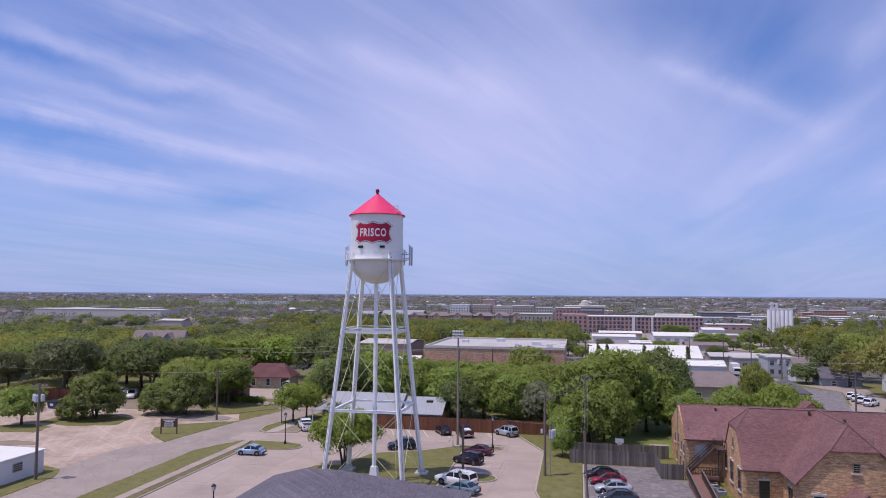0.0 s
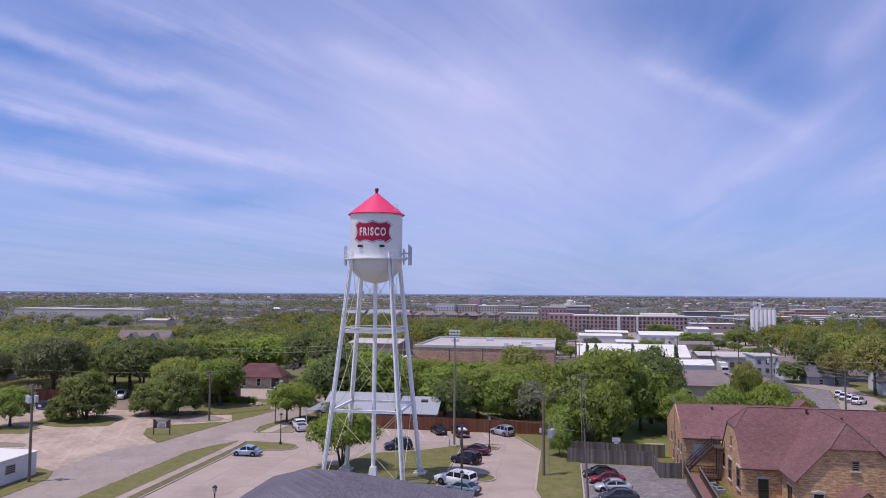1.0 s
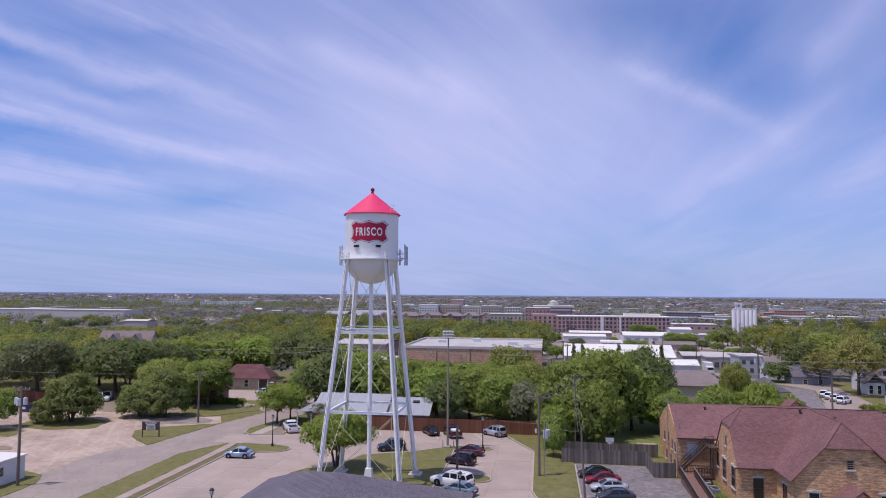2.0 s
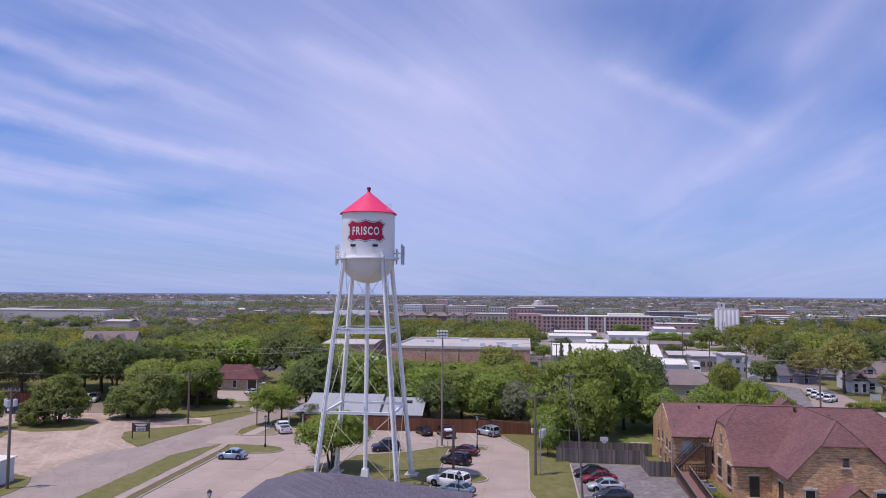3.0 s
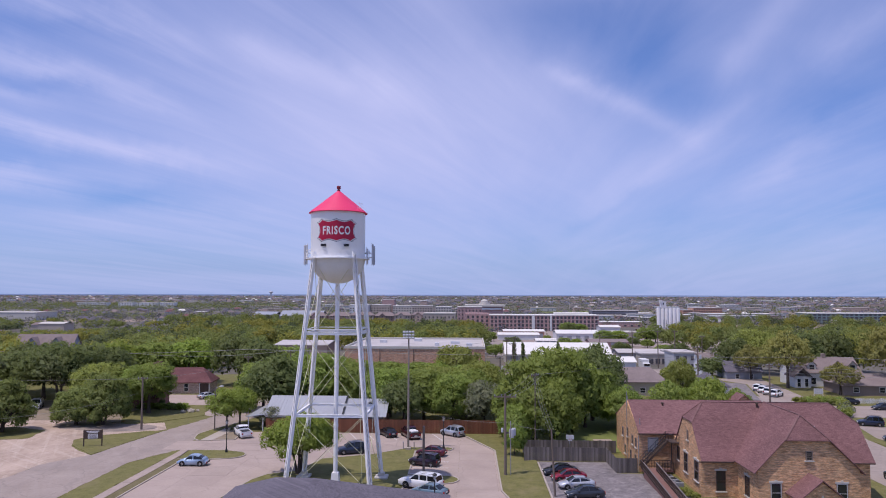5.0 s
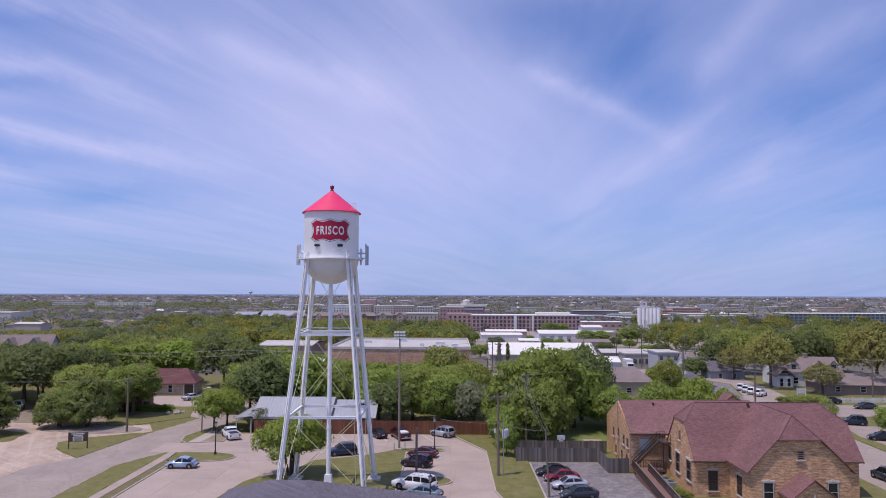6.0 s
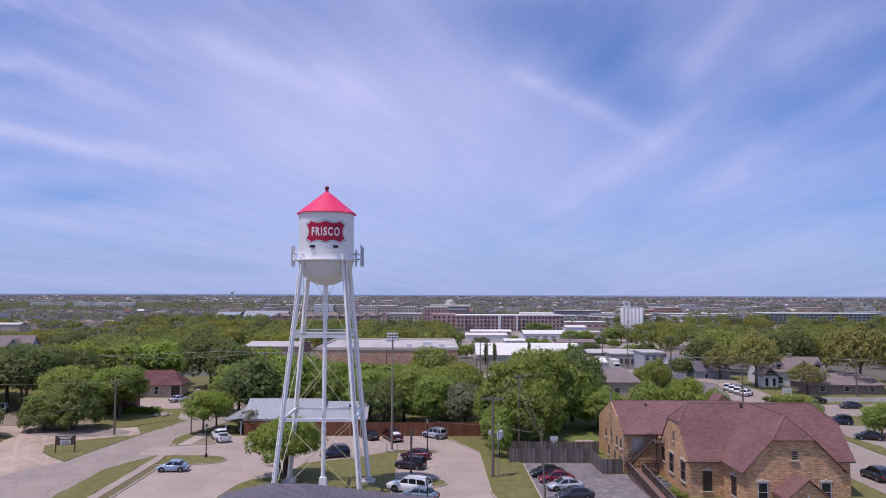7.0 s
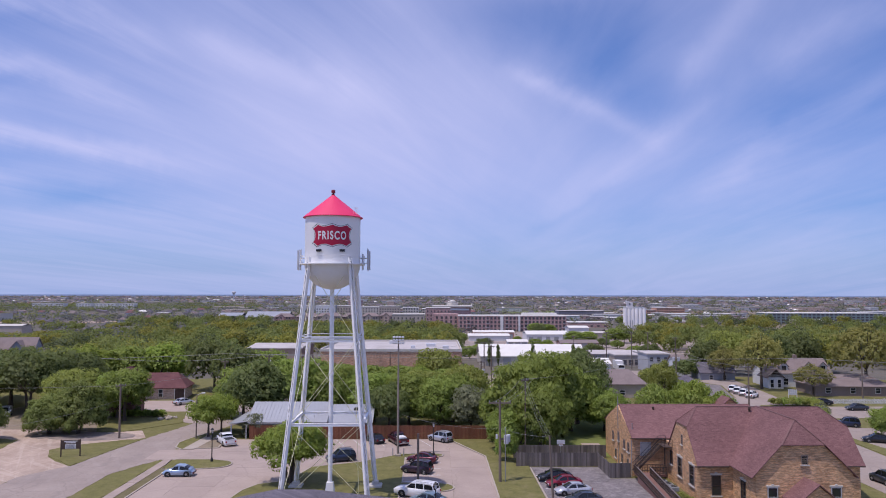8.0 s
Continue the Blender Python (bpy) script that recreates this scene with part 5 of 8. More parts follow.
def build_hall():
    root = thing("brick_hall", "long orange-brown brick hall with a flat stained roof", "building")
    x0, x1, y0, y1, top = -49.4, -4.0, 236, 282, 6.6
    part("wall", Geo().box(x0, x1, y0, y1, -7, top), "hall_brick", root)
    part("roof", Geo().slab(x0 + 0.3, x1 - 0.3, y0 + 0.3, y1 - 0.3, top + 0.002, top + 0.1, 0.03), "old_roof", root, "flat grey roof with stains")
    for a, b, c, d in ((x0 - 0.2, x1 + 0.2, y0 - 0.2, y0 + 0.15), (x0 - 0.2, x1 + 0.2, y1 - 0.15, y1 + 0.2), (x0 - 0.2, x0 + 0.15, y0 + 0.15, y1 - 0.15), (x1 - 0.15, x1 + 0.2, y0 + 0.15, y1 - 0.15)):
        part("coping", Geo().slab(a, b, c, d, top - 0.1, top + 0.75, 0.05), "stone_trim", root, "pale parapet coping")
    for x in (-38, -27, -17, -8.5):
        part("downpipe", Geo().tube((x, y0 - 0.1, -6), (x, y0 - 0.1, top - 0.1), 0.09, n=8), "dark_wood", root, "dark brown downpipe")
    for x, y, s in ((-40, 262, 1.2), (-14, 256, 1.6), (-9, 246, 1.0), (-28, 270, 1.4), (-20, 247, 0.7)):
        part("roof_unit", Geo().slab(x - s, x + s, y - 1, y + 1, top + 0.1, top + 1.2, 0.1), "antenna", root, "grey rooftop unit")


build_hall()


# ---- vehicles ----
CAR_SHAPES = {
    # size, belt, hood and tail heights; canopy: the roof line from the tail to the hood as (x, z, half width, kind of the piece that follows)
    "sedan": dict(L=4.6, W=1.80, belt=0.92, hood=0.82, trunk=0.99, wheel=0.33, base=1.36, posts=(-0.35,),
                  canopy=((-1.75, 0.97, 0.76, "glass"), (-1.05, 1.36, 0.62, "roof"), (-0.65, 1.43, 0.60, "roof"), (-0.15, 1.46, 0.60, "roof"), (0.3, 1.41, 0.60, "glass"), (1.12, 0.92, 0.78, ""))),
    "beetle": dict(L=4.3, W=1.80, belt=0.93, hood=0.84, trunk=0.80, wheel=0.36, base=1.27, posts=(-0.25,),
                   canopy=((-1.80, 0.88, 0.70, "roof"), (-1.50, 1.12, 0.68, "glass"), (-1.02, 1.38, 0.62, "roof"), (-0.55, 1.50, 0.59, "roof"), (-0.05, 1.53, 0.58, "roof"), (0.32, 1.47, 0.60, "glass"), (0.98, 0.95, 0.76, ""))),
    "suv": dict(L=4.4, W=1.88, belt=1.08, hood=1.03, trunk=1.10, wheel=0.38, base=1.34, posts=(-0.35, -1.3),
                canopy=((-2.10, 1.08, 0.80, "glass"), (-1.86, 1.62, 0.70, "roof"), (-1.5, 1.76, 0.67, "roof"), (-0.6, 1.81, 0.67, "roof"), (0.2, 1.74, 0.67, "glass"), (0.98, 1.07, 0.80, ""))),
    "large_suv": dict(L=5.75, W=2.0, belt=1.20, hood=1.14, trunk=1.22, wheel=0.42, base=1.62, posts=(-0.25, -1.35),
                      canopy=((-2.66, 1.2, 0.88, "glass"), (-2.5, 1.74, 0.80, "roof"), (-2.2, 1.88, 0.77, "roof"), (-0.8, 1.93, 0.77, "roof"), (0.4, 1.86, 0.76, "glass"), (1.15, 1.19, 0.88, ""))),
    "pickup": dict(L=5.8, W=2.06, belt=1.13, hood=1.12, trunk=1.13, wheel=0.41, base=1.7, posts=(0.45,),
                   canopy=((-0.62, 1.13, 0.88, "roof"), (-0.55, 1.36, 0.84, "glass"), (-0.48, 1.66, 0.78, "roof"), (-0.1, 1.84, 0.73, "roof"), (0.5, 1.86, 0.73, "roof"), (0.95, 1.78, 0.73, "glass"), (1.6, 1.13, 0.87, ""))),
}
WHEEL = {}


def wheel_meshes(r):
    if r not in WHEEL:
        ty = Geo().lathe([(r * 0.62, -0.10), (r * 0.95, -0.11), (r, -0.07), (r, 0.07), (r * 0.95, 0.11), (r * 0.62, 0.10)], 18)
        rim = Geo().lathe([(0.0, 0.07), (r * 0.2, 0.085), (r * 0.24, 0.05), (r * 0.5, 0.045), (r * 0.62, 0.09), (r * 0.62, -0.09), (0.0, -0.09)], 18)
        for k in range(5):
            a = 2 * math.pi * k / 5
            rim.beam((0.03 * math.cos(a), 0.03 * math.sin(a), 0.075), (r * 0.6 * math.cos(a), r * 0.6 * math.sin(a), 0.075), 0.06, 0.03)
        WHEEL[r] = (ty.mesh("tyre", "tyre"), rim.mesh("rim", "rim"))
    return WHEEL[r]


def car(shape, label, color_mat, at, heading, name="car", group="parked cars", cargo=None):
    """A car whose nose points along heading, in degrees from +x."""
    s = CAR_SHAPES[shape]
    root = thing(name, label, "car", (at[0], at[1], at[2] if len(at) > 2 else 0.03), heading, group)
    L, W, belt, hood, trunk = s["L"], s["W"], s["belt"], s["hood"], s["trunk"]
    h, w = L / 2, W / 2
    line = s["canopy"]
    cb, fb = line[0][0], line[-1][0]
    tops = [p for p in line if p[3] == "roof"]
    ct, ft, zr, wr = tops[0][0], line[-2][0], max(p[1] for p in line), line[-2][2]
    r = s["wheel"]
    # lower body: rings of points across the car
    prof = [(-h, 0.42, trunk - 0.30, w * 0.80), (-h + 0.10, 0.28, trunk - 0.06, w * 0.92), (-h + 0.4, 0.24, trunk, w * 0.985), (cb, 0.22, max(belt, trunk), w), (0.0, 0.22, belt, w), (fb, 0.22, belt - 0.02, w),
            (fb + 0.35, 0.22, (belt + hood) / 2, w * 0.995), (h - 0.55, 0.24, hood - 0.04, w * 0.97), (h - 0.18, 0.28, hood - 0.16, w * 0.90), (h, 0.36, hood - 0.36, w * 0.76)]
    g = Geo()
    for x, lo, hi, ww in prof:
        mid = lo + (hi - lo) * 0.58
        g.v += [(x, -ww * 0.90, lo), (x, -ww, lo + 0.14), (x, -ww, mid), (x, -ww * 0.965, hi - 0.06), (x, -ww * 0.88, hi), (x, 0, hi + 0.035),
                (x, ww * 0.88, hi), (x, ww * 0.965, hi - 0.06), (x, ww, mid), (x, ww, lo + 0.14), (x, ww * 0.90, lo)]
    k = 11
    for i in range(len(prof) - 1):
        g.f += [(i * k + j, i * k + (j + 1) % k, (i + 1) * k + (j + 1) % k, (i + 1) * k + j) for j in range(k)]
    g.f += [tuple(range(k))[::-1], tuple(range((len(prof) - 1) * k, len(prof) * k))]
    g.f = [f[::-1] for f in g.f]
    body = part("body", g, color_mat, root, "", True)
    # cabin: dark side windows, glass front and back, body-coloured roof and pillars
    gl, rf = Geo(), Geo()
    n = len(line)
    for sy in (-1, 1):
        side = [(x, sy * (ww - 0.01), z - 0.015) for x, z, ww, _ in line]
        gl.add(side, [tuple(range(n)) if sy > 0 else tuple(range(n))[::-1]])
    for p, q in zip(line, line[1:]):
        target, drop = (gl, 0.01) if p[3] == "glass" else (rf, 0.0)
        a = [(p[0], -p[2], p[1] - drop), (p[0], 0, p[1] + 0.04 - drop), (p[0], p[2], p[1] - drop), (q[0], -q[2], q[1] - drop), (q[0], 0, q[1] + 0.04 - drop), (q[0], q[2], q[1] - drop)]
        target.add(a, [(0, 3, 4, 1), (1, 4, 5, 2)])
    runs = []
    for i, p in enumerate(line[:-1]):
        if p[3] == "roof":
            if not runs or runs[-1][-1] is not p:
                runs.append([p])
            runs[-1].append(line[i + 1])
    for run in runs:
        for sy in (-1, 1):
            rail = Geo()
            for x, z, ww, _ in run:
                rail.v += [(x, sy * (ww + 0.012) + dy, z + dz) for dy, dz in ((-0.03, -0.125), (0.03, -0.125), (0.03, 0.005), (-0.03, 0.005))]
            rail.f = [(4 * i + j, 4 * i + (j + 1) % 4, 4 * i + 4 + (j + 1) % 4, 4 * i + 4 + j) for i in range(len(run) - 1) for j in range(4)]
            rail.f += [(3, 2, 1, 0), tuple(range(4 * len(run) - 4, 4 * len(run)))]
            part("cant_rail", rail, color_mat, root)
    part("glasshouse", gl, "car_glass", root, "dark tinted glass")
    part("roof", rf.weld(), color_mat, root)
    for sy in (-1, 1):
        for p, q in ((line[0], line[1]), (line[-1], line[-2])):
            part("pillar", Geo().beam((p[0], sy * (p[2] + 0.01), p[1] - 0.03), (q[0], sy * (q[2] + 0.01), q[1] - 0.02), 0.10, 0.09), color_mat, root)
        for x in s["posts"]:
            part("pillar", Geo().beam((x, sy * (w * 0.90), belt - 0.03), (x + 0.06, sy * (wr + 0.02), zr - 0.08), 0.12, 0.05, (0, 1, 0)), color_mat, root)
        for x in (-s["base"], s["base"]):
            part("arch_trim", Geo().tube((x, sy * (w - 0.17), r), (x, sy * (w + 0.004), r), r * 1.16, n=18), "black", root, "dark wheel arch")
    if shape == "pickup":
        # the bed isn't hollow: a flat black slab stands for the shade inside
        bed = Geo().box(-h + 0.3, cb - 0.06, -w * 0.70, w * 0.70, belt + 0.02, belt + 0.06)
        part("bed", bed, "black", root, "flat black slab painted as the shaded inside of the cargo bed")
        rim_g = Geo()
        for sy in (-1, 1):
            rim_g.slab(-h + 0.05, cb, sy * w * 0.86 - 0.08, sy * w * 0.86 + 0.08, belt - 0.1, belt + 0.05, 0.02)
        rim_g.slab(-h + 0.02, -h + 0.14, -w * 0.9, w * 0.9, belt - 0.3, belt + 0.045, 0.02)
        part("bed_side", rim_g, color_mat, root)
    if shape in ("suv", "large_suv"):
        for sy in (-1, 1):
            part("roof_rail", Geo().tube((ct + 0.1, sy * wr * 0.85, zr + 0.07), (ft - 0.1, sy * wr * 0.85, zr + 0.07), 0.02, n=6), "black", root)
    if cargo:
        part("cargo", Geo().slab(-h + 0.4, cb - 0.3, -w * 0.6, w * 0.6, belt + 0.05, belt + 0.34, 0.1), cargo, root, "white covered load in the bed")
    tyre, rim = wheel_meshes(r)
    for sx in (-1, 1):
        for sy in (-1, 1):
            m = pose(sx * s["base"], sy * (w - 0.085), r, -90 * sy, 0, 0)
            wob = share("wheel", tyre, root, m)
            share("rim", rim, wob)
    for sy in (-1, 1):
        part("headlight", Geo().slab(h - 0.14, h - 0.02, sy * w * 0.62 - 0.18, sy * w * 0.62 + 0.18, hood - 0.42, hood - 0.24, 0.02), "clear_lamp", root)
        part("tail_light", Geo().slab(-h - 0.01, -h + 0.12, sy * w * 0.72 - 0.12, sy * w * 0.72 + 0.12, trunk - 0.42, trunk - 0.16, 0.02), "red_lamp", root)
        part("mirror", Geo().slab(fb - 0.28, fb - 0.08, sy * (w + 0.08) - 0.09, sy * (w + 0.08) + 0.09, belt + 0.02, belt + 0.18, 0.03), color_mat, root)
    part("number_plate", Geo().box(-h - 0.015, -h + 0.02, -0.25, 0.25, 0.62, 0.75), "trim", root)
    part("bumper", Geo().slab(-h - 0.03, -h + 0.1, -w * 0.78, w * 0.78, 0.42, 0.58, 0.03), "black" if shape != "pickup" else "rim", root)
    return root


PAINT = {
    "sky": paint("pale blue car paint", (0.38, 0.50, 0.66)),
    "white": paint("white car paint", (0.78, 0.78, 0.78), 0.0),
    "navy": paint("dark navy car paint", (0.022, 0.035, 0.075)),
    "black": paint("black car paint", (0.015, 0.015, 0.018)),
    "maroon": paint("dark maroon car paint", (0.06, 0.009, 0.016)),
    "silver": paint("silver blue car paint", (0.54, 0.57, 0.62), 0.45),
    "red": paint("dark red car paint", (0.11, 0.010, 0.024)),
    "plum": paint("dark plum car paint", (0.042, 0.02, 0.035)),
    "teal": paint("grey teal car paint", (0.20, 0.29, 0.33), 0.5),
    "grey": paint("light grey car paint", (0.62, 0.63, 0.65), 0.4),
    "bright_red": paint("bright red car paint", (0.30, 0.012, 0.03)),
    "charcoal": paint("charcoal car paint", (0.04, 0.045, 0.055)),
}
car("beetle", "pale blue rounded compact car parked beside a grass island", PAINT["sky"], (-47.7, 104.9), 181, "compact_car")
car("pickup", "white pickup truck with an open bed, parked nose in", PAINT["white"], (-47.3, 125.7), 121, "pickup_truck")
car("suv", "dark navy sport utility vehicle on the lot", PAINT["navy"], (-26.6, 113.4), 200, "suv")
car("sedan", "black sedan parked nose to the wooden fence", PAINT["black"], (-22.6, 127.1), 120, "sedan")
car("pickup", "dark maroon pickup truck with a white load", PAINT["maroon"], (-18.7, 126.3), 113, "pickup_truck", cargo="trim")
car("suv", "silver sport utility vehicle parked by the fence", PAINT["silver"], (-11.6, 127.9), 140, "suv")
car("sedan", "dark red sedan parked at the grass edge", PAINT["red"], (-14.4, 112.7), 163, "sedan")
car("suv", "dark plum sport utility vehicle parked at the grass edge", PAINT["plum"], (-15.0, 106.5), 160, "suv")
car("large_suv", "large white sport utility vehicle near the tower", PAINT["white"], (-14.7, 94.6), 155, "large_suv")
car("sedan", "grey teal sedan beside the dark hip roof", PAINT["teal"], (-13.4, 91.3), 155, "sedan")
car("sedan", "black sedan in the asphalt lot", PAINT["black"], (3.6, 102.2), 188, "sedan")
car("sedan", "bright red sedan in the asphalt lot", PAINT["bright_red"], (4.3, 99.2), 188, "sedan")
car("sedan", "light grey sedan in the asphalt lot", PAINT["grey"], (4.8, 95.6), 188, "sedan")
car("sedan", "charcoal sedan in the asphalt lot", PAINT["charcoal"], (5.2, 91.4), 188, "sedan")
car("suv", "charcoal sport utility vehicle at the kerb of the wide street", PAINT["charcoal"], (47.4, 100.6), 95, "suv", "street cars")
car("suv", "navy sport utility vehicle on the wide street", PAINT["navy"], (65.8, 141.2), 160, "suv", "street cars")
car("sedan", "black sedan on the wide street", PAINT["black"], (62.6, 126.8), 160, "sedan", "street cars")
car("sedan", "charcoal sedan before the white fence", PAINT["charcoal"], (79.0, 160.3), 178, "sedan", "street cars")
car("sedan", "black sedan beside a hedge", PAINT["black"], (75.5, 168.0), 165, "sedan", "street cars")
for x, y, a in ((64.6, 189.6, 50), (64.4, 186.0, 50), (64.4, 182.6, 48), (64.6, 179.2, 46)):
    car("suv", "white sport utility vehicle in a row at the kerb", PAINT["white"], (x, y), a, "suv", "street cars")
car("sedan", "light grey sedan on the driveway of the maroon-roofed house", PAINT["grey"], (-69.4, 168.4), 55, "sedan", "street cars")
car("large_suv", "large white sport utility vehicle under the oak trees", PAINT["white"], (-99.9, 152.3), -68, "large_suv", "street cars")
car("sedan", "silver sedan under the oak trees", PAINT["silver"], (-106.2, 157.6), 25, "sedan", "street cars")


def box_truck():
    root = thing("box_truck", "white box truck parked in a yard", "truck", (50.2, 249.5, ground_z(50, 250)), -90)
    part("cargo_box", Geo().slab(-3.6, 1.6, -1.2, 1.2, 0.9, 3.7, 0.06), "trim", root)
    part("cab", Geo().slab(1.75, 3.5, -1.1, 1.1, 0.6, 2.7, 0.25), "trim", root)
    part("windscreen", Geo().box(3.3, 3.515, -0.95, 0.95, 1.6, 2.35), "car_glass", root)
    tyre, rim = wheel_meshes(0.41)
    for x in (-2.4, 2.5):
        for sy in (-1, 1):
            share("wheel", tyre, root, pose(x, sy * 1.05, 0.41, -90 * sy, 0, 0))


box_truck()


# ---- trees ----
def cards(rng, centres, radii, n, size, flat=0.6, fill=16):
    """Leaf clumps: n small bent quads in the outer shells of the given blobs, and broader ones deep inside. Returns corners and how each clump is turned to the sky."""
    centres, radii = np.asarray(centres, float), np.asarray(radii, float)
    weight = radii[:, 0] * radii[:, 2]
    weight = np.minimum(weight, np.median(weight) * 3.0)
    inside = len(centres) * fill
    pick = np.concatenate([rng.choice(len(centres), n, p=weight / weight.sum()), np.repeat(np.arange(len(centres)), fill)])
    n += inside
    d = rng.normal(size=(n, 3))
    d[:, 2] = d[:, 2] * 0.9 + 0.22
    d /= np.linalg.norm(d, axis=1)[:, None]
    depth = 1.08 - 0.46 * rng.random(n) ** 2.0
    depth[-inside:] = 0.78
    p = centres[pick] + d * radii[pick] * depth[:, None]
    nrm = d + rng.normal(size=(n, 3)) * 0.55 + np.array((0, 0, 0.3))
    nrm /= np.linalg.norm(nrm, axis=1)[:, None]
    u = np.cross(nrm, rng.normal(size=(n, 3)))
    u /= np.linalg.norm(u, axis=1)[:, None] + 1e-9
    w = np.cross(nrm, u)
    s = size * (0.5 + 0.9 * rng.random(n))
    s[-inside:] = np.minimum(radii[pick[-inside:]].mean(1) * 0.33, 0.62)
    s = s[:, None]
    a = s * (0.7 + 0.5 * rng.random((n, 1)))
    v = np.stack([p - u * s - nrm * s * 0.18, p - w * a * 0.6 + nrm * s * 0.1, p + u * s - nrm * s * 0.18, p + w * a * 0.7 + nrm * s * 0.12], 1).reshape(-1, 3)
    middle = centres.mean(0)
    out = (p - middle) / (np.abs(p - middle).max() + 1e-9)
    lean = 0.36 * nrm + 0.64 * out + np.array((0, 0, flat))
    lean /= np.linalg.norm(lean, axis=1)[:, None]
    return v, np.repeat(lean, 4, axis=0)


def card_mesh(name, leaves, material):
    verts, lean = leaves
    n = len(verts) // 4
    me = bpy.data.meshes.new(name)
    me.vertices.add(len(verts))
    me.vertices.foreach_set("co", np.ascontiguousarray(verts, dtype=np.float32).ravel())
    me.loops.add(n * 4)
    me.loops.foreach_set("vertex_index", np.arange(n * 4, dtype=np.int32))
    me.polygons.add(n)
    me.polygons.foreach_set("loop_start", np.arange(0, n * 4, 4, dtype=np.int32))
    me.materials.append(M[material])
    me.update(calc_edges=True)
    me.normals_split_custom_set_from_vertices(lean)
    return me


def crown_blobs(rng, r, z0, z1, count, lump=0.42, skirt=False):
    """Blobs that make up an uneven crown of radius r between heights z0 and z1: small ones over its outer shape, and a broad core; a skirt hangs to its foot."""
    cs, rs = [], []
    h, mid, seed = z1 - z0, (z0 + z1) / 2, 50 * rng.random()
    for i in range(count):
        up = 1 - (1.92 if skirt else 1.62) * (i + 0.5) / count
        a, flat = i * 2.39996 + 0.5 * rng.normal(), math.sqrt(1 - up * up)
        if skirt:
            flat = max(0.82 * flat + 0.1 * (1 - up), 0.95 * (up < -0.1))
        d = Vector((flat * math.cos(a), flat * math.sin(a), up))
        reach = 0.76 + 0.24 * noise.noise(d * 1.5 + Vector((seed, 0, 0))) + 0.06 * rng.normal()
        b = r * lump * (0.55 + 0.75 * rng.random())
        cs.append((d.x * reach * r, d.y * reach * r, max(mid + d.z * reach * h * 0.5, z0 + b * 0.45)))
        rs.append((b, b, b * (0.60 + 0.25 * rng.random())))
    for k in range(5):
        a = k * 2 * math.pi / 4 + 6.28 * rng.random()
        f = 0.30 * r * (k > 0)
        cs.append((f * math.cos(a), f * math.sin(a), mid + 0.04 * h * rng.normal()))
        rs.append((r * 0.55, r * 0.55, h * 0.38))
    return cs, rs


TREES = {}


def tree_kind(kind, seed, r, h, clear, leaf, n, size, count, lump=0.42, stems=1, skirt=False, label=""):
    """A tree with a tapered trunk, forking limbs and a crown of leaf clumps."""
    rng = np.random.default_rng(seed)
    cs, rs = crown_blobs(rng, r, clear, h, count, lump, skirt)
    g = Geo()
    for s in range(stems):
        lean = Vector((math.cos(s * 2.4) * 0.5, math.sin(s * 2.4) * 0.5, 0)) * (stems > 1)
        foot = Vector((0, 0, -0.1)) + lean * 0.35
        r0 = 0.035 * h * (0.75 if stems > 1 else 1)
        p, q = foot, Vector((0, 0, clear + 0.25 * (h - clear))) + lean * 1.8
        steps = 5
        pts = [p.lerp(q, i / steps) + Vector((0.12 * noise.noise((i, seed, s)), 0.12 * noise.noise((s, i, seed)), 0)) for i in range(steps + 1)]
        pts[0] = foot
        for i in range(steps):
            g.tube(pts[i], pts[i + 1], r0 * (1.25 if i == 0 else 1) * (1 - 0.5 * i / steps), r0 * (1 - 0.5 * (i + 1) / steps), 8, False)
        order = list(range(0, len(cs) - 5, 3))
        for k in order[s::stems][:9]:
            c = Vector(cs[k])
            start = pts[2].lerp(pts[-1], min(1.0, max(0.0, (c.z - pts[2].z) / max(h - pts[2].z, 0.1))) * 0.8)
            mid = start.lerp(c, 0.5) + Vector((0, 0, 0.25))
            g.tube(start, mid, r0 * 0.45, r0 * 0.28, 6, False).tube(mid, c, r0 * 0.28, r0 * 0.09, 6, False)
    trunk = g.mesh("trunk", "bark", True)
    crown = card_mesh("crown", cards(rng, cs, rs, n, size), leaf)
    light = card_mesh("crown", cards(rng, cs, rs, n // 4, size * 1.86, fill=12), leaf)
    TREES[kind] = (trunk, crown, light, r, h, label)


tree_kind("broad_a", 11, 6.0, 11.0, 0.5, "leaf", 12500, 0.153, 89, 0.26, label="broad green shade tree with a rounded crown")
tree_kind("broad_b", 12, 5.5, 11.5, 0.6, "leaf", 12000, 0.153, 84, 0.27, label="full green shade tree with a lumpy crown")
tree_kind("broad_c", 13, 6.2, 10.0, 0.3, "leaf", 12500, 0.153, 95, 0.25, label="wide green shade tree with low branches")
tree_kind("shade", 14, 5.6, 11.5, 3.4, "leaf", 13800, 0.153, 78, 0.25, label="green shade tree with a raised crown over a bare trunk")
tree_kind("oak_a", 21, 7.0, 11.0, 1.9, "leaf_dark", 12500, 0.162, 87, 0.26, label="dark green live oak with a spreading crown")
tree_kind("oak_b", 22, 6.0, 10.5, 1.6, "leaf_dark", 11900, 0.162, 81, 0.27, label="dark green oak with dense foliage")
tree_kind("oak_c", 23, 7.0, 11.5, 3.6, "leaf_dark", 12200, 0.162, 84, 0.26, stems=2, label="dark green live oak with leaning trunks and a raised crown")
tree_kind("bright_a", 31, 3.6, 6.6, 1.7, "leaf_bright", 9500, 0.105, 44, 0.27, label="small bright green spring tree")
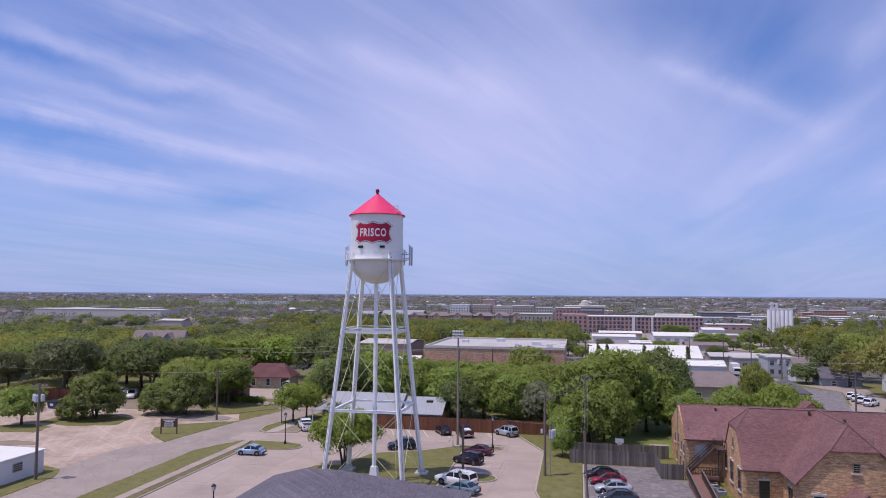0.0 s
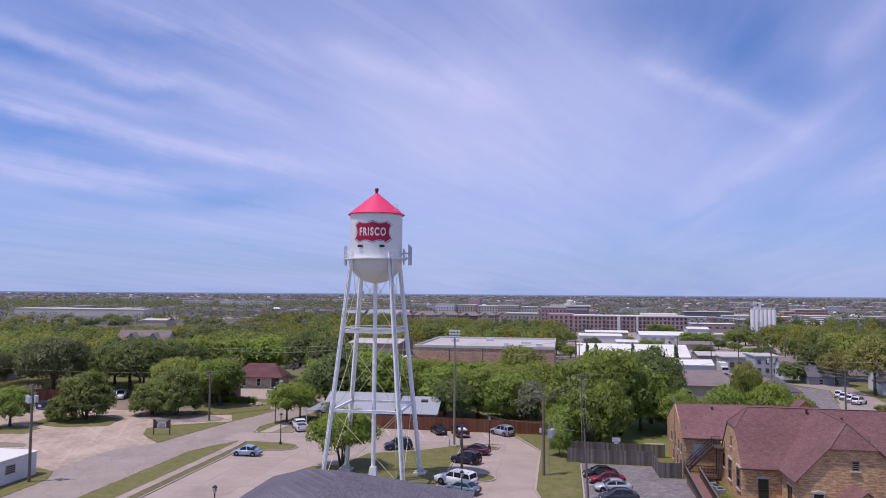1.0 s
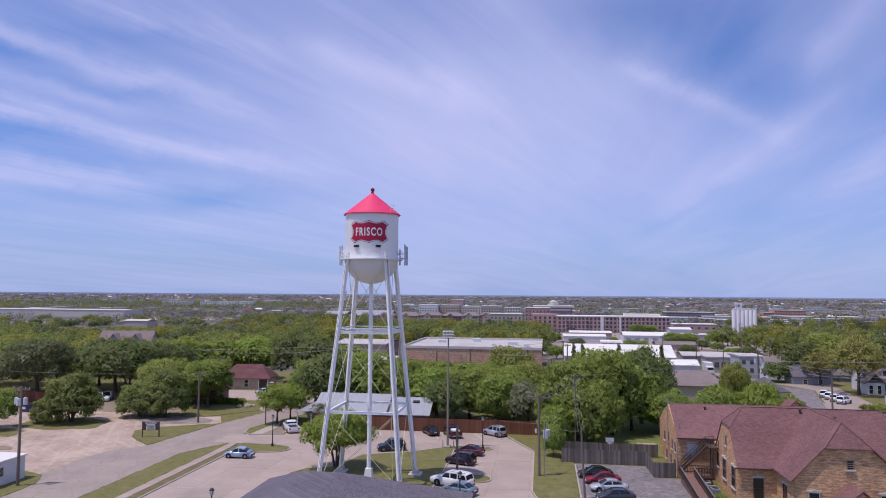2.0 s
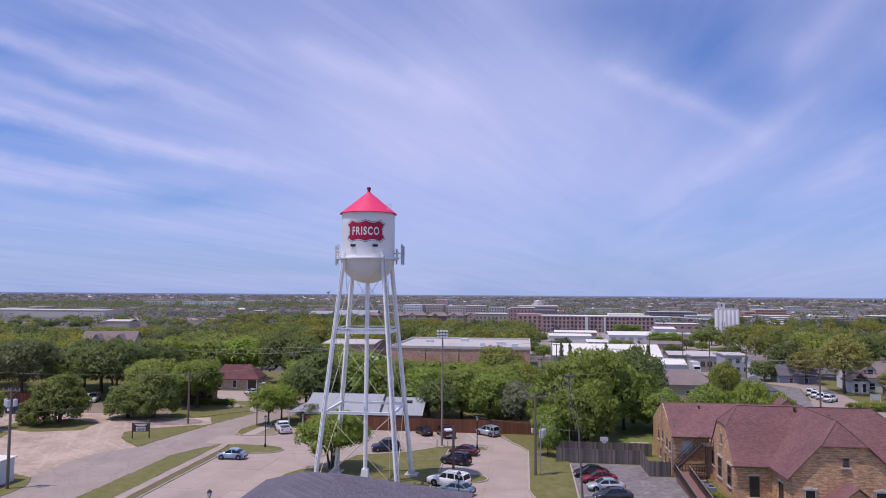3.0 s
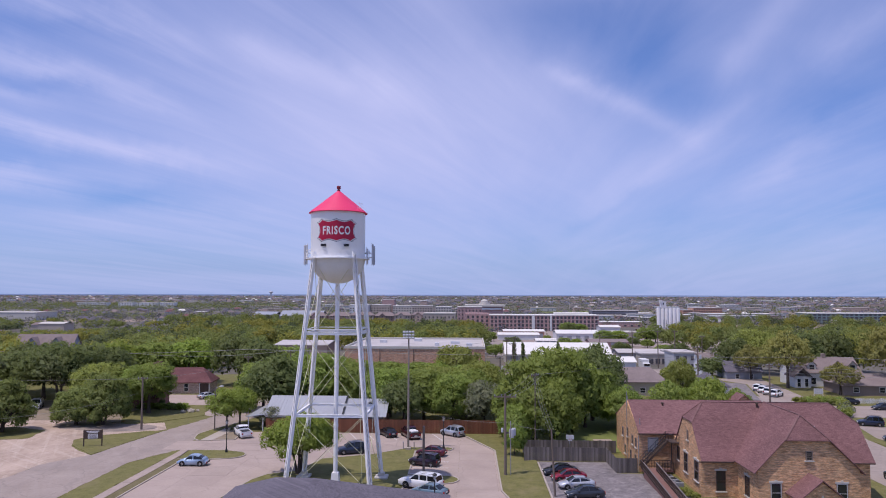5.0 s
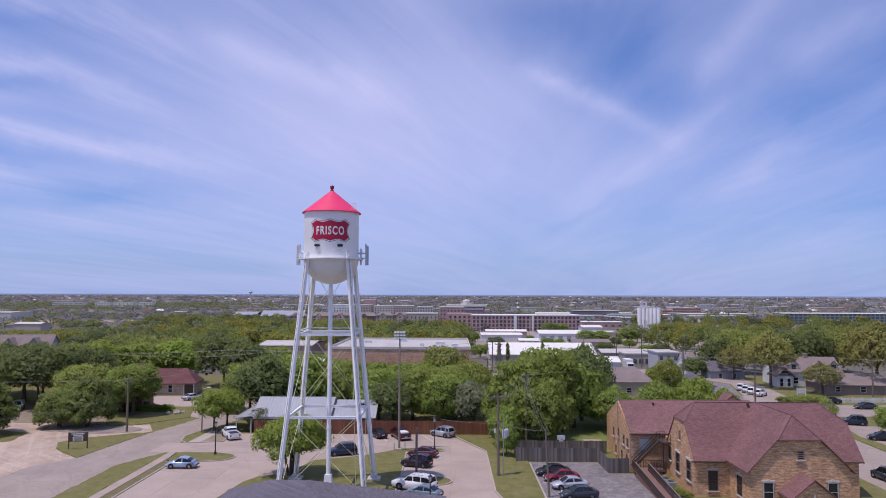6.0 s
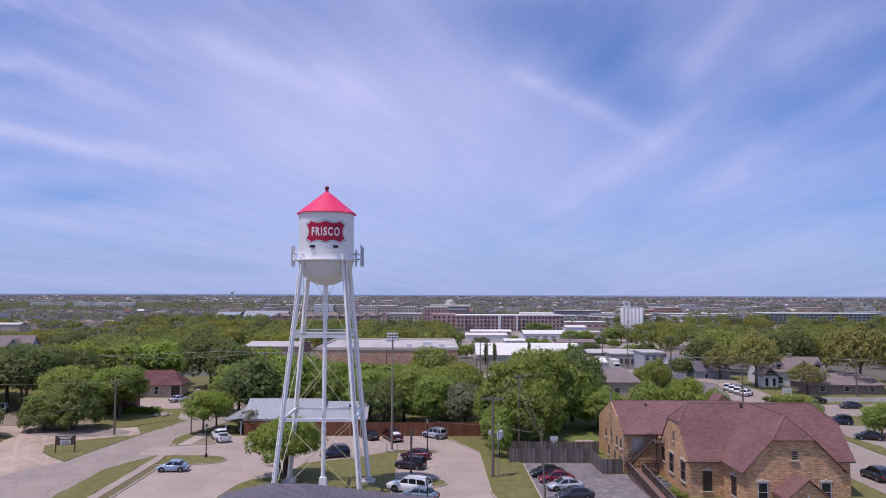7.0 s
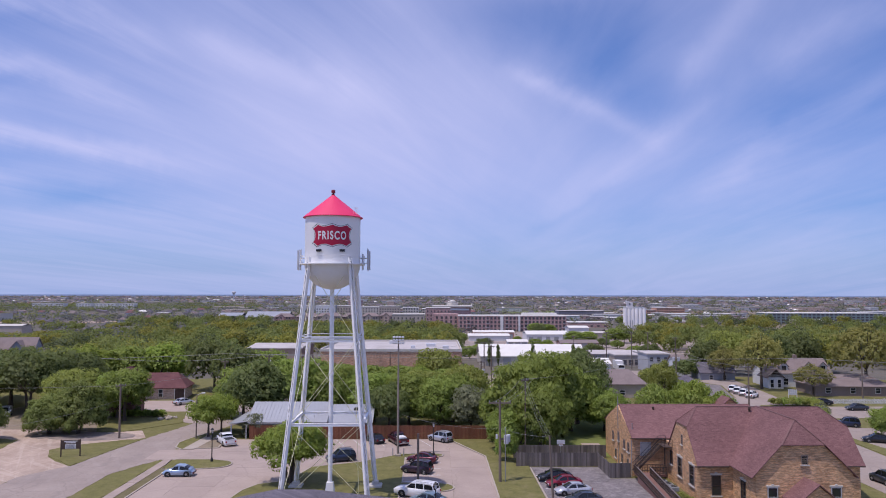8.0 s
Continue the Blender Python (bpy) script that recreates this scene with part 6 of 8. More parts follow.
tree_kind("bright_b", 32, 5.2, 10.0, 1.8, "leaf_bright", 13100, 0.153, 75, 0.27, label="fresh green spring tree with a loose crown")
tree_kind("multi", 41, 4.9, 7.5, 2.6, "leaf_bright", 17000, 0.115, 60, 0.26, stems=4, label="small multi-stemmed tree with fresh green leaves")
tree_kind("spread", 42, 6.2, 9.5, 0.1, "leaf_mid", 15000, 0.14, 170, 0.17, stems=4, skirt=True, label="wide low tree with several stems and feathery green leaves")
tree_kind("olive_a", 51, 6.0, 12.0, 2.8, "leaf_olive", 13800, 0.145, 81, 0.25, label="tall tree in thin olive spring leaf")
tree_kind("olive_b", 52, 6.5, 11.0, 2.4, "leaf_olive", 14400, 0.145, 81, 0.27, label="rounded tree in yellowish spring leaf")
tree_kind("olive_d", 54, 9.6, 17.6, 4.6, "leaf_thin", 15000, 0.17, 150, 0.15, label="large old tree in thin brownish spring leaf")
tree_kind("pale", 61, 4.4, 8.5, 1.6, "leaf_pale", 6000, 0.17, 26, 0.36, label="pale grey-green flowering tree")
tree_kind("grey", 63, 7.0, 13.5, 3.4, "leaf_grey", 9000, 0.16, 96, 0.21, label="half-leafed grey tree with a thin crown")
tree_kind("conifer", 81, 0.8, 7.5, 0.2, "leaf_dark", 2600, 0.13, 34, 0.6, label="slim dark columnar cypress")


def tree(kind, x, y, r=None, h=None, z=None, turn=None):
    trunk, crown, light, r0, h0, label = TREES[kind]
    sr, sh = (r / r0 if r else 1.0), (h / h0 if h else (r / r0 if r else 1.0))
    root = thing("tree", label, "tree", (x, y, (ground_z(x, y) if z is None else z)), (x * 37 + y * 61) % 360 if turn is None else turn, "trees")
    root.scale = (sr, sr, sh)
    share("trunk", trunk, root)
    share("crown", crown if y < 172 else light, root)
    return root


# the gravel yard and the maroon-roofed house
tree("broad_b", -99.0, 118.2, 3.9, 7.2)
tree("grey", -131.5, 151.0, 5.6, 10.6)
tree("spread", -90.2, 126.6, 5.5, 9.4)
tree("spread", -94.6, 125.6, 3.0, 4.6)
tree("grey", -113.6, 147.2, 7.6, 14.0)
tree("oak_b", -123.5, 160.5, 8.6, 12.5)
tree("grey", -131.0, 170.0, 7.0, 12.4)
tree("oak_a", -106.5, 165.5, 9.5, 12.5)
tree("oak_a", -94.5, 168.0, 9.0, 12.0)
tree("oak_b", -117.0, 175.0, 7.0, 12.0)
tree("bright_b", -100.0, 184.0, 7.0, 12.0)
tree("spread", -76.4, 134.8, 5.3, 9.6)
tree("spread", -81.4, 134.8, 4.7, 6.9)
tree("olive_b", -85.5, 151.0, 6.0, 10.0)
tree("shade", -73.6, 147.4, 5.2, 10.2)
tree("broad_b", -76.5, 151.0, 5.2, 9.2)
tree("oak_c", -97.4, 156.5, 8.2, 12.6)
tree("oak_b", -62.5, 186.5, 6.5, 12.0)
tree("oak_a", -70.0, 193.0, 7.5, 13.0)
tree("broad_a", -56.0, 190.0, 6.5, 11.0)
tree("broad_a", -92.0, 190.0, 7.5, 12.0)
tree("bright_b", -85.0, 197.0, 7.0, 12.0)
# the lot entrance and the tower
tree("bright_a", -52.0, 131.2, 3.5, 7.2)
tree("bright_a", -51.0, 135.4, 3.2, 6.8)
tree("pale", -44.0, 131.6, 2.2, 4.0)
tree("multi", -31.6, 100.6, 4.9, 7.6)
# behind the fence
tree("oak_b", -46.8, 144.0, 6.6, 11.8)
tree("broad_b", -40.0, 150.0, 7.2, 12.4)
tree("broad_a", -51.5, 152.0, 6.0, 10.5)
tree("broad_c", -32.5, 149.5, 6.0, 10.8)
tree("broad_b", -24.5, 146.0, 5.8, 9.8)
tree("oak_b", -20.8, 136.2, 4.6, 8.4)
tree("broad_a", -17.5, 142.0, 6.0, 10.0)
tree("broad_b", -12.0, 137.8, 4.6, 9.6)
tree("broad_b", -9.0, 146.5, 6.0, 9.6)
tree("pale", -6.0, 135.4, 4.0, 8.2)
tree("olive_b", -6.8, 152.0, 5.5, 10.6)
tree("olive_b", -15.0, 154.0, 5.5, 9.4)
# the large group by the grey fence
tree("broad_a", 2.2, 126.0, 6.6, 14.0)
tree("broad_b", 7.0, 132.6, 6.4, 15.2)
tree("broad_c", 4.5, 121.2, 5.2, 10.6)
tree("broad_c", 12.4, 136.6, 5.8, 11.6)
tree("broad_c", 18.6, 137.0, 4.4, 7.6)
tree("shade", 17.8, 131.0, 3.2, 7.6)
tree("oak_b", 15.0, 144.0, 7.2, 13.8)
tree("broad_a", -1.2, 120.4, 3.2, 6.8)
tree("broad_c", -1.8, 113.4, 1.8, 4.8)
tree("broad_a", -0.4, 131.0, 4.6, 9.6)
for k in range(30):
    x, y = -46 + 41 * ((k * 0.618) % 1), 158 + 62 * ((k * 0.377 + 0.1) % 1)
    if x < -16 or y < 166:
        top = 23.6 - 0.0887 * y - ground_z(x, y) - 0.9 * ((k * 0.73) % 1)
        tree(("broad_c", "bright_b", "broad_a", "olive_b", "broad_b")[k % 5], x, y, 4.4 + (k % 3), max(top, 4.4))
tree("olive_b", -12.0, 192.0, 5.8, 11.0)
# behind the brick house
for x, y, r, h, kd in ((31.2, 126.0, 3.8, 10.2, "bright_b"), (36.4, 127.0, 2.8, 8.4, "broad_c"), (25.4, 128.0, 4.2, 9.4, "broad_c"), (34.0, 150, 3.2, 11.4, "olive_a"), (37.5, 146, 4.0, 8.0, "broad_c"), (16, 172, 6.0, 9.0, "oak_b"),
                       (17, 160, 6.5, 10.5, "broad_b"), (10, 170, 6.0, 9.5, "broad_a"), (21, 172, 4.6, 8.2, "broad_c"), (43.5, 190, 3.6, 6.4, "olive_b"), (40, 139, 3.4, 6.0, "broad_c")):
    tree(kd, x, y, r, h)
# the wide street
tree("olive_d", 74.4, 195.5, 7.2, 15.0)
tree("olive_d", 98.0, 188.0, 8.6, 17.8)
tree("olive_d", 112.0, 182.0, 9.0, 16.0)
tree("broad_a", 78.0, 118.0, 5.6, 8.5)
tree("broad_c", 83.5, 127.0, 5.0, 7.8)
tree("oak_b", 63.0, 220.0, 4.4, 6.4)
tree("olive_d", 72.0, 214.0, 5.0, 10.5)
tree("oak_b", 71.5, 226.0, 6.0, 11.4)
tree("olive_d", 81.5, 183.0, 4.8, 7.8)
tree("oak_b", 91.0, 226.0, 7.5, 13.0)
tree("oak_a", 103.0, 232.0, 8.0, 13.5)
tree("olive_b", 84.0, 240.0, 7.5, 14.5)
tree("olive_b", 116.0, 240.0, 8.0, 14.0)
tree("oak_a", 67.0, 236.0, 4.0, 6.4)
tree("olive_d", 120.0, 205.0, 8.0, 14.0)
for x, y, r, h, kd in ((70, 430, 6, 8.0, "broad_a"), (79, 434, 6, 7.4, "bright_b"), (97, 440, 7, 9.4, "broad_b"), (104, 446, 6, 8.5, "oak_b"), (57.3, 320, 4.6, 5.8, "oak_b"), (50, 352, 6, 4.2, "broad_c"), (42, 356, 5, 4.0, "broad_c"), (30, 350, 5, 3.6, "broad_a"), (20, 352, 5, 3.4, "olive_b"),
                       (62, 520, 6, 9.5, "oak_b"), (72, 600, 8, 9, "broad_a"), (81, 600, 7, 8, "broad_b"), (66.5, 129.5, 3.4, 5.6, "broad_c")):
    tree(kd, x, y, r, h)
for x, y, r, h, kd in ((2, 306, 4, 5.5, "broad_a"), (-4, 318, 5, 6.5, "oak_b"), (8, 340, 4, 4.6, "broad_b"), (14, 392, 5, 5.0, "oak_b"), (43, 402, 4, 4.4, "broad_c"), (49, 398, 3.4, 4.0, "bright_b"), (78, 392, 4.5, 5.2, "oak_b"), (84, 384, 4, 4.6, "broad_a"),
                       (3, 448, 5, 6.0, "broad_b"), (-3, 470, 6, 8.0, "broad_a"), (-10, 452, 6, 8.4, "bright_b"), (39, 454, 3, 3.6, "broad_c"), (76, 300, 5, 6.5, "oak_b"), (73, 312, 4.4, 5.6, "broad_a")):
    tree(kd, x, y, r, h)
for x, y in ((7.4, 268.5), (10.6, 267.5), (23.5, 270), (38.5, 269.0)):
    tree("conifer", x, y, 0.7, 9.0, z=ground_z(x, y) - 0.5)


def shrub(x, y, r, h, leaf, label, n=420, seed=1):
    rng = np.random.default_rng(seed + int(abs(x) * 10))
    cs, rs = crown_blobs(rng, r, 0.0, h, 12, 0.4)
    root = tagged(new("shrub", card_mesh("shrub", cards(rng, cs, rs, n, 0.16), leaf)), label, "shrub", "shrubs")
    root.matrix_basis = pose(x, y, ground_z(x, y) + 0.03)
    return root


for x, y in ((17.7, 93.6), (17.9, 92.4), (18.3, 91.2)):
    shrub(x, y, 0.55, 0.75, "leaf_olive", "clipped yellow-green shrub beside the brick wall")
for k in range(9):
    shrub(-77.5 + k * 1.15, 152.2 + 0.15 * (k % 3), 1.0, 1.3, "leaf_bright" if k % 3 else "leaf", "clipped garden shrub in front of the cottage")
for k in range(7):
    shrub(-79 + k * 0.7, 156.2 + 0.2 * (k % 2), 0.9, 1.6, "leaf_dark", "dark clipped hedge shrub by the driveway")
for k in range(6):
    shrub(64.5 + k * 1.7, 167.0 + 0.3 * (k % 2), 1.4, 1.7, "leaf" if k % 2 else "leaf_olive", "green roadside hedge shrub")
for k in range(8):
    pale = k in (3, 5, 6)
    shrub(72.6 - 0.85 * k, 164.6 - 2.0 * k, 1.4, 1.7, "leaf_pale" if pale else "leaf_olive", "pale flowering roadside shrub" if pale else "green roadside hedge shrub")
for k in range(6):
    shrub(38.6 + k * 1.9, 108 + 2.2 * k, 1.7, 2.8, "leaf_bright" if k % 2 else "leaf", "overgrown shrub behind the brick house", 700)
for k in range(3):
    shrub(-45.5 + 0.7 * k, 131.3, 0.9, 1.6, "leaf_pale", "pale grey shrub at the fence end")


# ---- woods and far town ----
def wood(name, label, leaf, spots, n, size, seed):
    """Many trees as one mass of leaf clumps; spots are x, y, radius and height."""
    rng = np.random.default_rng(seed)
    out = []
    for x, y, r, h in spots:
        cs, rs = crown_blobs(rng, r, h * 0.15, h, 18, 0.34)
        v, lean = cards(rng, cs, rs, n, size, fill=12)
        out.append((v + np.array((x, y, ground_z(x, y))), lean))
    ob = new(name, card_mesh(name, (np.concatenate([v for v, _ in out]), np.concatenate([q for _, q in out])), leaf))
    return tagged(ob, label, "woods", kind="stuff")


KEEP_CLEAR = [(2, 84, 240, 600), (84, 112, 400, 600), (-56, 2, 226, 288), (-2, 50, 196, 300), (-92, -58, 166, 190), (-80, -52, 234, 262), (44, 62, 150, 240), (60, 92, 165, 210), (-225, -165, 268, 335), (-48, -4, 158, 226), (-90, -50, 200, 262), (48, 80, 246, 300), (-8, 8, 160, 300), (22, 48, 132, 200),
              (60, 140, 150, 172), (66, 118, 172, 214), (-390, -320, 470, 580)]


def free(x, y, margin=3.0):
    return not any(a - margin < x < b + margin and c - margin < y < d + margin for a, b, c, d in KEEP_CLEAR)


def scatter_wood():
    rng = np.random.default_rng(5)
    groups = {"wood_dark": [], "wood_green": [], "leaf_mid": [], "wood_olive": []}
    kinds = list(groups)
    for x0, x1, y0, y1, count in ((-330, -52, 192, 300, 230), (-400, -10, 300, 430, 260), (-200, -128, 120, 192, 40), (74, 320, 236, 420, 190), (110, 220, 170, 236, 26), (-48, 4, 288, 420, 60),
                                  (100, 260, 420, 520, 50), (-460, -60, 430, 540, 130), (-4, 22, 176, 240, 8), (-180, 6, 540, 606, 60), (-560, -180, 540, 760, 110), (180, 520, 480, 800, 110)):
        for _ in range(count):
            x, y = x0 + (x1 - x0) * rng.random(), y0 + (y1 - y0) * rng.random()
            open_plain = x < -0.44 * y and y > 330
            if free(x, y) and -0.98 * y - 16 < x < 0.68 * y + 16 and not (open_plain and rng.random() < 0.3):
                r = 4.2 + 3.6 * rng.random()
                drift = 0.55 + 0.8 * noise.noise((x * 0.016, y * 0.012, 4.0)) + rng.normal() * 0.17
                low = 225 < y < 318 and -0.72 * y < x < -0.54 * y
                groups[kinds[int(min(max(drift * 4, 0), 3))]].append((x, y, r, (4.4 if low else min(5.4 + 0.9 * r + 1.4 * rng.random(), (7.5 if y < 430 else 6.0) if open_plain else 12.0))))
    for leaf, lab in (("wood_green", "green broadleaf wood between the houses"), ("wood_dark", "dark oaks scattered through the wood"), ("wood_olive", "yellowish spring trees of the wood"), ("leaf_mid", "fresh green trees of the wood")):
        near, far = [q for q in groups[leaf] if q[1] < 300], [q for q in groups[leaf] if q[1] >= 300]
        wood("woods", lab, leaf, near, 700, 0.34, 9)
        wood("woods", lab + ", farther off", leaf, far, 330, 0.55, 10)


scatter_wood()


# ---- poles, lamps, wires, fences ----
def utility_pole(name, label, x, y, h, arm=2.7, arm_turn=0.0, transformers=(), lean=0.0, thick=1.0):
    root = thing(name, label, "utility pole", (x, y, ground_z(x, y)), 0, "utility poles")
    dx = lean * h
    part("pole", Geo().tube((0, 0, -0.1), (dx, 0, h), 0.20 * thick, 0.14 * thick, n=10), "pole_wood", root)
    if arm:
        c, s = math.cos(radians(arm_turn)), math.sin(radians(arm_turn))
        g = Geo().beam((dx - c * arm / 2, -s * arm / 2, h - 0.35), (dx + c * arm / 2, s * arm / 2, h - 0.35), 0.13, 0.18)
        for k in (-0.8, 0.8):
            g.beam((dx, 0, h - 1.1), (dx + k * c, k * s, h - 0.4), 0.04, 0.05)
        a = part("crossarm", g, "pole_wood", root)
        for k in (-0.46, -0.16, 0.22, 0.46):
            ins = part("insulator", Geo().lathe([(0.0, 0.26), (0.04, 0.25), (0.065, 0.16), (0.04, 0.12), (0.065, 0.06), (0.03, 0.0)], 8, (dx + c * arm * k, s * arm * k)), "grey_steel", a)
            ins.matrix_basis = pose(0, 0, h - 0.28)
    for px, py, z, s in transformers:
        t = part("transformer", Geo().lathe([(0.0, z - 0.55 * s), (0.30 * s, z - 0.55 * s), (0.32 * s, z - 0.5 * s), (0.32 * s, z + 0.45 * s), (0.28 * s, z + 0.55 * s), (0.0, z + 0.6 * s)], 14, (dx * 0.8 + px, py)), "antenna", root, "grey can-shaped transformer")
        part("bushing", Geo().tube((dx * 0.8 + px, py, z + 0.6 * s), (dx * 0.8 + px, py, z + 0.92 * s), 0.03, 0.05, n=6), "pole_wood", t)
        part("bracket", Geo().beam((dx * 0.8, 0, z), (dx * 0.8 + px, py, z), 0.06, 0.1), "pole_wood", t)
    return root


utility_pole("utility_pole", "brown timber utility pole with a crossarm and transformers", -3.8, 101.3, 10.8, 3.0, 0, ((0.85, 0.1, 5.6, 1.0), (1.15, 0.55, 5.7, 0.9), (-0.4, 0.1, 6.0, 0.5)))
utility_pole("utility_pole", "dark timber pole with a bank of white transformers", -68.2, 85.6, 12.3, 2.4, 0, ((0.62, -0.05, 10.5, 0.78), (-0.6, -0.05, 10.5, 0.78), (0.12, -0.62, 10.45, 0.78)))
utility_pole("utility_pole", "grey timber pole at the street corner", -67.2, 130.6, 9.3, 1.6, 20)
utility_pole("utility_pole", "leaning thin timber pole beside the parked cars", 1.7, 91.6, 8.0, 0, 0, (), -0.05, 0.75)
utility_pole("utility_pole", "timber pole behind the brick house by the street", 52.6, 153.5, 10.2, 2.2, 30)
utility_pole("utility_pole", "timber pole with a transformer by the gravel lane", 45.8, 178.0, 12.0, 2.2, 0, ((0.6, 0, 9.4, 0.9), (-0.6, 0, 9.4, 0.9)))
utility_pole("utility_pole", "timber pole among the large trees", 1.7, 118.0, 11.8, 1.6, 40, thick=0.6)
utility_pole("utility_pole", "timber pole beside the alley", -1.4, 178.0, 9.0, 1.8, 0, ((0.6, 0, 6.5, 0.9),))
for x, y, h in ((3.2, 205, 11), (2.6, 226, 11), (6.6, 250, 10.5), (49, 262, 13), (57, 258, 13), (64, 262, 13), (67.5, 243, 12), (40, 276, 11), (-52, 176, 10.5), (91, 178, 9), (128, 172, 9), (-63, 178, 9), (-96, 182, 9.5)):
    utility_pole("utility_pole", "distant timber utility pole", x, y, h, 2.0, 0)


def service_drop():
    """The metal conduit beside the near utility pole."""
    root = thing("conduit_post", "thin grey conduit post beside the utility pole", "post", (-3.1, 101.1, 0.12))
    part("post", Geo().tube((0, 0, 0), (0, 0, 7.0), 0.06, n=8), "grey_steel", root)
    part("cap", Geo().lathe([(0.075, 6.95), (0.075, 7.05), (0.03, 7.14), (0.0, 7.16)], 8), "grey_steel", root)


service_drop()


def flood_pole():
    root = thing("floodlight_pole", "tall tan steel pole with a rack of floodlights", "floodlight", (-18.2, 116.4, 0.12))
    part("mast", Geo().tube((0, 0, 0), (0, 0, 18.2), 0.19, 0.11, n=12), "tan_pole", root)
    part("base", Geo().slab(-0.45, 0.45, -0.45, 0.45, 0, 0.35, 0.08), "kerb", root)
    for z in (17.3, 17.75, 18.2):
        arm = part("crossbar", Geo().beam((-0.95, -0.1, z), (0.95, -0.1, z), 0.08, 0.08), "grey_steel", root)
        for x in (-0.69, -0.23, 0.23, 0.69):
            head = part("lamp_head", Geo().slab(-0.19, 0.19, -0.16, 0.16, -0.1, 0.12, 0.06), "antenna", arm, "square floodlight head")
            head.matrix_basis = pose(x, -0.24, z, 70, 0, 0)
    for x in (-0.8, 0.9):
        part("bollard", Geo().tube((x, 0.3, 0), (x, 0.3, 1.1), 0.07, n=8), "grey_steel", root)


flood_pole()


def lantern_post(x, y, h, label):
    root = thing("lantern_post", label, "street lamp", (x, y, 0.1), 0, "lantern posts")
    part("post", Geo().lathe([(0.0, 0), (0.2, 0), (0.2, 0.3), (0.11, 0.5), (0.085, 0.7), (0.06, h - 0.9), (0.09, h - 0.86), (0.05, h - 0.8), (0.05, h - 0.72), (0.0, h - 0.72)], 12), "black", root)
    lan = part("lantern", Geo().lathe([(0.0, h - 0.72), (0.13, h - 0.7), (0.22, h - 0.25), (0.22, h - 0.22), (0.0, h - 0.22)], 8), "clear_lamp", root, "frosted lantern glass")
    part("cap", Geo().lathe([(0.27, h - 0.24), (0.26, h - 0.18), (0.1, h - 0.02), (0.04, h), (0.0, h + 0.1)], 8), "black", lan)
    cage = Geo()
    for i in range(4):
        a = math.pi / 4 + i * math.pi / 2
        cage.beam((0.135 * math.cos(a), 0.135 * math.sin(a), h - 0.71), (0.225 * math.cos(a), 0.225 * math.sin(a), h - 0.23), 0.03, 0.03)
    part("cage", cage, "black", lan)


lantern_post(-12.4, 83.6, 4.5, "black lantern post beside the dark roof")
lantern_post(-36.3, 72.6, 4.5, "black lantern post on the lot in front of the street")
lantern_post(-45.7, 112.9, 4.9, "black lantern post on the grass island")
lantern_post(-12.7, 117.0, 5.0, "black lantern post at the tip of a kerb island")


def street_light(x, y, h, label, turn):
    root = thing("street_lamp", label, "street lamp", (x, y, 0.1), turn)
    part("post", Geo().tube((0, 0, 0), (0, 0, h), 0.11, 0.07, n=10), "pole_wood", root)
    part("arm", Geo().tube((0, 0, h - 0.1), (0.9, 0, h + 0.15), 0.04, n=6), "grey_steel", root)
    part("lamp_head", Geo().slab(0.75, 1.35, -0.14, 0.14, h + 0.08, h + 0.26, 0.05), "clear_lamp", root, "white lamp head")


street_light(-53.6, 129.6, 7.6, "brown street lamp with a short arm at the lot entrance", 10)
dark = thing("square_post", "dark brown square timber post by the lot", "post", (-14.7, 100.0, 0.0))
part("post", Geo().slab(-0.15, 0.15, -0.15, 0.15, 0, 6.7, 0.04), "pole_wood", dark)


def wire(points, sag, r=0.018, name="overhead_wire", label="black overhead cable strung between poles"):
    g = Geo()
    for a, b in zip(points, points[1:]):
        a, b = Vector(a), Vector(b)
        n = 14
        pts = [a.lerp(b, i / n) - Vector((0, 0, sag * 4 * (i / n) * (1 - i / n))) for i in range(n + 1)]
        side = (b - a).cross(Vector((0, 0, 1))).normalized()
        up = side.cross((b - a).normalized())
        k = len(g.v)
        g.v += [tuple(p + side * r * c + up * r * s) for p in pts for c, s in ((1, 0), (0, 1), (-1, 0), (0, -1))]
        g.f += [(k + i * 4 + j, k + i * 4 + (j + 1) % 4, k + i * 4 + 4 + (j + 1) % 4, k + i * 4 + 4 + j) for i in range(n) for j in range(4)]
    return solid(name, g, "wire", label, "cable", group="overhead wires")


for dx, dz in ((-0.9, 0.0), (0.2, 0.0), (1.0, 0.0)):
    wire([(-3.8 + dx, 101.3, 10.6 + dz), (1.7 + dx, 118.0, 11.5)], 0.5)
wire([(-150, 140, 9.0), (-67.2, 130.6, 9.0), (-52, 176, 10.2)], 1.0, 0.018)
wire([(-200, 190, 12.0), (-96, 182, 9.3), (-52, 176, 10.6), (2.6, 226, 10.2), (57, 258, 12.0)], 1.2, 0.035)
wire([(-52, 176, 10.6), (3.2, 205, 10.6)], 1.0, 0.03)
wire([(1.7, 118.0, 11.6), (45.8, 178.0, 11.8)], 1.0, 0.025)
wire([(-140, 178, 9.2), (-63, 178, 10.6), (78.4, 178, 9.6), (128, 172, 9)], 0.7, 0.04)
for dz in (0.0, -0.8, -1.4):
    wire([(45.8, 178.0, 11.8 + dz), (52.6, 153.5, 10.0 + dz), (128, 172, 6.8 + dz)], 0.8, 0.025)
wire([(-3.8, 101.3, 7.0), (-18.2, 129.5, 4.2)], 0.6, 0.012)
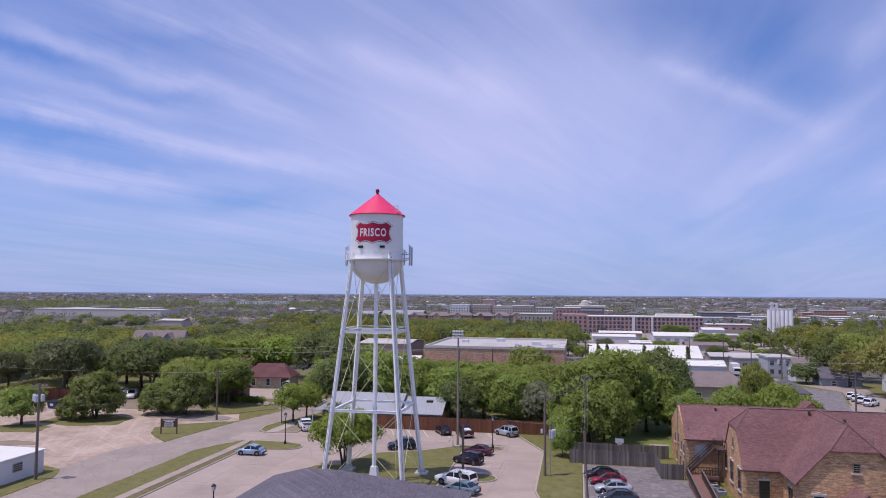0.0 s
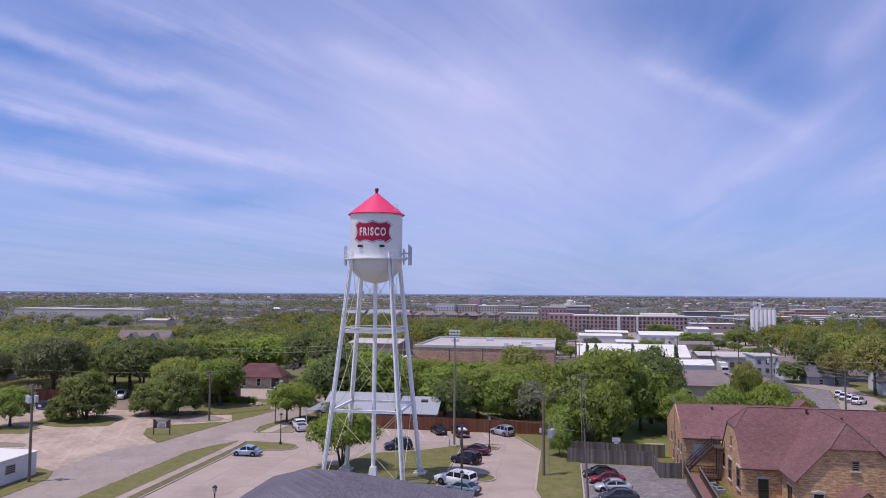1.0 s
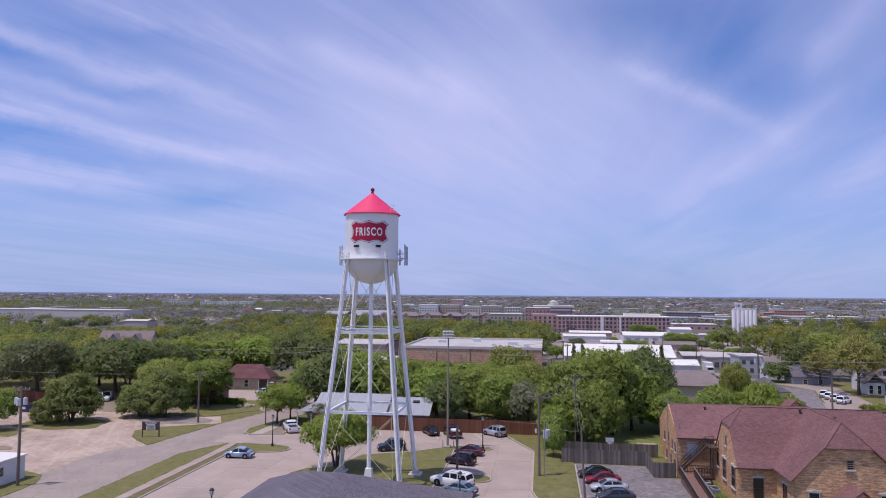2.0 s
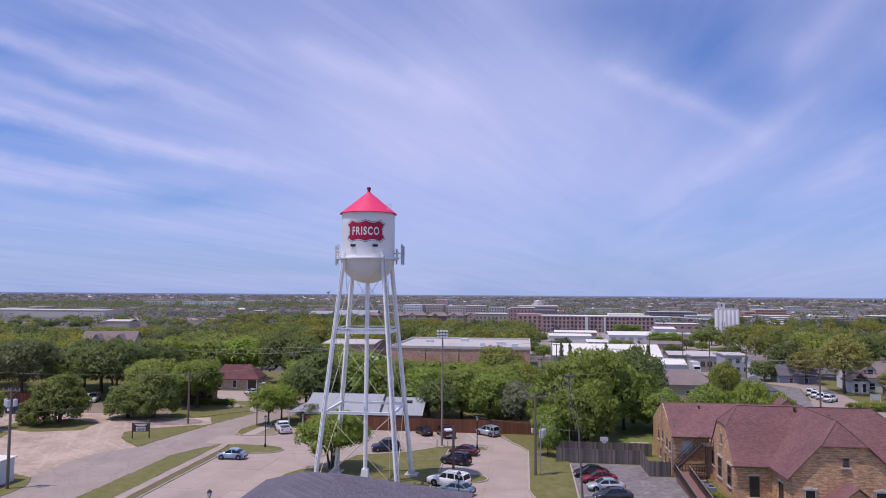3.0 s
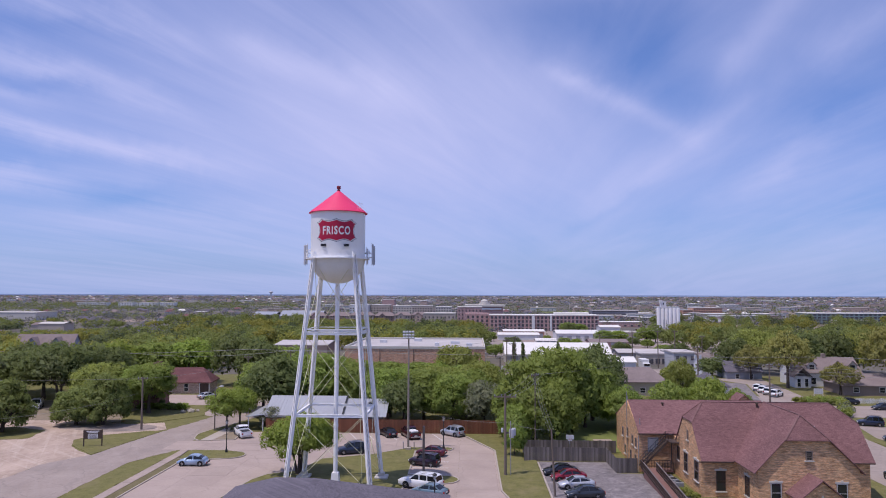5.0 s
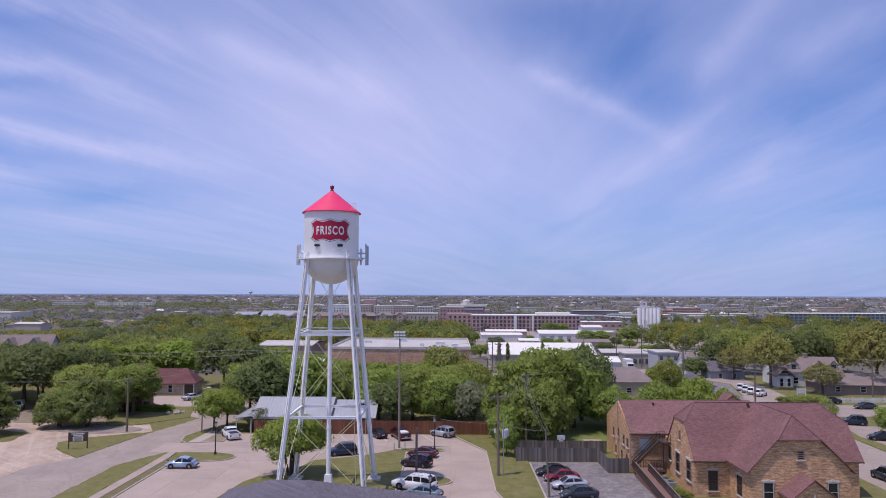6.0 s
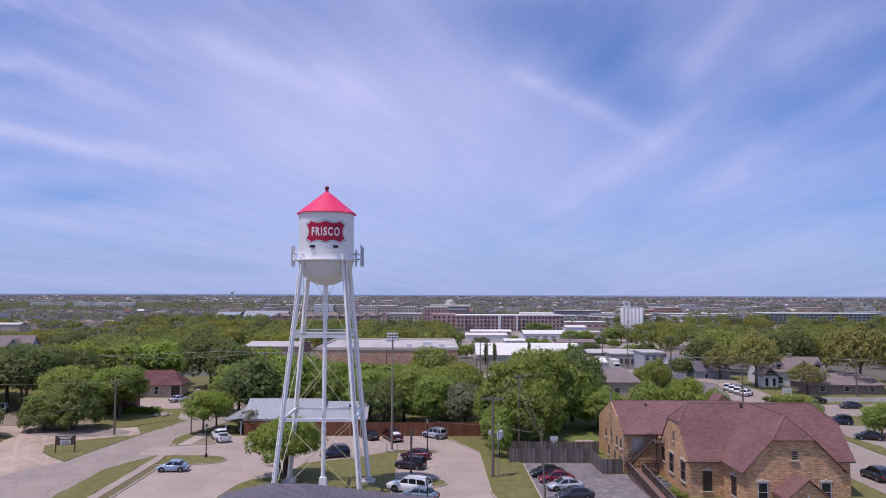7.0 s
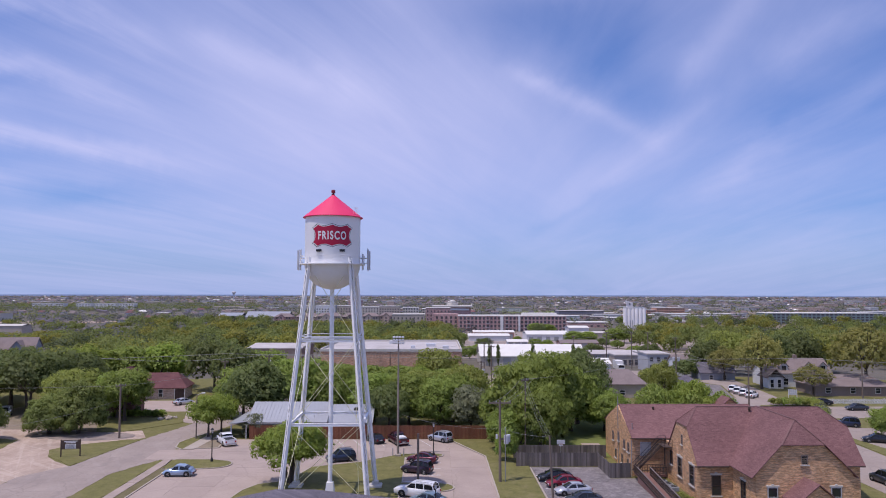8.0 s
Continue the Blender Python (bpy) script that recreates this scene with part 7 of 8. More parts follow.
for dx in (-0.3, 0.0, 0.35):
    wire([(-3.8 + dx, 101.3, 7.2), (1.3, 91.6, 7.9)], 0.3, 0.006)
    wire([(1.3 + dx, 91.6, 7.8), (1.7 + dx, 118.0, 11.0)], 0.6, 0.012)
wire([(-68.2, 85.6, 9.2), (-67.2, 130.6, 6.6)], 0.8, 0.013)


def board_fence(name, label, points, h, board, mat, gap=0.012, panel=2.4, rail_side=1):
    """A fence of upright boards in panels between posts."""
    root = thing(name, label, "fence")
    rng = random.Random(4)
    for a, b in zip(points, points[1:]):
        a, b = Vector((*a, 0)), Vector((*b, 0))
        d = (b - a).length
        u = (b - a) / d
        nrm = Vector((-u.y, u.x, 0))
        count = max(1, round(d / panel))
        for k in range(count):
            p, q = a + u * d * k / count, a + u * d * (k + 1) / count
            g = Geo()
            m = max(1, int((q - p).length / (board + gap)))
            for i in range(m):
                c0, c1 = p + u * ((q - p).length * i / m + gap / 2), p + u * ((q - p).length * (i + 1) / m - gap / 2)
                top, off = h + rng.uniform(-0.03, 0.03), nrm * rng.uniform(-0.008, 0.008)
                w = nrm * 0.022
                g.add([c0 - w + off, c1 - w + off, c1 + w + off, c0 + w + off] + [v + Vector((0, 0, top)) for v in (c0 - w + off, c1 - w + off, c1 + w + off, c0 + w + off)],
                      [(0, 3, 2, 1), (4, 5, 6, 7), (0, 1, 5, 4), (1, 2, 6, 5), (2, 3, 7, 6), (3, 0, 4, 7)])
            pan = part("panel", g, mat, root, kind="stuff")
            for z in (0.35, h - 0.4):
                part("rail", Geo().beam(p + nrm * 0.06 * rail_side + Vector((0, 0, z)), q + nrm * 0.06 * rail_side + Vector((0, 0, z)), 0.05, 0.1), mat, pan)
            part("post", Geo().box(-0.06, 0.06, -0.06, 0.06, 0, h + 0.05, Matrix.Translation(p + nrm * 0.12 * rail_side)), mat, root)


board_fence("wooden_fence", "tall red-brown stained board fence behind the lot", [(-44.5, 129.75), (-3.0, 129.75), (-1.2, 128.0)], 2.3, 0.145, "red_fence")
board_fence("grey_fence", "weathered grey board fence around the asphalt lot", [(-0.6, 110.0), (11.2, 110.0), (11.4, 103.5), (14.3, 103.6)], 2.0, 0.15, "grey_fence")
board_fence("grey_fence", "older dark grey board fence behind the lot", [(-0.4, 115.6), (13.8, 115.6)], 1.9, 0.15, "grey_fence")
board_fence("brown_fence", "brown board fence behind the dumpster", [(-117.0, 145.0), (-109.6, 145.4)], 2.6, 0.14, "red_fence")
board_fence("white_fence", "low white picket fence along the side street", [(74, 169.2), (118, 170.2)], 1.1, 0.12, "trim", 0.12)


# ---- yard things ----
def yard_sign():
    root = thing("yard_sign", "dark sign board on two posts with illegible lines", "sign", (-68.4, 116.4, 0.12), 12)
    for x in (-1.35, 1.35):
        part("post", Geo().box(x - 0.08, x + 0.08, -0.08, 0.08, -0.1, 2.5), "dark_wood", root)
    board = part("board", Geo().slab(-1.27, 1.27, -0.06, 0.06, 1.05, 2.45, 0.04), "dark_wood", root, "dark brown board")
    for z, w in ((2.24, 0.95), (2.02, 0.7)):
        part("text_bar", Geo().box(-w, w, -0.075, -0.062, z - 0.07, z + 0.07), "trim", board)
    part("notice", Geo().box(-0.75, 0.75, -0.085, -0.062, 1.12, 1.82), "trim", board, "white notice panel")
    for i in range(4):
        part("text_bar", Geo().box(-0.6, 0.6, -0.1, -0.087, 1.2 + i * 0.15, 1.26 + i * 0.15), "dark_wood", board)


yard_sign()


def small_sign(x, y, z, w, h, turn, label):
    root = thing("small_sign", label, "sign", (x, y, z), turn)
    for sx in (-w / 2, w / 2):
        part("post", Geo().box(sx - 0.05, sx + 0.05, -0.05, 0.05, 0, 1.0 + h), "trim", root)
    b = part("board", Geo().box(-w / 2 + 0.05, w / 2 - 0.05, -0.04, 0.04, 0.9, 0.9 + h), "grey_wall", root)
    for k in range(3):
        part("text_bar", Geo().box(-w * 0.3, w * 0.3, -0.055, -0.042, 1.05 + k * h * 0.28, 1.12 + k * h * 0.28), "trim", b)


small_sign(73.2, 176.5, 0.12, 1.9, 1.3, -10, "white-framed grey sign on a lawn")
small_sign(83.5, 150.5, 0.1, 2.0, 1.2, -20, "blue-grey sign board beside the street")


def dumpster():
    root = thing("dumpster", "dark blue steel dumpster with a white label", "dumpster", (-106.4, 135.6, 0.02), -5)
    part("body", Geo().add([(-1.0, -0.7, 0.1), (1.0, -0.7, 0.1), (1.0, 0.7, 0.1), (-1.0, 0.7, 0.1), (-1.1, -0.9, 1.35), (1.1, -0.9, 1.35), (1.1, 0.9, 1.6), (-1.1, 0.9, 1.6)],
                           [(0, 3, 2, 1), (4, 5, 6, 7), (0, 1, 5, 4), (1, 2, 6, 5), (2, 3, 7, 6), (3, 0, 4, 7)]), "blue_bin", root)
    part("lid", Geo().add([(-1.13, -0.95, 1.36), (1.13, -0.95, 1.36), (1.13, 0.95, 1.63), (-1.13, 0.95, 1.63), (-1.13, -0.95, 1.42), (1.13, -0.95, 1.42), (1.13, 0.95, 1.69), (-1.13, 0.95, 1.69)],
                          [(0, 3, 2, 1), (4, 5, 6, 7), (0, 1, 5, 4), (1, 2, 6, 5), (2, 3, 7, 6), (3, 0, 4, 7)]), "black", root, "black plastic lid")
    part("label", Geo().box(-0.4, 0.4, -0.86, -0.80, 0.6, 1.1), "trim", root)


dumpster()


def hoop():
    root = thing("basketball_hoop", "old basketball hoop with a white backboard on a pole", "basketball hoop", (6.6, 114.2, 0.12), 0)
    part("pole", Geo().tube((0, 0.3, 0), (0, 0.3, 2.6), 0.05, n=8), "grey_steel", root)
    part("backboard", Geo().prism([(-0.3, -0.03), (0.3, -0.03), (0.3, 0.03), (-0.3, 0.03)], 1.95, 2.2).slab(-0.6, 0.6, -0.03, 0.03, 2.2, 2.85, 0.02), "antenna", root)
    ring = Geo()
    for i in range(14):
        a, b = 2 * math.pi * i / 14, 2 * math.pi * (i + 1) / 14
        ring.tube((0.23 * math.cos(a), -0.3 + 0.23 * math.sin(a), 2.3), (0.23 * math.cos(b), -0.3 + 0.23 * math.sin(b), 2.3), 0.015, n=5)
    part("ring", ring, "red_lamp", root)


hoop()


def boulder(x, y, s, seed):
    bm = bmesh.new()
    bmesh.ops.create_icosphere(bm, subdivisions=2, radius=s)
    for v in bm.verts:
        v.co *= 0.8 + 0.4 * noise.noise(v.co * (1.3 / s) + Vector((seed, 0, 0)))
        v.co.z = max(v.co.z * 0.7, -s * 0.3)
    me = bpy.data.meshes.new("boulder")
    bm.to_mesh(me)
    bm.free()
    me.materials.append(M["rock"])
    ob = tagged(new("boulder", me), "rough tan boulder on the lawn edge", "boulder", "boulders")
    ob.matrix_basis = pose(x, y, s * 0.2 + 0.1)


for k, (x, y, s) in enumerate(((-66.8, 148.3, 0.7), (-65.6, 149.2, 0.9), (-66.5, 150.4, 0.6), (-64.6, 150.2, 0.55))):
    boulder(x, y, s, k)


# ---- town in the middle distance ----
def flat_block(name, label, x0, x1, y, d, z0, h, wall, roof, rows=0, cols=0, win=(1.2, 1.5), first=1.6, step=3.2, group=""):
    """A flat-roofed building whose south front stands at y."""
    root = thing(name, label, "building", group=group)
    part("wall", Geo().box(x0, x1, y, y + d, z0 - 2, z0 + h), wall, root)
    part("roof", Geo().slab(x0 - 0.25, x1 + 0.25, y - 0.25, y + d + 0.25, z0 + h + 0.002, z0 + h + 0.5, 0.08), roof, root)
    if rows * cols:
        pane = Geo().box(-win[0] / 2, win[0] / 2, -0.06, 0.02, -win[1] / 2, win[1] / 2).mesh("window", "far_glass")
        for r in range(rows):
            for c in range(cols):
                share("window", pane, root, pose(x0 + (x1 - x0) * (c + 0.5) / cols, y - 0.02, z0 + first + r * step))
    return root


M_GREEN = surface("green sheathing", (0.17, 0.235, 0.235), (0.25, 0.31, 0.305), 0.8, 0.1, 1.0, 0.0)


def build_silo():
    y, z = 620, -9.2
    root = thing("grain_silo", "row of tall white concrete grain silos with a head house", "grain silo", (0, 0, 0))
    x0, w = 150.3, 3.27
    for i in range(6):
        part("silo", Geo().lathe([(w / 2 + 0.08, z), (w / 2 + 0.08, z + 21.6), (w / 2, z + 21.8), (0.0, z + 21.9)], 24, (x0 + w * (i + 0.5), y + 3)), "silo", root, "", True)
    part("gallery", Geo().box(x0 + 0.6, x0 + 6 * w - 0.6, y + 2, y + 5, z + 21.9, z + 23.0), "antenna", root, "low gallery on the silo tops")
    part("head_house", Geo().box(x0 + 3.3, x0 + 7.9, y + 1.6, y + 6, z + 21.9, z + 27.6), "silo", root, "white head house")
    part("head_house", Geo().box(x0 + 2.6, x0 + 4.4, y + 1.2, y + 5, z + 26.4, z + 28.5), "silo", root)
    part("opening", Geo().box(x0 + 5.0, x0 + 5.9, y + 1.5, y + 1.7, z + 24.8, z + 26.6), "glass", root)
    part("leg_pipe", Geo().tube((x0 + 5.2, y + 0.2, z), (x0 + 5.2, y + 0.2, z + 12), 0.25, n=8).tube((x0 + 7.2, y + 0.2, z), (x0 + 7.2, y + 0.2, z + 12), 0.25, n=8), "grey_steel", root)


build_silo()


def build_midrise():
    z = -9
    root = thing("brick_apartment_block", "long purplish brick apartment block with pale stair towers", "apartment building")
    x0, x1, y = 8.0, 104.0, 640.0
    part("wall", Geo().box(x0, x1, y, y + 22, z - 2, z + 14.4), "purple_brick", root)
    part("roof", Geo().slab(x0 - 0.5, x1 + 0.5, y - 0.5, y + 22, z + 14.4, z + 15.2, 0.1), "white_roof", root, "pale flat roof edge")
    part("wing", Geo().box(-14, x0 - 0.02, y + 6, y + 30, z - 2, z + 16.0), "purple_brick", root, "taller red brick wing")
    pane = Geo().box(-0.95, 0.95, -0.08, 0.02, -1.15, 1.15).mesh("window", "far_glass")
    deck = Geo().box(-1.6, 1.6, -1.4, -0.01, 0, 0.2).mesh("balcony", "antenna")
    for c in range(28):
        x = x0 + 2.2 + c * 3.4
        for r in range(4):
            share("window", pane, root, pose(x, y - 0.02, z + 2.4 + r * 3.4))
            if c % 5 == 2:
                share("balcony", deck, root, pose(x, y - 0.01, z + 1.0 + r * 3.4))
    for x, w in ((46.5, 1.3), (62.0, 0.8)):
        part("stair_tower", Geo().box(x - w, x + w, y - 1.2, y - 0.01, z - 2, z + 15.0), "trim", root, "pale stair tower")
    for c in range(5):
        for r in range(4):
            share("window", pane, root, pose(-11 + c * 4.2, y + 5.98, z + 2.4 + r * 3.5))
    part("penthouse", Geo().slab(66, 96, y + 4, y + 16, z + 15.2, z + 17.2, 0.2), "white_roof", root)


build_midrise()
flat_block("tan_office", "tan stone office block with small windows", -49, -22, 612, 24, -9, 16.5, "tan_wall", "stone_trim", 4, 8, (1.1, 1.6), 2.6, 3.6)
flat_block("red_office", "red brick office block", -21.5, 2, 690, 24, -9, 20.5, "purple_brick", "stone_trim", 5, 7, (1.2, 1.7), 2.6, 3.7)


def city_hall():
    root = thing("civic_hall", "broad red brick civic hall with a small pale cupola", "public building")
    z, y = -9, 820
    part("wall", Geo().box(-14, 28, y, y + 30, z - 2, z + 19), "purple_brick", root)
    part("colonnade", Geo().box(-12, 26, y - 1.2, y - 0.02, z + 15.5, z + 17.5), "trim", root)
    part("roof", Geo().slab(-16, 30, y - 2, y + 31, z + 19, z + 21, 0.3), "stone_trim", root)
    part("drum", Geo().lathe([(6.4, z + 21), (6.4, z + 23.2), (4.2, z + 23.3), (4.2, z + 25.6), (3.0, z + 26.4), (1.2, z + 27.0), (0.0, z + 27.4)], 8, (7, y + 12)), "stone_trim", root, "pale stepped cupola")


city_hall()


def long_shed(name, label, x0, x1, y, d, eave, ridge, wall, roof="white_roof", doors=0):
    z = ground_z((x0 + x1) / 2, y)
    root = thing(name, label, "warehouse")
    part("wall", Geo().box(x0, x1, y, y + d, z - 2, z + eave), wall, root)
    part("roof", sheet([[(x0 - 0.4, y - 0.4, z + eave), (x1 + 0.4, y - 0.4, z + eave), (x1 + 0.4, y + d / 2, z + ridge), (x0 - 0.4, y + d / 2, z + ridge)],
                        [(x1 + 0.4, y + d + 0.4, z + eave), (x0 - 0.4, y + d + 0.4, z + eave), (x0 - 0.4, y + d / 2, z + ridge), (x1 + 0.4, y + d / 2, z + ridge)]], 0.2), roof, root)
    for k in range(doors):
        x = x0 + (x1 - x0) * (k + 0.5) / doors
        part("door", Geo().box(x - 1.4, x + 1.4, y - 0.06, y + 0.02, z, z + 3.0), "grey_steel", root)
    return root


long_shed("long_white_shed", "long low shed with a bright white metal roof", 4.4, 43.5, 271, 22, 3.6, 7.3, "stone_trim", doors=6)
long_shed("small_white_shed", "small shed with a pale metal roof", 34.5, 46.5, 246, 9, 2.9, 4.4, "white_wall")
long_shed("white_workshop", "white workshop with a low metal roof", 49, 68, 286, 14, 3.6, 4.6, "tan_wall", "old_roof", doors=4)
flat_block("grey_block", "two-storey grey office with a flat pale roof", 60.0, 67.4, 249, 12, ground_z(63, 249), 5.7, "grey_wall", "old_roof", 2, 3, (1.1, 1.3), 1.5, 2.7)
flat_block("grey_block", "low pale storefront beside the two-storey office", 54.0, 63.5, 270, 9, ground_z(58, 270), 3.9, "tan_wall", "old_roof", 1, 4, (1.6, 1.8), 1.5, 3.0)
flat_block("tan_block", "low tan storefront on the side street", 64.5, 74.0, 274, 9, ground_z(69, 274), 4.4, "tan_wall", "old_roof", 1, 4, (1.6, 1.8), 1.5, 3.0)
long_shed("white_warehouse", "low bright white warehouse roof in the town", 9, 35, 462, 18, 3.6, 4.6, "white_wall")
long_shed("white_warehouse", "second bright white warehouse with a low roof", 46, 73, 462, 22, 4.6, 6.4, "white_wall", doors=5)
long_shed("white_store", "small white store front", 27, 38, 396, 10, 3.0, 4.0, "white_wall", doors=3)
long_shed("maroon_store", "low maroon brick store with a brown roof", 54, 74, 384, 14, 3.0, 4.3, "purple_brick", "grey_shingle", doors=4)
long_shed("tan_store", "low tan store with a flat roof", 82, 99, 466, 14, 5.6, 6.2, "tan_wall", "stone_trim", doors=3)
long_shed("white_warehouse", "pale blue-white warehouse near the silos", 83, 97, 515, 16, 7.4, 8.6, "antenna")
long_shed("red_store", "long red brick store with a pale roof", 14, 42, 500, 16, 4.6, 5.6, "red_brick", doors=6)
long_shed("brown_store", "brown brick workshop in the town", 112, 140, 520, 18, 4.4, 6.0, "pink_brick", "grey_shingle", doors=4)


def town_pavement():
    """Streets and yards of the town, lying on the falling ground."""
    g, n, m = Geo(), 10, 16
    v = [(-20 + 190 * i / n, 301 + 330 * j / m) for j in range(m + 1) for i in range(n + 1)]
    g.add([(x, y, ground_z(x, y) + 0.12) for x, y in v], [(j * (n + 1) + i, j * (n + 1) + i + 1, (j + 1) * (n + 1) + i + 1, (j + 1) * (n + 1) + i) for j in range(m) for i in range(n)])
    solid("town_pavement", g, "road", "pale paved yards and streets of the town", "pavement", "structure")
    rng = random.Random(8)
    for k in range(60):
        x, y = rng.uniform(84, 150), rng.uniform(530, 600)
        if k > 34:
            x, y = rng.uniform(46, 66), rng.uniform(300, 318) + 6 * (k % 2)
        car("suv" if k % 3 else "sedan", "small parked car in a far lot", PAINT[rng.choice(("white", "silver", "black", "grey", "charcoal", "red", "navy"))], (x, y, ground_z(x, y) + 0.14), rng.choice((0, 90, 180, 270)), "parked_car", "far parked cars")


town_pavement()
long_shed("pale_warehouse", "very long pale warehouse beyond the woods", -707, -523, 831, 44, 9.2, 9.7, "stone_trim", "stone_trim")
long_shed("pale_warehouse", "pale gabled warehouse beyond the woods", -352, -331, 560, 14, 8.0, 9.2, "tan_wall", "stone_trim")
long_shed("brown_hall", "brown hall with a pale low roof", -75.2, -57.4, 246, 24, 8.1, 9.0, "brown_wall", "old_roof")
long_shed("grey_annex", "low grey annex beside the brown hall", -70, -52, 238, 7, 3.5, 4.4, "grey_wall", "white_roof")
flat_block("green_apartments", "long unfinished apartment block wrapped in green", 368, 500, 820, 30, -9, 12.5, M_GREEN, "white_roof", 4, 26, (3.4, 1.9), 1.8, 3.1)


def apartment_row():
    """A row of joined apartment houses with pitched roofs and cross gables."""
    pane = Geo().box(-0.7, 0.7, -0.06, 0.02, -0.8, 0.8).mesh("window", "far_glass")
    for x0, x1, y, eave, ridge, wall in ((-180, -162, 752, 9.0, 12.4, "purple_brick"), (-160, -137, 762, 8.6, 12.6, "pink_brick"), (-136.5, -112, 757, 9.6, 13.2, "tan_wall"), (-111.5, -90, 764, 8.8, 12.4, "brown_wall"), (-89.5, -72, 758, 9.6, 13.0, "tan_wall"), (-71.5, -54, 762, 10.2, 13.2, "pink_brick")):
        root = thing("apartment_house", "tan and brown apartment house with a pitched grey-brown roof", "apartment building", (0, 0, -8), group="apartment row")
        d = 18
        part("wall", Geo().box(x0, x1, y, y + d, -2, eave), wall, root)
        part("roof", sheet([[(x0 - 0.5, y - 0.6, eave), (x1 + 0.5, y - 0.6, eave), (x1 - 4, y + d / 2, ridge), (x0 + 4, y + d / 2, ridge)], [(x1 + 0.5, y + d + 0.6, eave), (x0 - 0.5, y + d + 0.6, eave), (x0 + 4, y + d / 2, ridge), (x1 - 4, y + d / 2, ridge)],
                            [(x0 - 0.5, y + d + 0.6, eave), (x0 - 0.5, y - 0.6, eave), (x0 + 4, y + d / 2, ridge)], [(x1 + 0.5, y - 0.6, eave), (x1 + 0.5, y + d + 0.6, eave), (x1 - 4, y + d / 2, ridge)]], 0.3), "grey_shingle", root)
        for gx in ((x0 * 0.6 + x1 * 0.4),):
            g = Geo()
            wall_y(g, [(gx - 3, -2), (gx + 3, -2), (gx + 3, eave + 0.2), (gx, eave + 2.6), (gx - 3, eave + 0.2)], y - 1.4, y + 0.5)
            bay = part("gable_bay", g, wall, root, "gabled bay")
            part("bay_roof", sheet([[(gx - 3.4, y - 1.8, eave), (gx, y - 1.8, eave + 2.8), (gx, y + 5, eave + 2.8), (gx - 3.4, y + 2, eave)][::-1], [(gx + 3.4, y - 1.8, eave), (gx + 3.4, y + 2, eave), (gx, y + 5, eave + 2.8), (gx, y - 1.8, eave + 2.8)][::-1]], 0.2), "grey_shingle", bay)
            for r in range(3):
                share("window", pane, bay, pose(gx, y - 1.42, 1.8 + 3.0 * r))
        n = int((x1 - x0 - 1) / 2.6)
        for c in range(n):
            x = (x0 + x1) / 2 + (c - (n - 1) / 2) * 2.6
            if abs(x - gx) > 3.8:
                for r in range(3):
                    share("window", pane, root, pose(x, y - 0.02, 1.8 + 3.0 * r))


apartment_row()
for x0, x1, y, h, wall in ((-176, -150, 985, 17, "white_wall"), (-149, -122, 1000, 16.5, "tan_wall"), (-138, -120, 1040, 24, "purple_brick"), (-119, -92, 1010, 15, "stone_trim"), (-90, -62, 990, 16, "tan_wall"), (-84, -74, 1060, 22, "pink_brick"), (-58, -36, 1000, 14, "stone_trim"), (-30, 0, 960, 13, "tan_wall")):
    flat_block("town_block", "mid-rise block of the far town centre", x0, x1, y, 22, -8, h, wall, "white_roof", 4, int((x1 - x0) / 3.4), (1.6, 1.7), 2.2, 3.3, "town blocks")
for x0, x1 in ((-850, -832), (-828, -808), (-802, -786), (-760, -730), (-720, -680), (-670, -640)):
    flat_block("pale_apartments", "pale apartment block in the far distance", x0, x1, 1500, 20, -8, 12, "white_wall", "stone_trim", 3, 5, (2, 2), 2.5, 3.5, "far apartments")
long_shed("church_hall", "wide pale hall with a grey metal roof", -250, -225, 790, 26, 9, 12, "tan_wall", "metal_roof")
long_shed("church_hall", "wide pale hall with a broad grey roof", -224, -176, 800, 34, 7, 13, "tan_wall", "metal_roof")


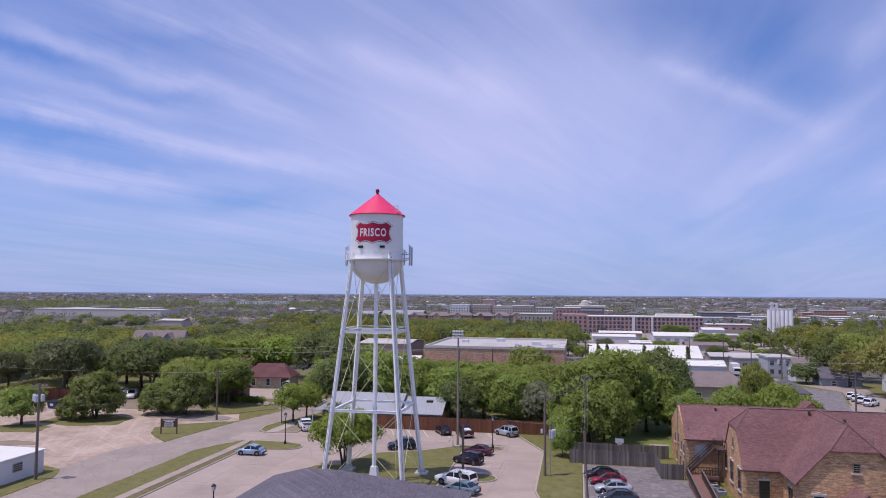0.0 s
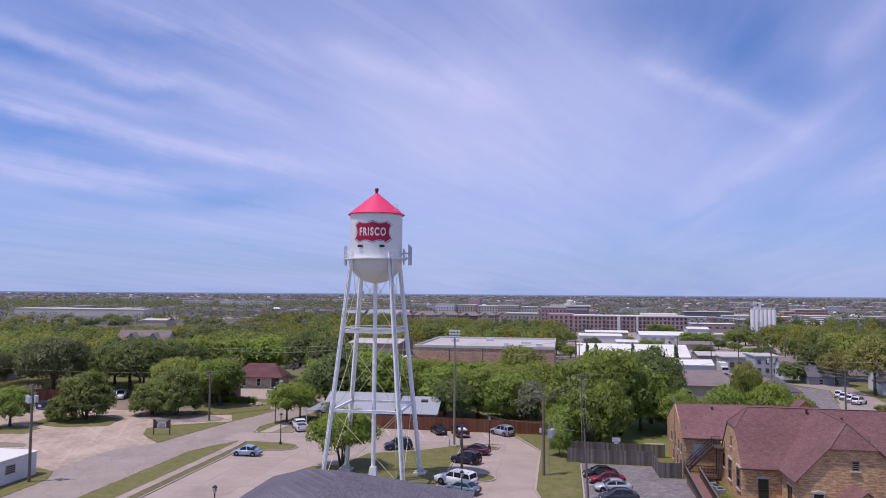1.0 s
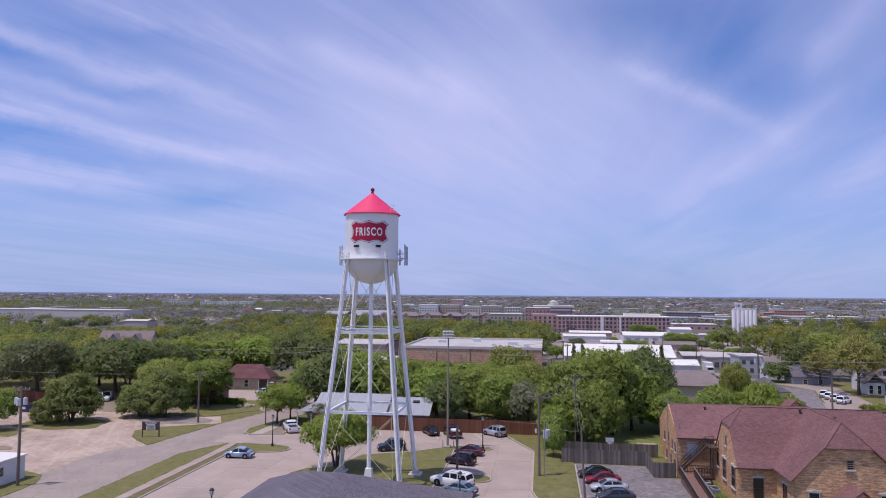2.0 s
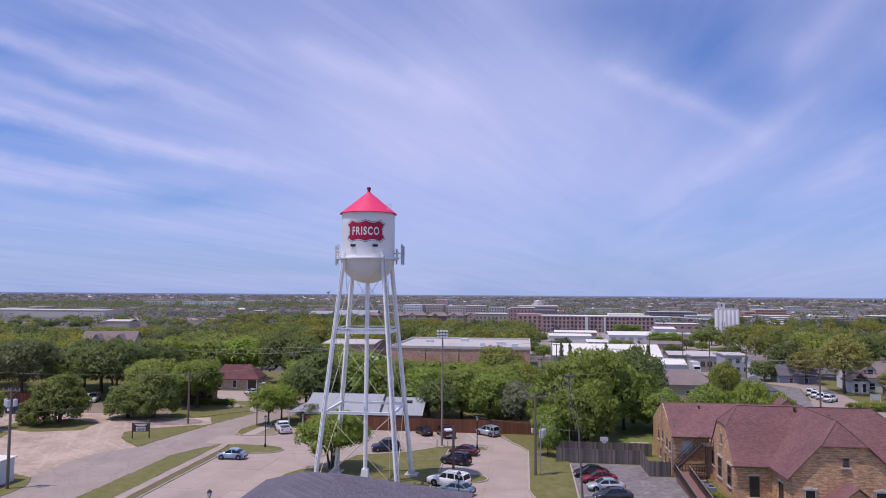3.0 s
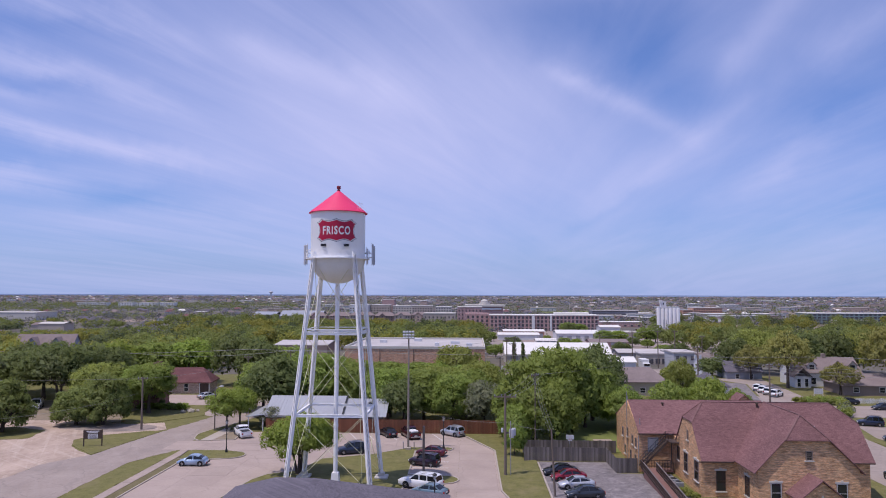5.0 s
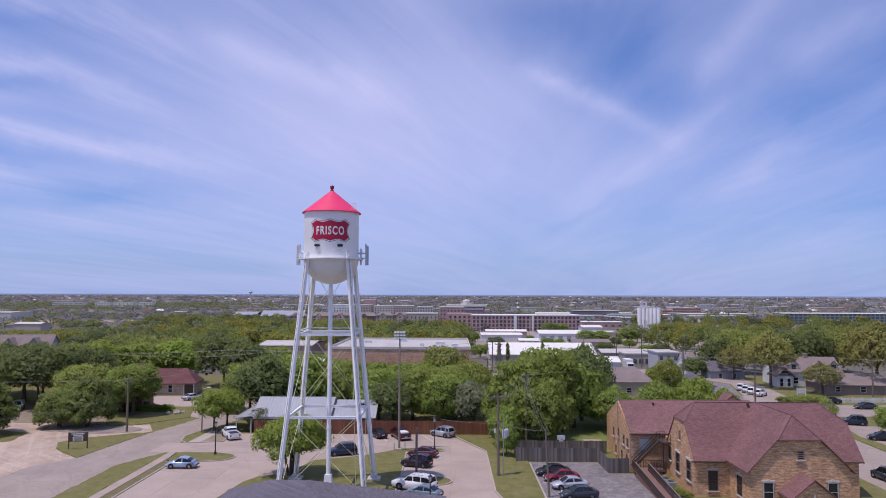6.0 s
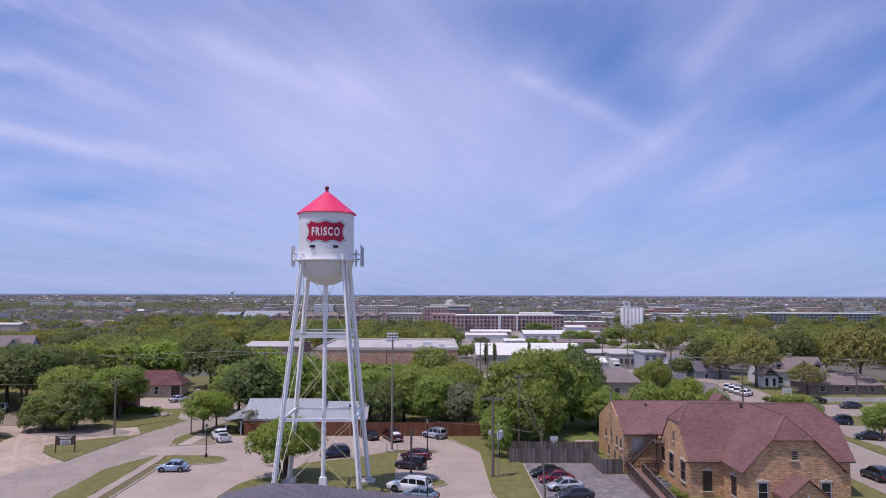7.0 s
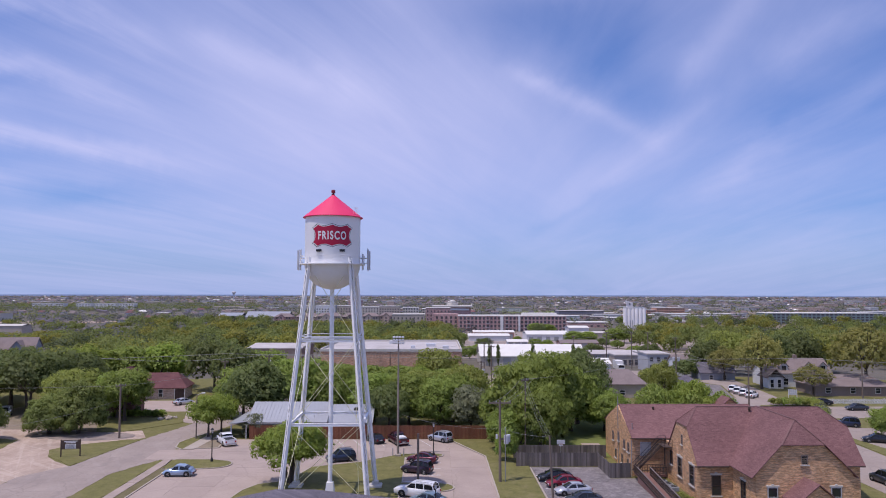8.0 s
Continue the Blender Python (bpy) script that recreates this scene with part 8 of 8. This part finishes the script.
def dormer_house():
    r = gable_house("dormer_house", "white house with a grey roof and three gabled dormers", (86.5, 204.0, ground_z(85, 204)), -3, 17, 10, 4.4, 8.0, "white_wall", "grey_shingle", ((-7, 2.0, 1.2, 1.6), (-3.5, 2.0, 1.2, 1.6), (4, 2.0, 1.2, 1.6)))
    for x in (-3.6, 2.9, 6.8):
        g = Geo()
        wall_y(g, [(x - 1.05, 4.7), (x + 1.05, 4.7), (x + 1.05, 6.3), (x, 7.3), (x - 1.05, 6.3)], -4.3, -1.0)
        d = part("dormer", g, "trim", r, "white gabled dormer")
        part("dormer_roof", sheet([[(x - 1.35, -4.6, 6.05), (x, -4.6, 7.45), (x, -0.6, 7.45), (x - 1.35, -0.6, 6.05)][::-1], [(x + 1.35, -4.6, 6.05), (x + 1.35, -0.6, 6.05), (x, -0.6, 7.45), (x, -4.6, 7.45)][::-1]], 0.12), "grey_shingle", d)
        part("pane", Geo().box(x - 0.6, x + 0.6, -4.36, -4.28, 4.9, 6.2), "glass", d)
    part("chimney", Geo().slab(0.7, 1.6, -0.5, 0.5, 7.5, 8.9, 0.08), "brown_wall", r)
    part("wing", Geo().box(-9.6, -5.6, -8.5, -4.9, -0.3, 3.6), "white_wall", r, "white front wing")
    part("wing_roof", sheet([[(-10.0, -8.9, 3.4), (-7.6, -8.9, 5.8), (-7.6, -2, 5.8), (-10.0, -2, 3.4)][::-1], [(-5.2, -8.9, 3.4), (-5.2, -2, 3.4), (-7.6, -2, 5.8), (-7.6, -8.9, 5.8)][::-1]], 0.14), "grey_shingle", r)
    for x in (-8.6, -6.7):
        window(r, x, -8.52, 1.9, 0.8, 2.0, 0, sill=False)


dormer_house()
gable_house("grey_roof_house", "low house with a broad grey-brown shingle roof", (30.8, 184.5, 0), 0, 15.5, 12, 3.4, 6.3, "tan_wall", "grey_shingle", ((-3, 1.3, 1.2, 1.1), (2, 1.3, 1.2, 1.1)), hip=3)
gable_house("brown_roof_house", "low house with a long brown-grey roof by the white fence", (91.0, 187.0, 0), -3, 18, 11, 2.5, 4.8, "brown_wall", "grey_shingle", ((-6, 1.4, 1.2, 1.2), (0, 1.4, 1.2, 1.2), (6, 1.4, 1.2, 1.2)), hip=3)
gable_house("white_cottage", "small white cottage with a red-brown roof", (104.5, 166.8, 0), 80, 8, 7, 2.8, 5.0, "white_wall", "mauve_shingle", ((0, 1.5, 1.0, 1.3),))
gable_house("hip_cottage", "small cottage with a grey pyramid roof", (42.2, 161.0, 0), 0, 7, 7, 5.2, 7.6, "white_wall", "slate_shingle", ((0, 1.5, 1.0, 1.2),), hip=3.9)
gable_house("dark_cottage", "dark grey cottage under trees", (70.5, 219.0, ground_z(70, 219)), 0, 10, 8, 3.0, 5.6, "blue_wall", "slate_shingle", ((-2, 1.5, 1.0, 1.2), (2, 1.5, 1.0, 1.2)))
gable_house("white_house", "white house with a shaded porch at the lane", (68.5, 232.0, ground_z(68, 232)), 0, 12, 8, 4.6, 7.0, "white_wall", "grey_shingle", ((-3, 1.6, 1, 1.4), (0, 1.6, 1, 1.4), (3, 1.6, 1, 1.4)))


def blue_house():
    r = gable_house("blue_grey_house", "large blue-grey house with steep gables and a brown roof", (-200, 322, ground_z(-200, 322) - 1.8), 12, 24, 12, 6.0, 11.0, "blue_wall", "grey_shingle", ((-8, 2.2, 1.4, 1.6), (8, 2.2, 1.4, 1.6), (-8, 5.0, 1.2, 1.4)))
    for x in (-4, 6):
        g = Geo()
        wall_y(g, [(x - 3, 0), (x + 3, 0), (x + 3, 6.2), (x, 9.8), (x - 3, 6.2)], -8.5, -2)
        d = part("gable", g, "blue_wall", r, "steep front gable")
        part("gable_roof", sheet([[(x - 3.5, -8.9, 5.7), (x, -8.9, 10.0), (x, 0, 10.0), (x - 3.5, 0, 5.7)][::-1], [(x + 3.5, -8.9, 5.7), (x + 3.5, 0, 5.7), (x, 0, 10.0), (x, -8.9, 10.0)][::-1]], 0.2), "grey_shingle", d)
        part("pane", Geo().box(x - 0.7, x + 0.7, -8.56, -8.48, 5.0, 6.8), "glass", d)


blue_house()


def far_water_tower():
    x, y = -714, 2500
    z = ground_z(x, y)
    root = thing("far_water_tower", "distant pale water tower on a single stem", "water tower", (x, y, z))
    part("stem", Geo().lathe([(3.4, 0), (2, 6), (2, 24), (3, 27)], 16), "antenna", root)
    part("tank", Geo().lathe([(3, 27), (6, 29), (7, 32), (5.5, 35), (0.0, 36)], 20), "antenna", root)


far_water_tower()


def scatter_town():
    """Roofs, tree rows and woods of the suburbs out to the horizon."""
    rng = np.random.default_rng(17)
    roofs = {"grey_shingle": Geo(), "slate_shingle": Geo(), "mauve_shingle": Geo(), "white_roof": Geo(), "tan_wall": Geo()}
    walls = {"tan_wall": Geo(), "grey_wall": Geo(), "pink_brick": Geo()}
    keys, wk = list(roofs), list(walls)

    def spot(r0, r1, a0=-48, a1=44):
        a, r = radians(a0 + (a1 - a0) * rng.random()), math.sqrt(r0 * r0 + (r1 * r1 - r0 * r0) * rng.random())
        return r * math.sin(a), r * math.cos(a)

    def blocked(x, y):
        return (y < 700 and -60 < x < 190) or (-400 < x < -300 and 440 < y < 620) or (-760 < x < -490 and 690 < y < 900) or (-185 < x < -45 and 620 < y < 790)

    # houses, thinner near the town centre
    for count, r0, r1, grow in ((60, 760, 1100, 0.8), (420, 1100, 2000, 0.8), (3400, 2000, 4560, 0.85)):
        for _ in range(count):
            x, y = spot(r0, r1)
            if blocked(x, y) or (y < 1100 and 20 < x < 420) or (x < -0.3 * y and 1450 < math.hypot(x, y) < 2100):
                continue
            w, d, e, h, t = (9 + 8 * rng.random()) * grow, (8 + 3 * rng.random()) * grow, 3.2, 5.0 + 1.8 * rng.random(), radians(rng.choice((0, 90, 25)))
            m = Matrix.Translation((x, y, ground_z(x, y))) @ Matrix.Rotation(t, 4, "Z")
            walls[wk[rng.choice(3, p=(0.35, 0.45, 0.20))]].box(-w / 2, w / 2, -d / 2, d / 2, -1.5, e, m)
            o = 0.5
            a, b, c, f, p, q = (-w / 2 - o, -d / 2 - o, e), (w / 2 + o, -d / 2 - o, e), (w / 2 + o, d / 2 + o, e), (-w / 2 - o, d / 2 + o, e), (-w / 2 + d * 0.3, 0, h), (w / 2 - d * 0.3, 0, h)
            roofs[keys[rng.choice(5, p=(0.40, 0.48, 0.05, 0.04, 0.03))]].add([a, b, c, f, p, q], [(0, 1, 5, 4), (2, 3, 4, 5), (3, 0, 4), (1, 2, 5), (3, 2, 1, 0)], m)
    # stores, schools and sheds with flat roofs
    for count, r0, r1 in ((190, 1150, 2750), (260, 2750, 4500)):
        for _ in range(count):
            x, y = spot(r0, r1)
            if blocked(x, y) or (x < -0.3 * y and 1450 < math.hypot(x, y) < 2100):
                continue
            w, d, h = 14 + 44 * rng.random() ** 1.5, 14 + 20 * rng.random(), 3.5 + 4 * rng.random()
            z = ground_z(x, y)
            walls[wk[rng.choice(3)]].box(x - w / 2, x + w / 2, y, y + d, z - 2, z + h)
            roofs["white_roof" if rng.random() < 0.4 else "tan_wall"].box(x - w / 2 - 0.3, x + w / 2 + 0.3, y - 0.3, y + d + 0.3, z + h, z + h + 0.6)
    for key, g in roofs.items():
        solid("town_roofs", g, key, "scattered roofs of the far suburbs", "houses", "stuff")
    for key, g in walls.items():
        solid("town_walls", g, key, "walls of houses in the far suburbs", "houses", "stuff")

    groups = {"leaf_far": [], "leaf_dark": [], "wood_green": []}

    def clump(leaf, x, y, k, wide):
        groups[leaf].append((x, y, ground_z(x, y) + k * 0.8, wide, k))

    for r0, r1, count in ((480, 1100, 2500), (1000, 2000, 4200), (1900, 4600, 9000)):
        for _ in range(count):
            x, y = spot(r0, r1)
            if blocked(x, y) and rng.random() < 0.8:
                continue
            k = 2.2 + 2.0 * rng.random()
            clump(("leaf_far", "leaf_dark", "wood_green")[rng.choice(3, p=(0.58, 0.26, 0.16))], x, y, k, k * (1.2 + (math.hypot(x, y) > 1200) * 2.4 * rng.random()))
    # a broad dark wood on the left-hand plain, and tree rows along the creeks and roads
    for _ in range(1900):
        x, y = spot(1480, 2080, -48, -14)
        if noise.noise((x * 0.003, y * 0.004, 1.0)) > -0.28:
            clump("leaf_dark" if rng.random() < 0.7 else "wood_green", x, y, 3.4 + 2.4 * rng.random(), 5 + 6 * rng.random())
    for _ in range(120):
        x, y = spot(1000, 3400)
        if blocked(x, y):
            continue
        slope, leaf = rng.normal() * 0.12, ("leaf_dark", "wood_green", "leaf_far")[rng.choice(3)]
        for i in range(int(8 + 22 * rng.random())):
            clump(leaf, x + i * 9.0, y + i * 9.0 * slope + 4 * rng.normal(), 2.6 + 2.2 * rng.random(), 4 + 3 * rng.random())
    for leaf, lab in (("leaf_far", "woods of the far suburbs, greyed by painted haze"), ("leaf_dark", "dark tree clumps of the far suburbs"), ("wood_green", "green tree clumps of the far suburbs")):
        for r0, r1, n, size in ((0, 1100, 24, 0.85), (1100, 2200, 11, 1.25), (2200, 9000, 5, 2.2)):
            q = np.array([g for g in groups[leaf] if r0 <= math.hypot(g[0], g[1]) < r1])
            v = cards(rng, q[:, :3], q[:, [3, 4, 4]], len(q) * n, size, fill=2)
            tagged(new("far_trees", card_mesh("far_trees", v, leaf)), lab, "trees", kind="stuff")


def town_edge():
    """Low stores, lots and tree rows between the silos and the plain."""
    rng = random.Random(21)
    for k in range(34):
        x, y = rng.uniform(60, 430), rng.uniform(690, 1080)
        w = rng.uniform(16, 46)
        if 360 < x + w and x < 505 and 790 < y < 860:
            continue
        flat_block("low_store", "low flat-roofed store in the far town", x, x + w, y, rng.uniform(14, 22), ground_z(x, y), rng.uniform(3.6, 6.2), rng.choice(("tan_wall", "pink_brick", "purple_brick", "grey_wall")),
                   rng.choice(("white_roof", "old_roof", "grey_shingle")), 1, int(w / 6), (2.6, 1.5), 1.5, 3.0, "far stores")
    flat_block("dark_parking_block", "long dark parking block with open decks", 154, 215, 970, 30, -8, 10.5, "slate_wall", "old_roof", 3, 16, (3.0, 1.5), 2.6, 3.4)
    flat_block("orange_brick_school", "broad orange brick school with a stepped roof", 337, 381, 1130, 30, -8, 11.5, "red_brick", "stone_trim", 3, 12, (1.8, 1.8), 2.6, 3.6)
    flat_block("orange_brick_school", "low brick wing of the school", 322, 336.5, 1134, 24, -8, 8.0, "red_brick", "stone_trim", 2, 5, (1.8, 1.8), 2.6, 3.6)


def bare_lots():
    """Open soil and pale yards on the far plain."""
    for label, x0, x1, y0, y1, mat in (("bare tan building site beyond the woods", -548, -488, 650, 700, "soil"), ("pale gravel yard beside the warehouse", -500, -400, 760, 860, "dirt"), ("dry mown field on the plain", 230, 420, 640, 780, "soil"),
                                       ("long dry field on the plain", 300, 700, 1150, 1400, "soil"), ("green field on the plain", 120, 420, 1250, 1420, "lawn"), ("green field in the suburbs", -320, -120, 1080, 1220, "lawn")):
        g = Geo()
        pts = rough_edge([(x0, y0), (x1, y0 + 20), (x1 + 25, y1), (x0 - 15, y1 - 10)], 12, 8)
        z = min(ground_z(x, y) for x, y in pts)
        g.prism(pts, z - 3, max(ground_z(x, y) for x, y in pts) + 0.15)
        solid("field", g, mat, label, "field", "structure")


bare_lots()
town_edge()
scatter_town()
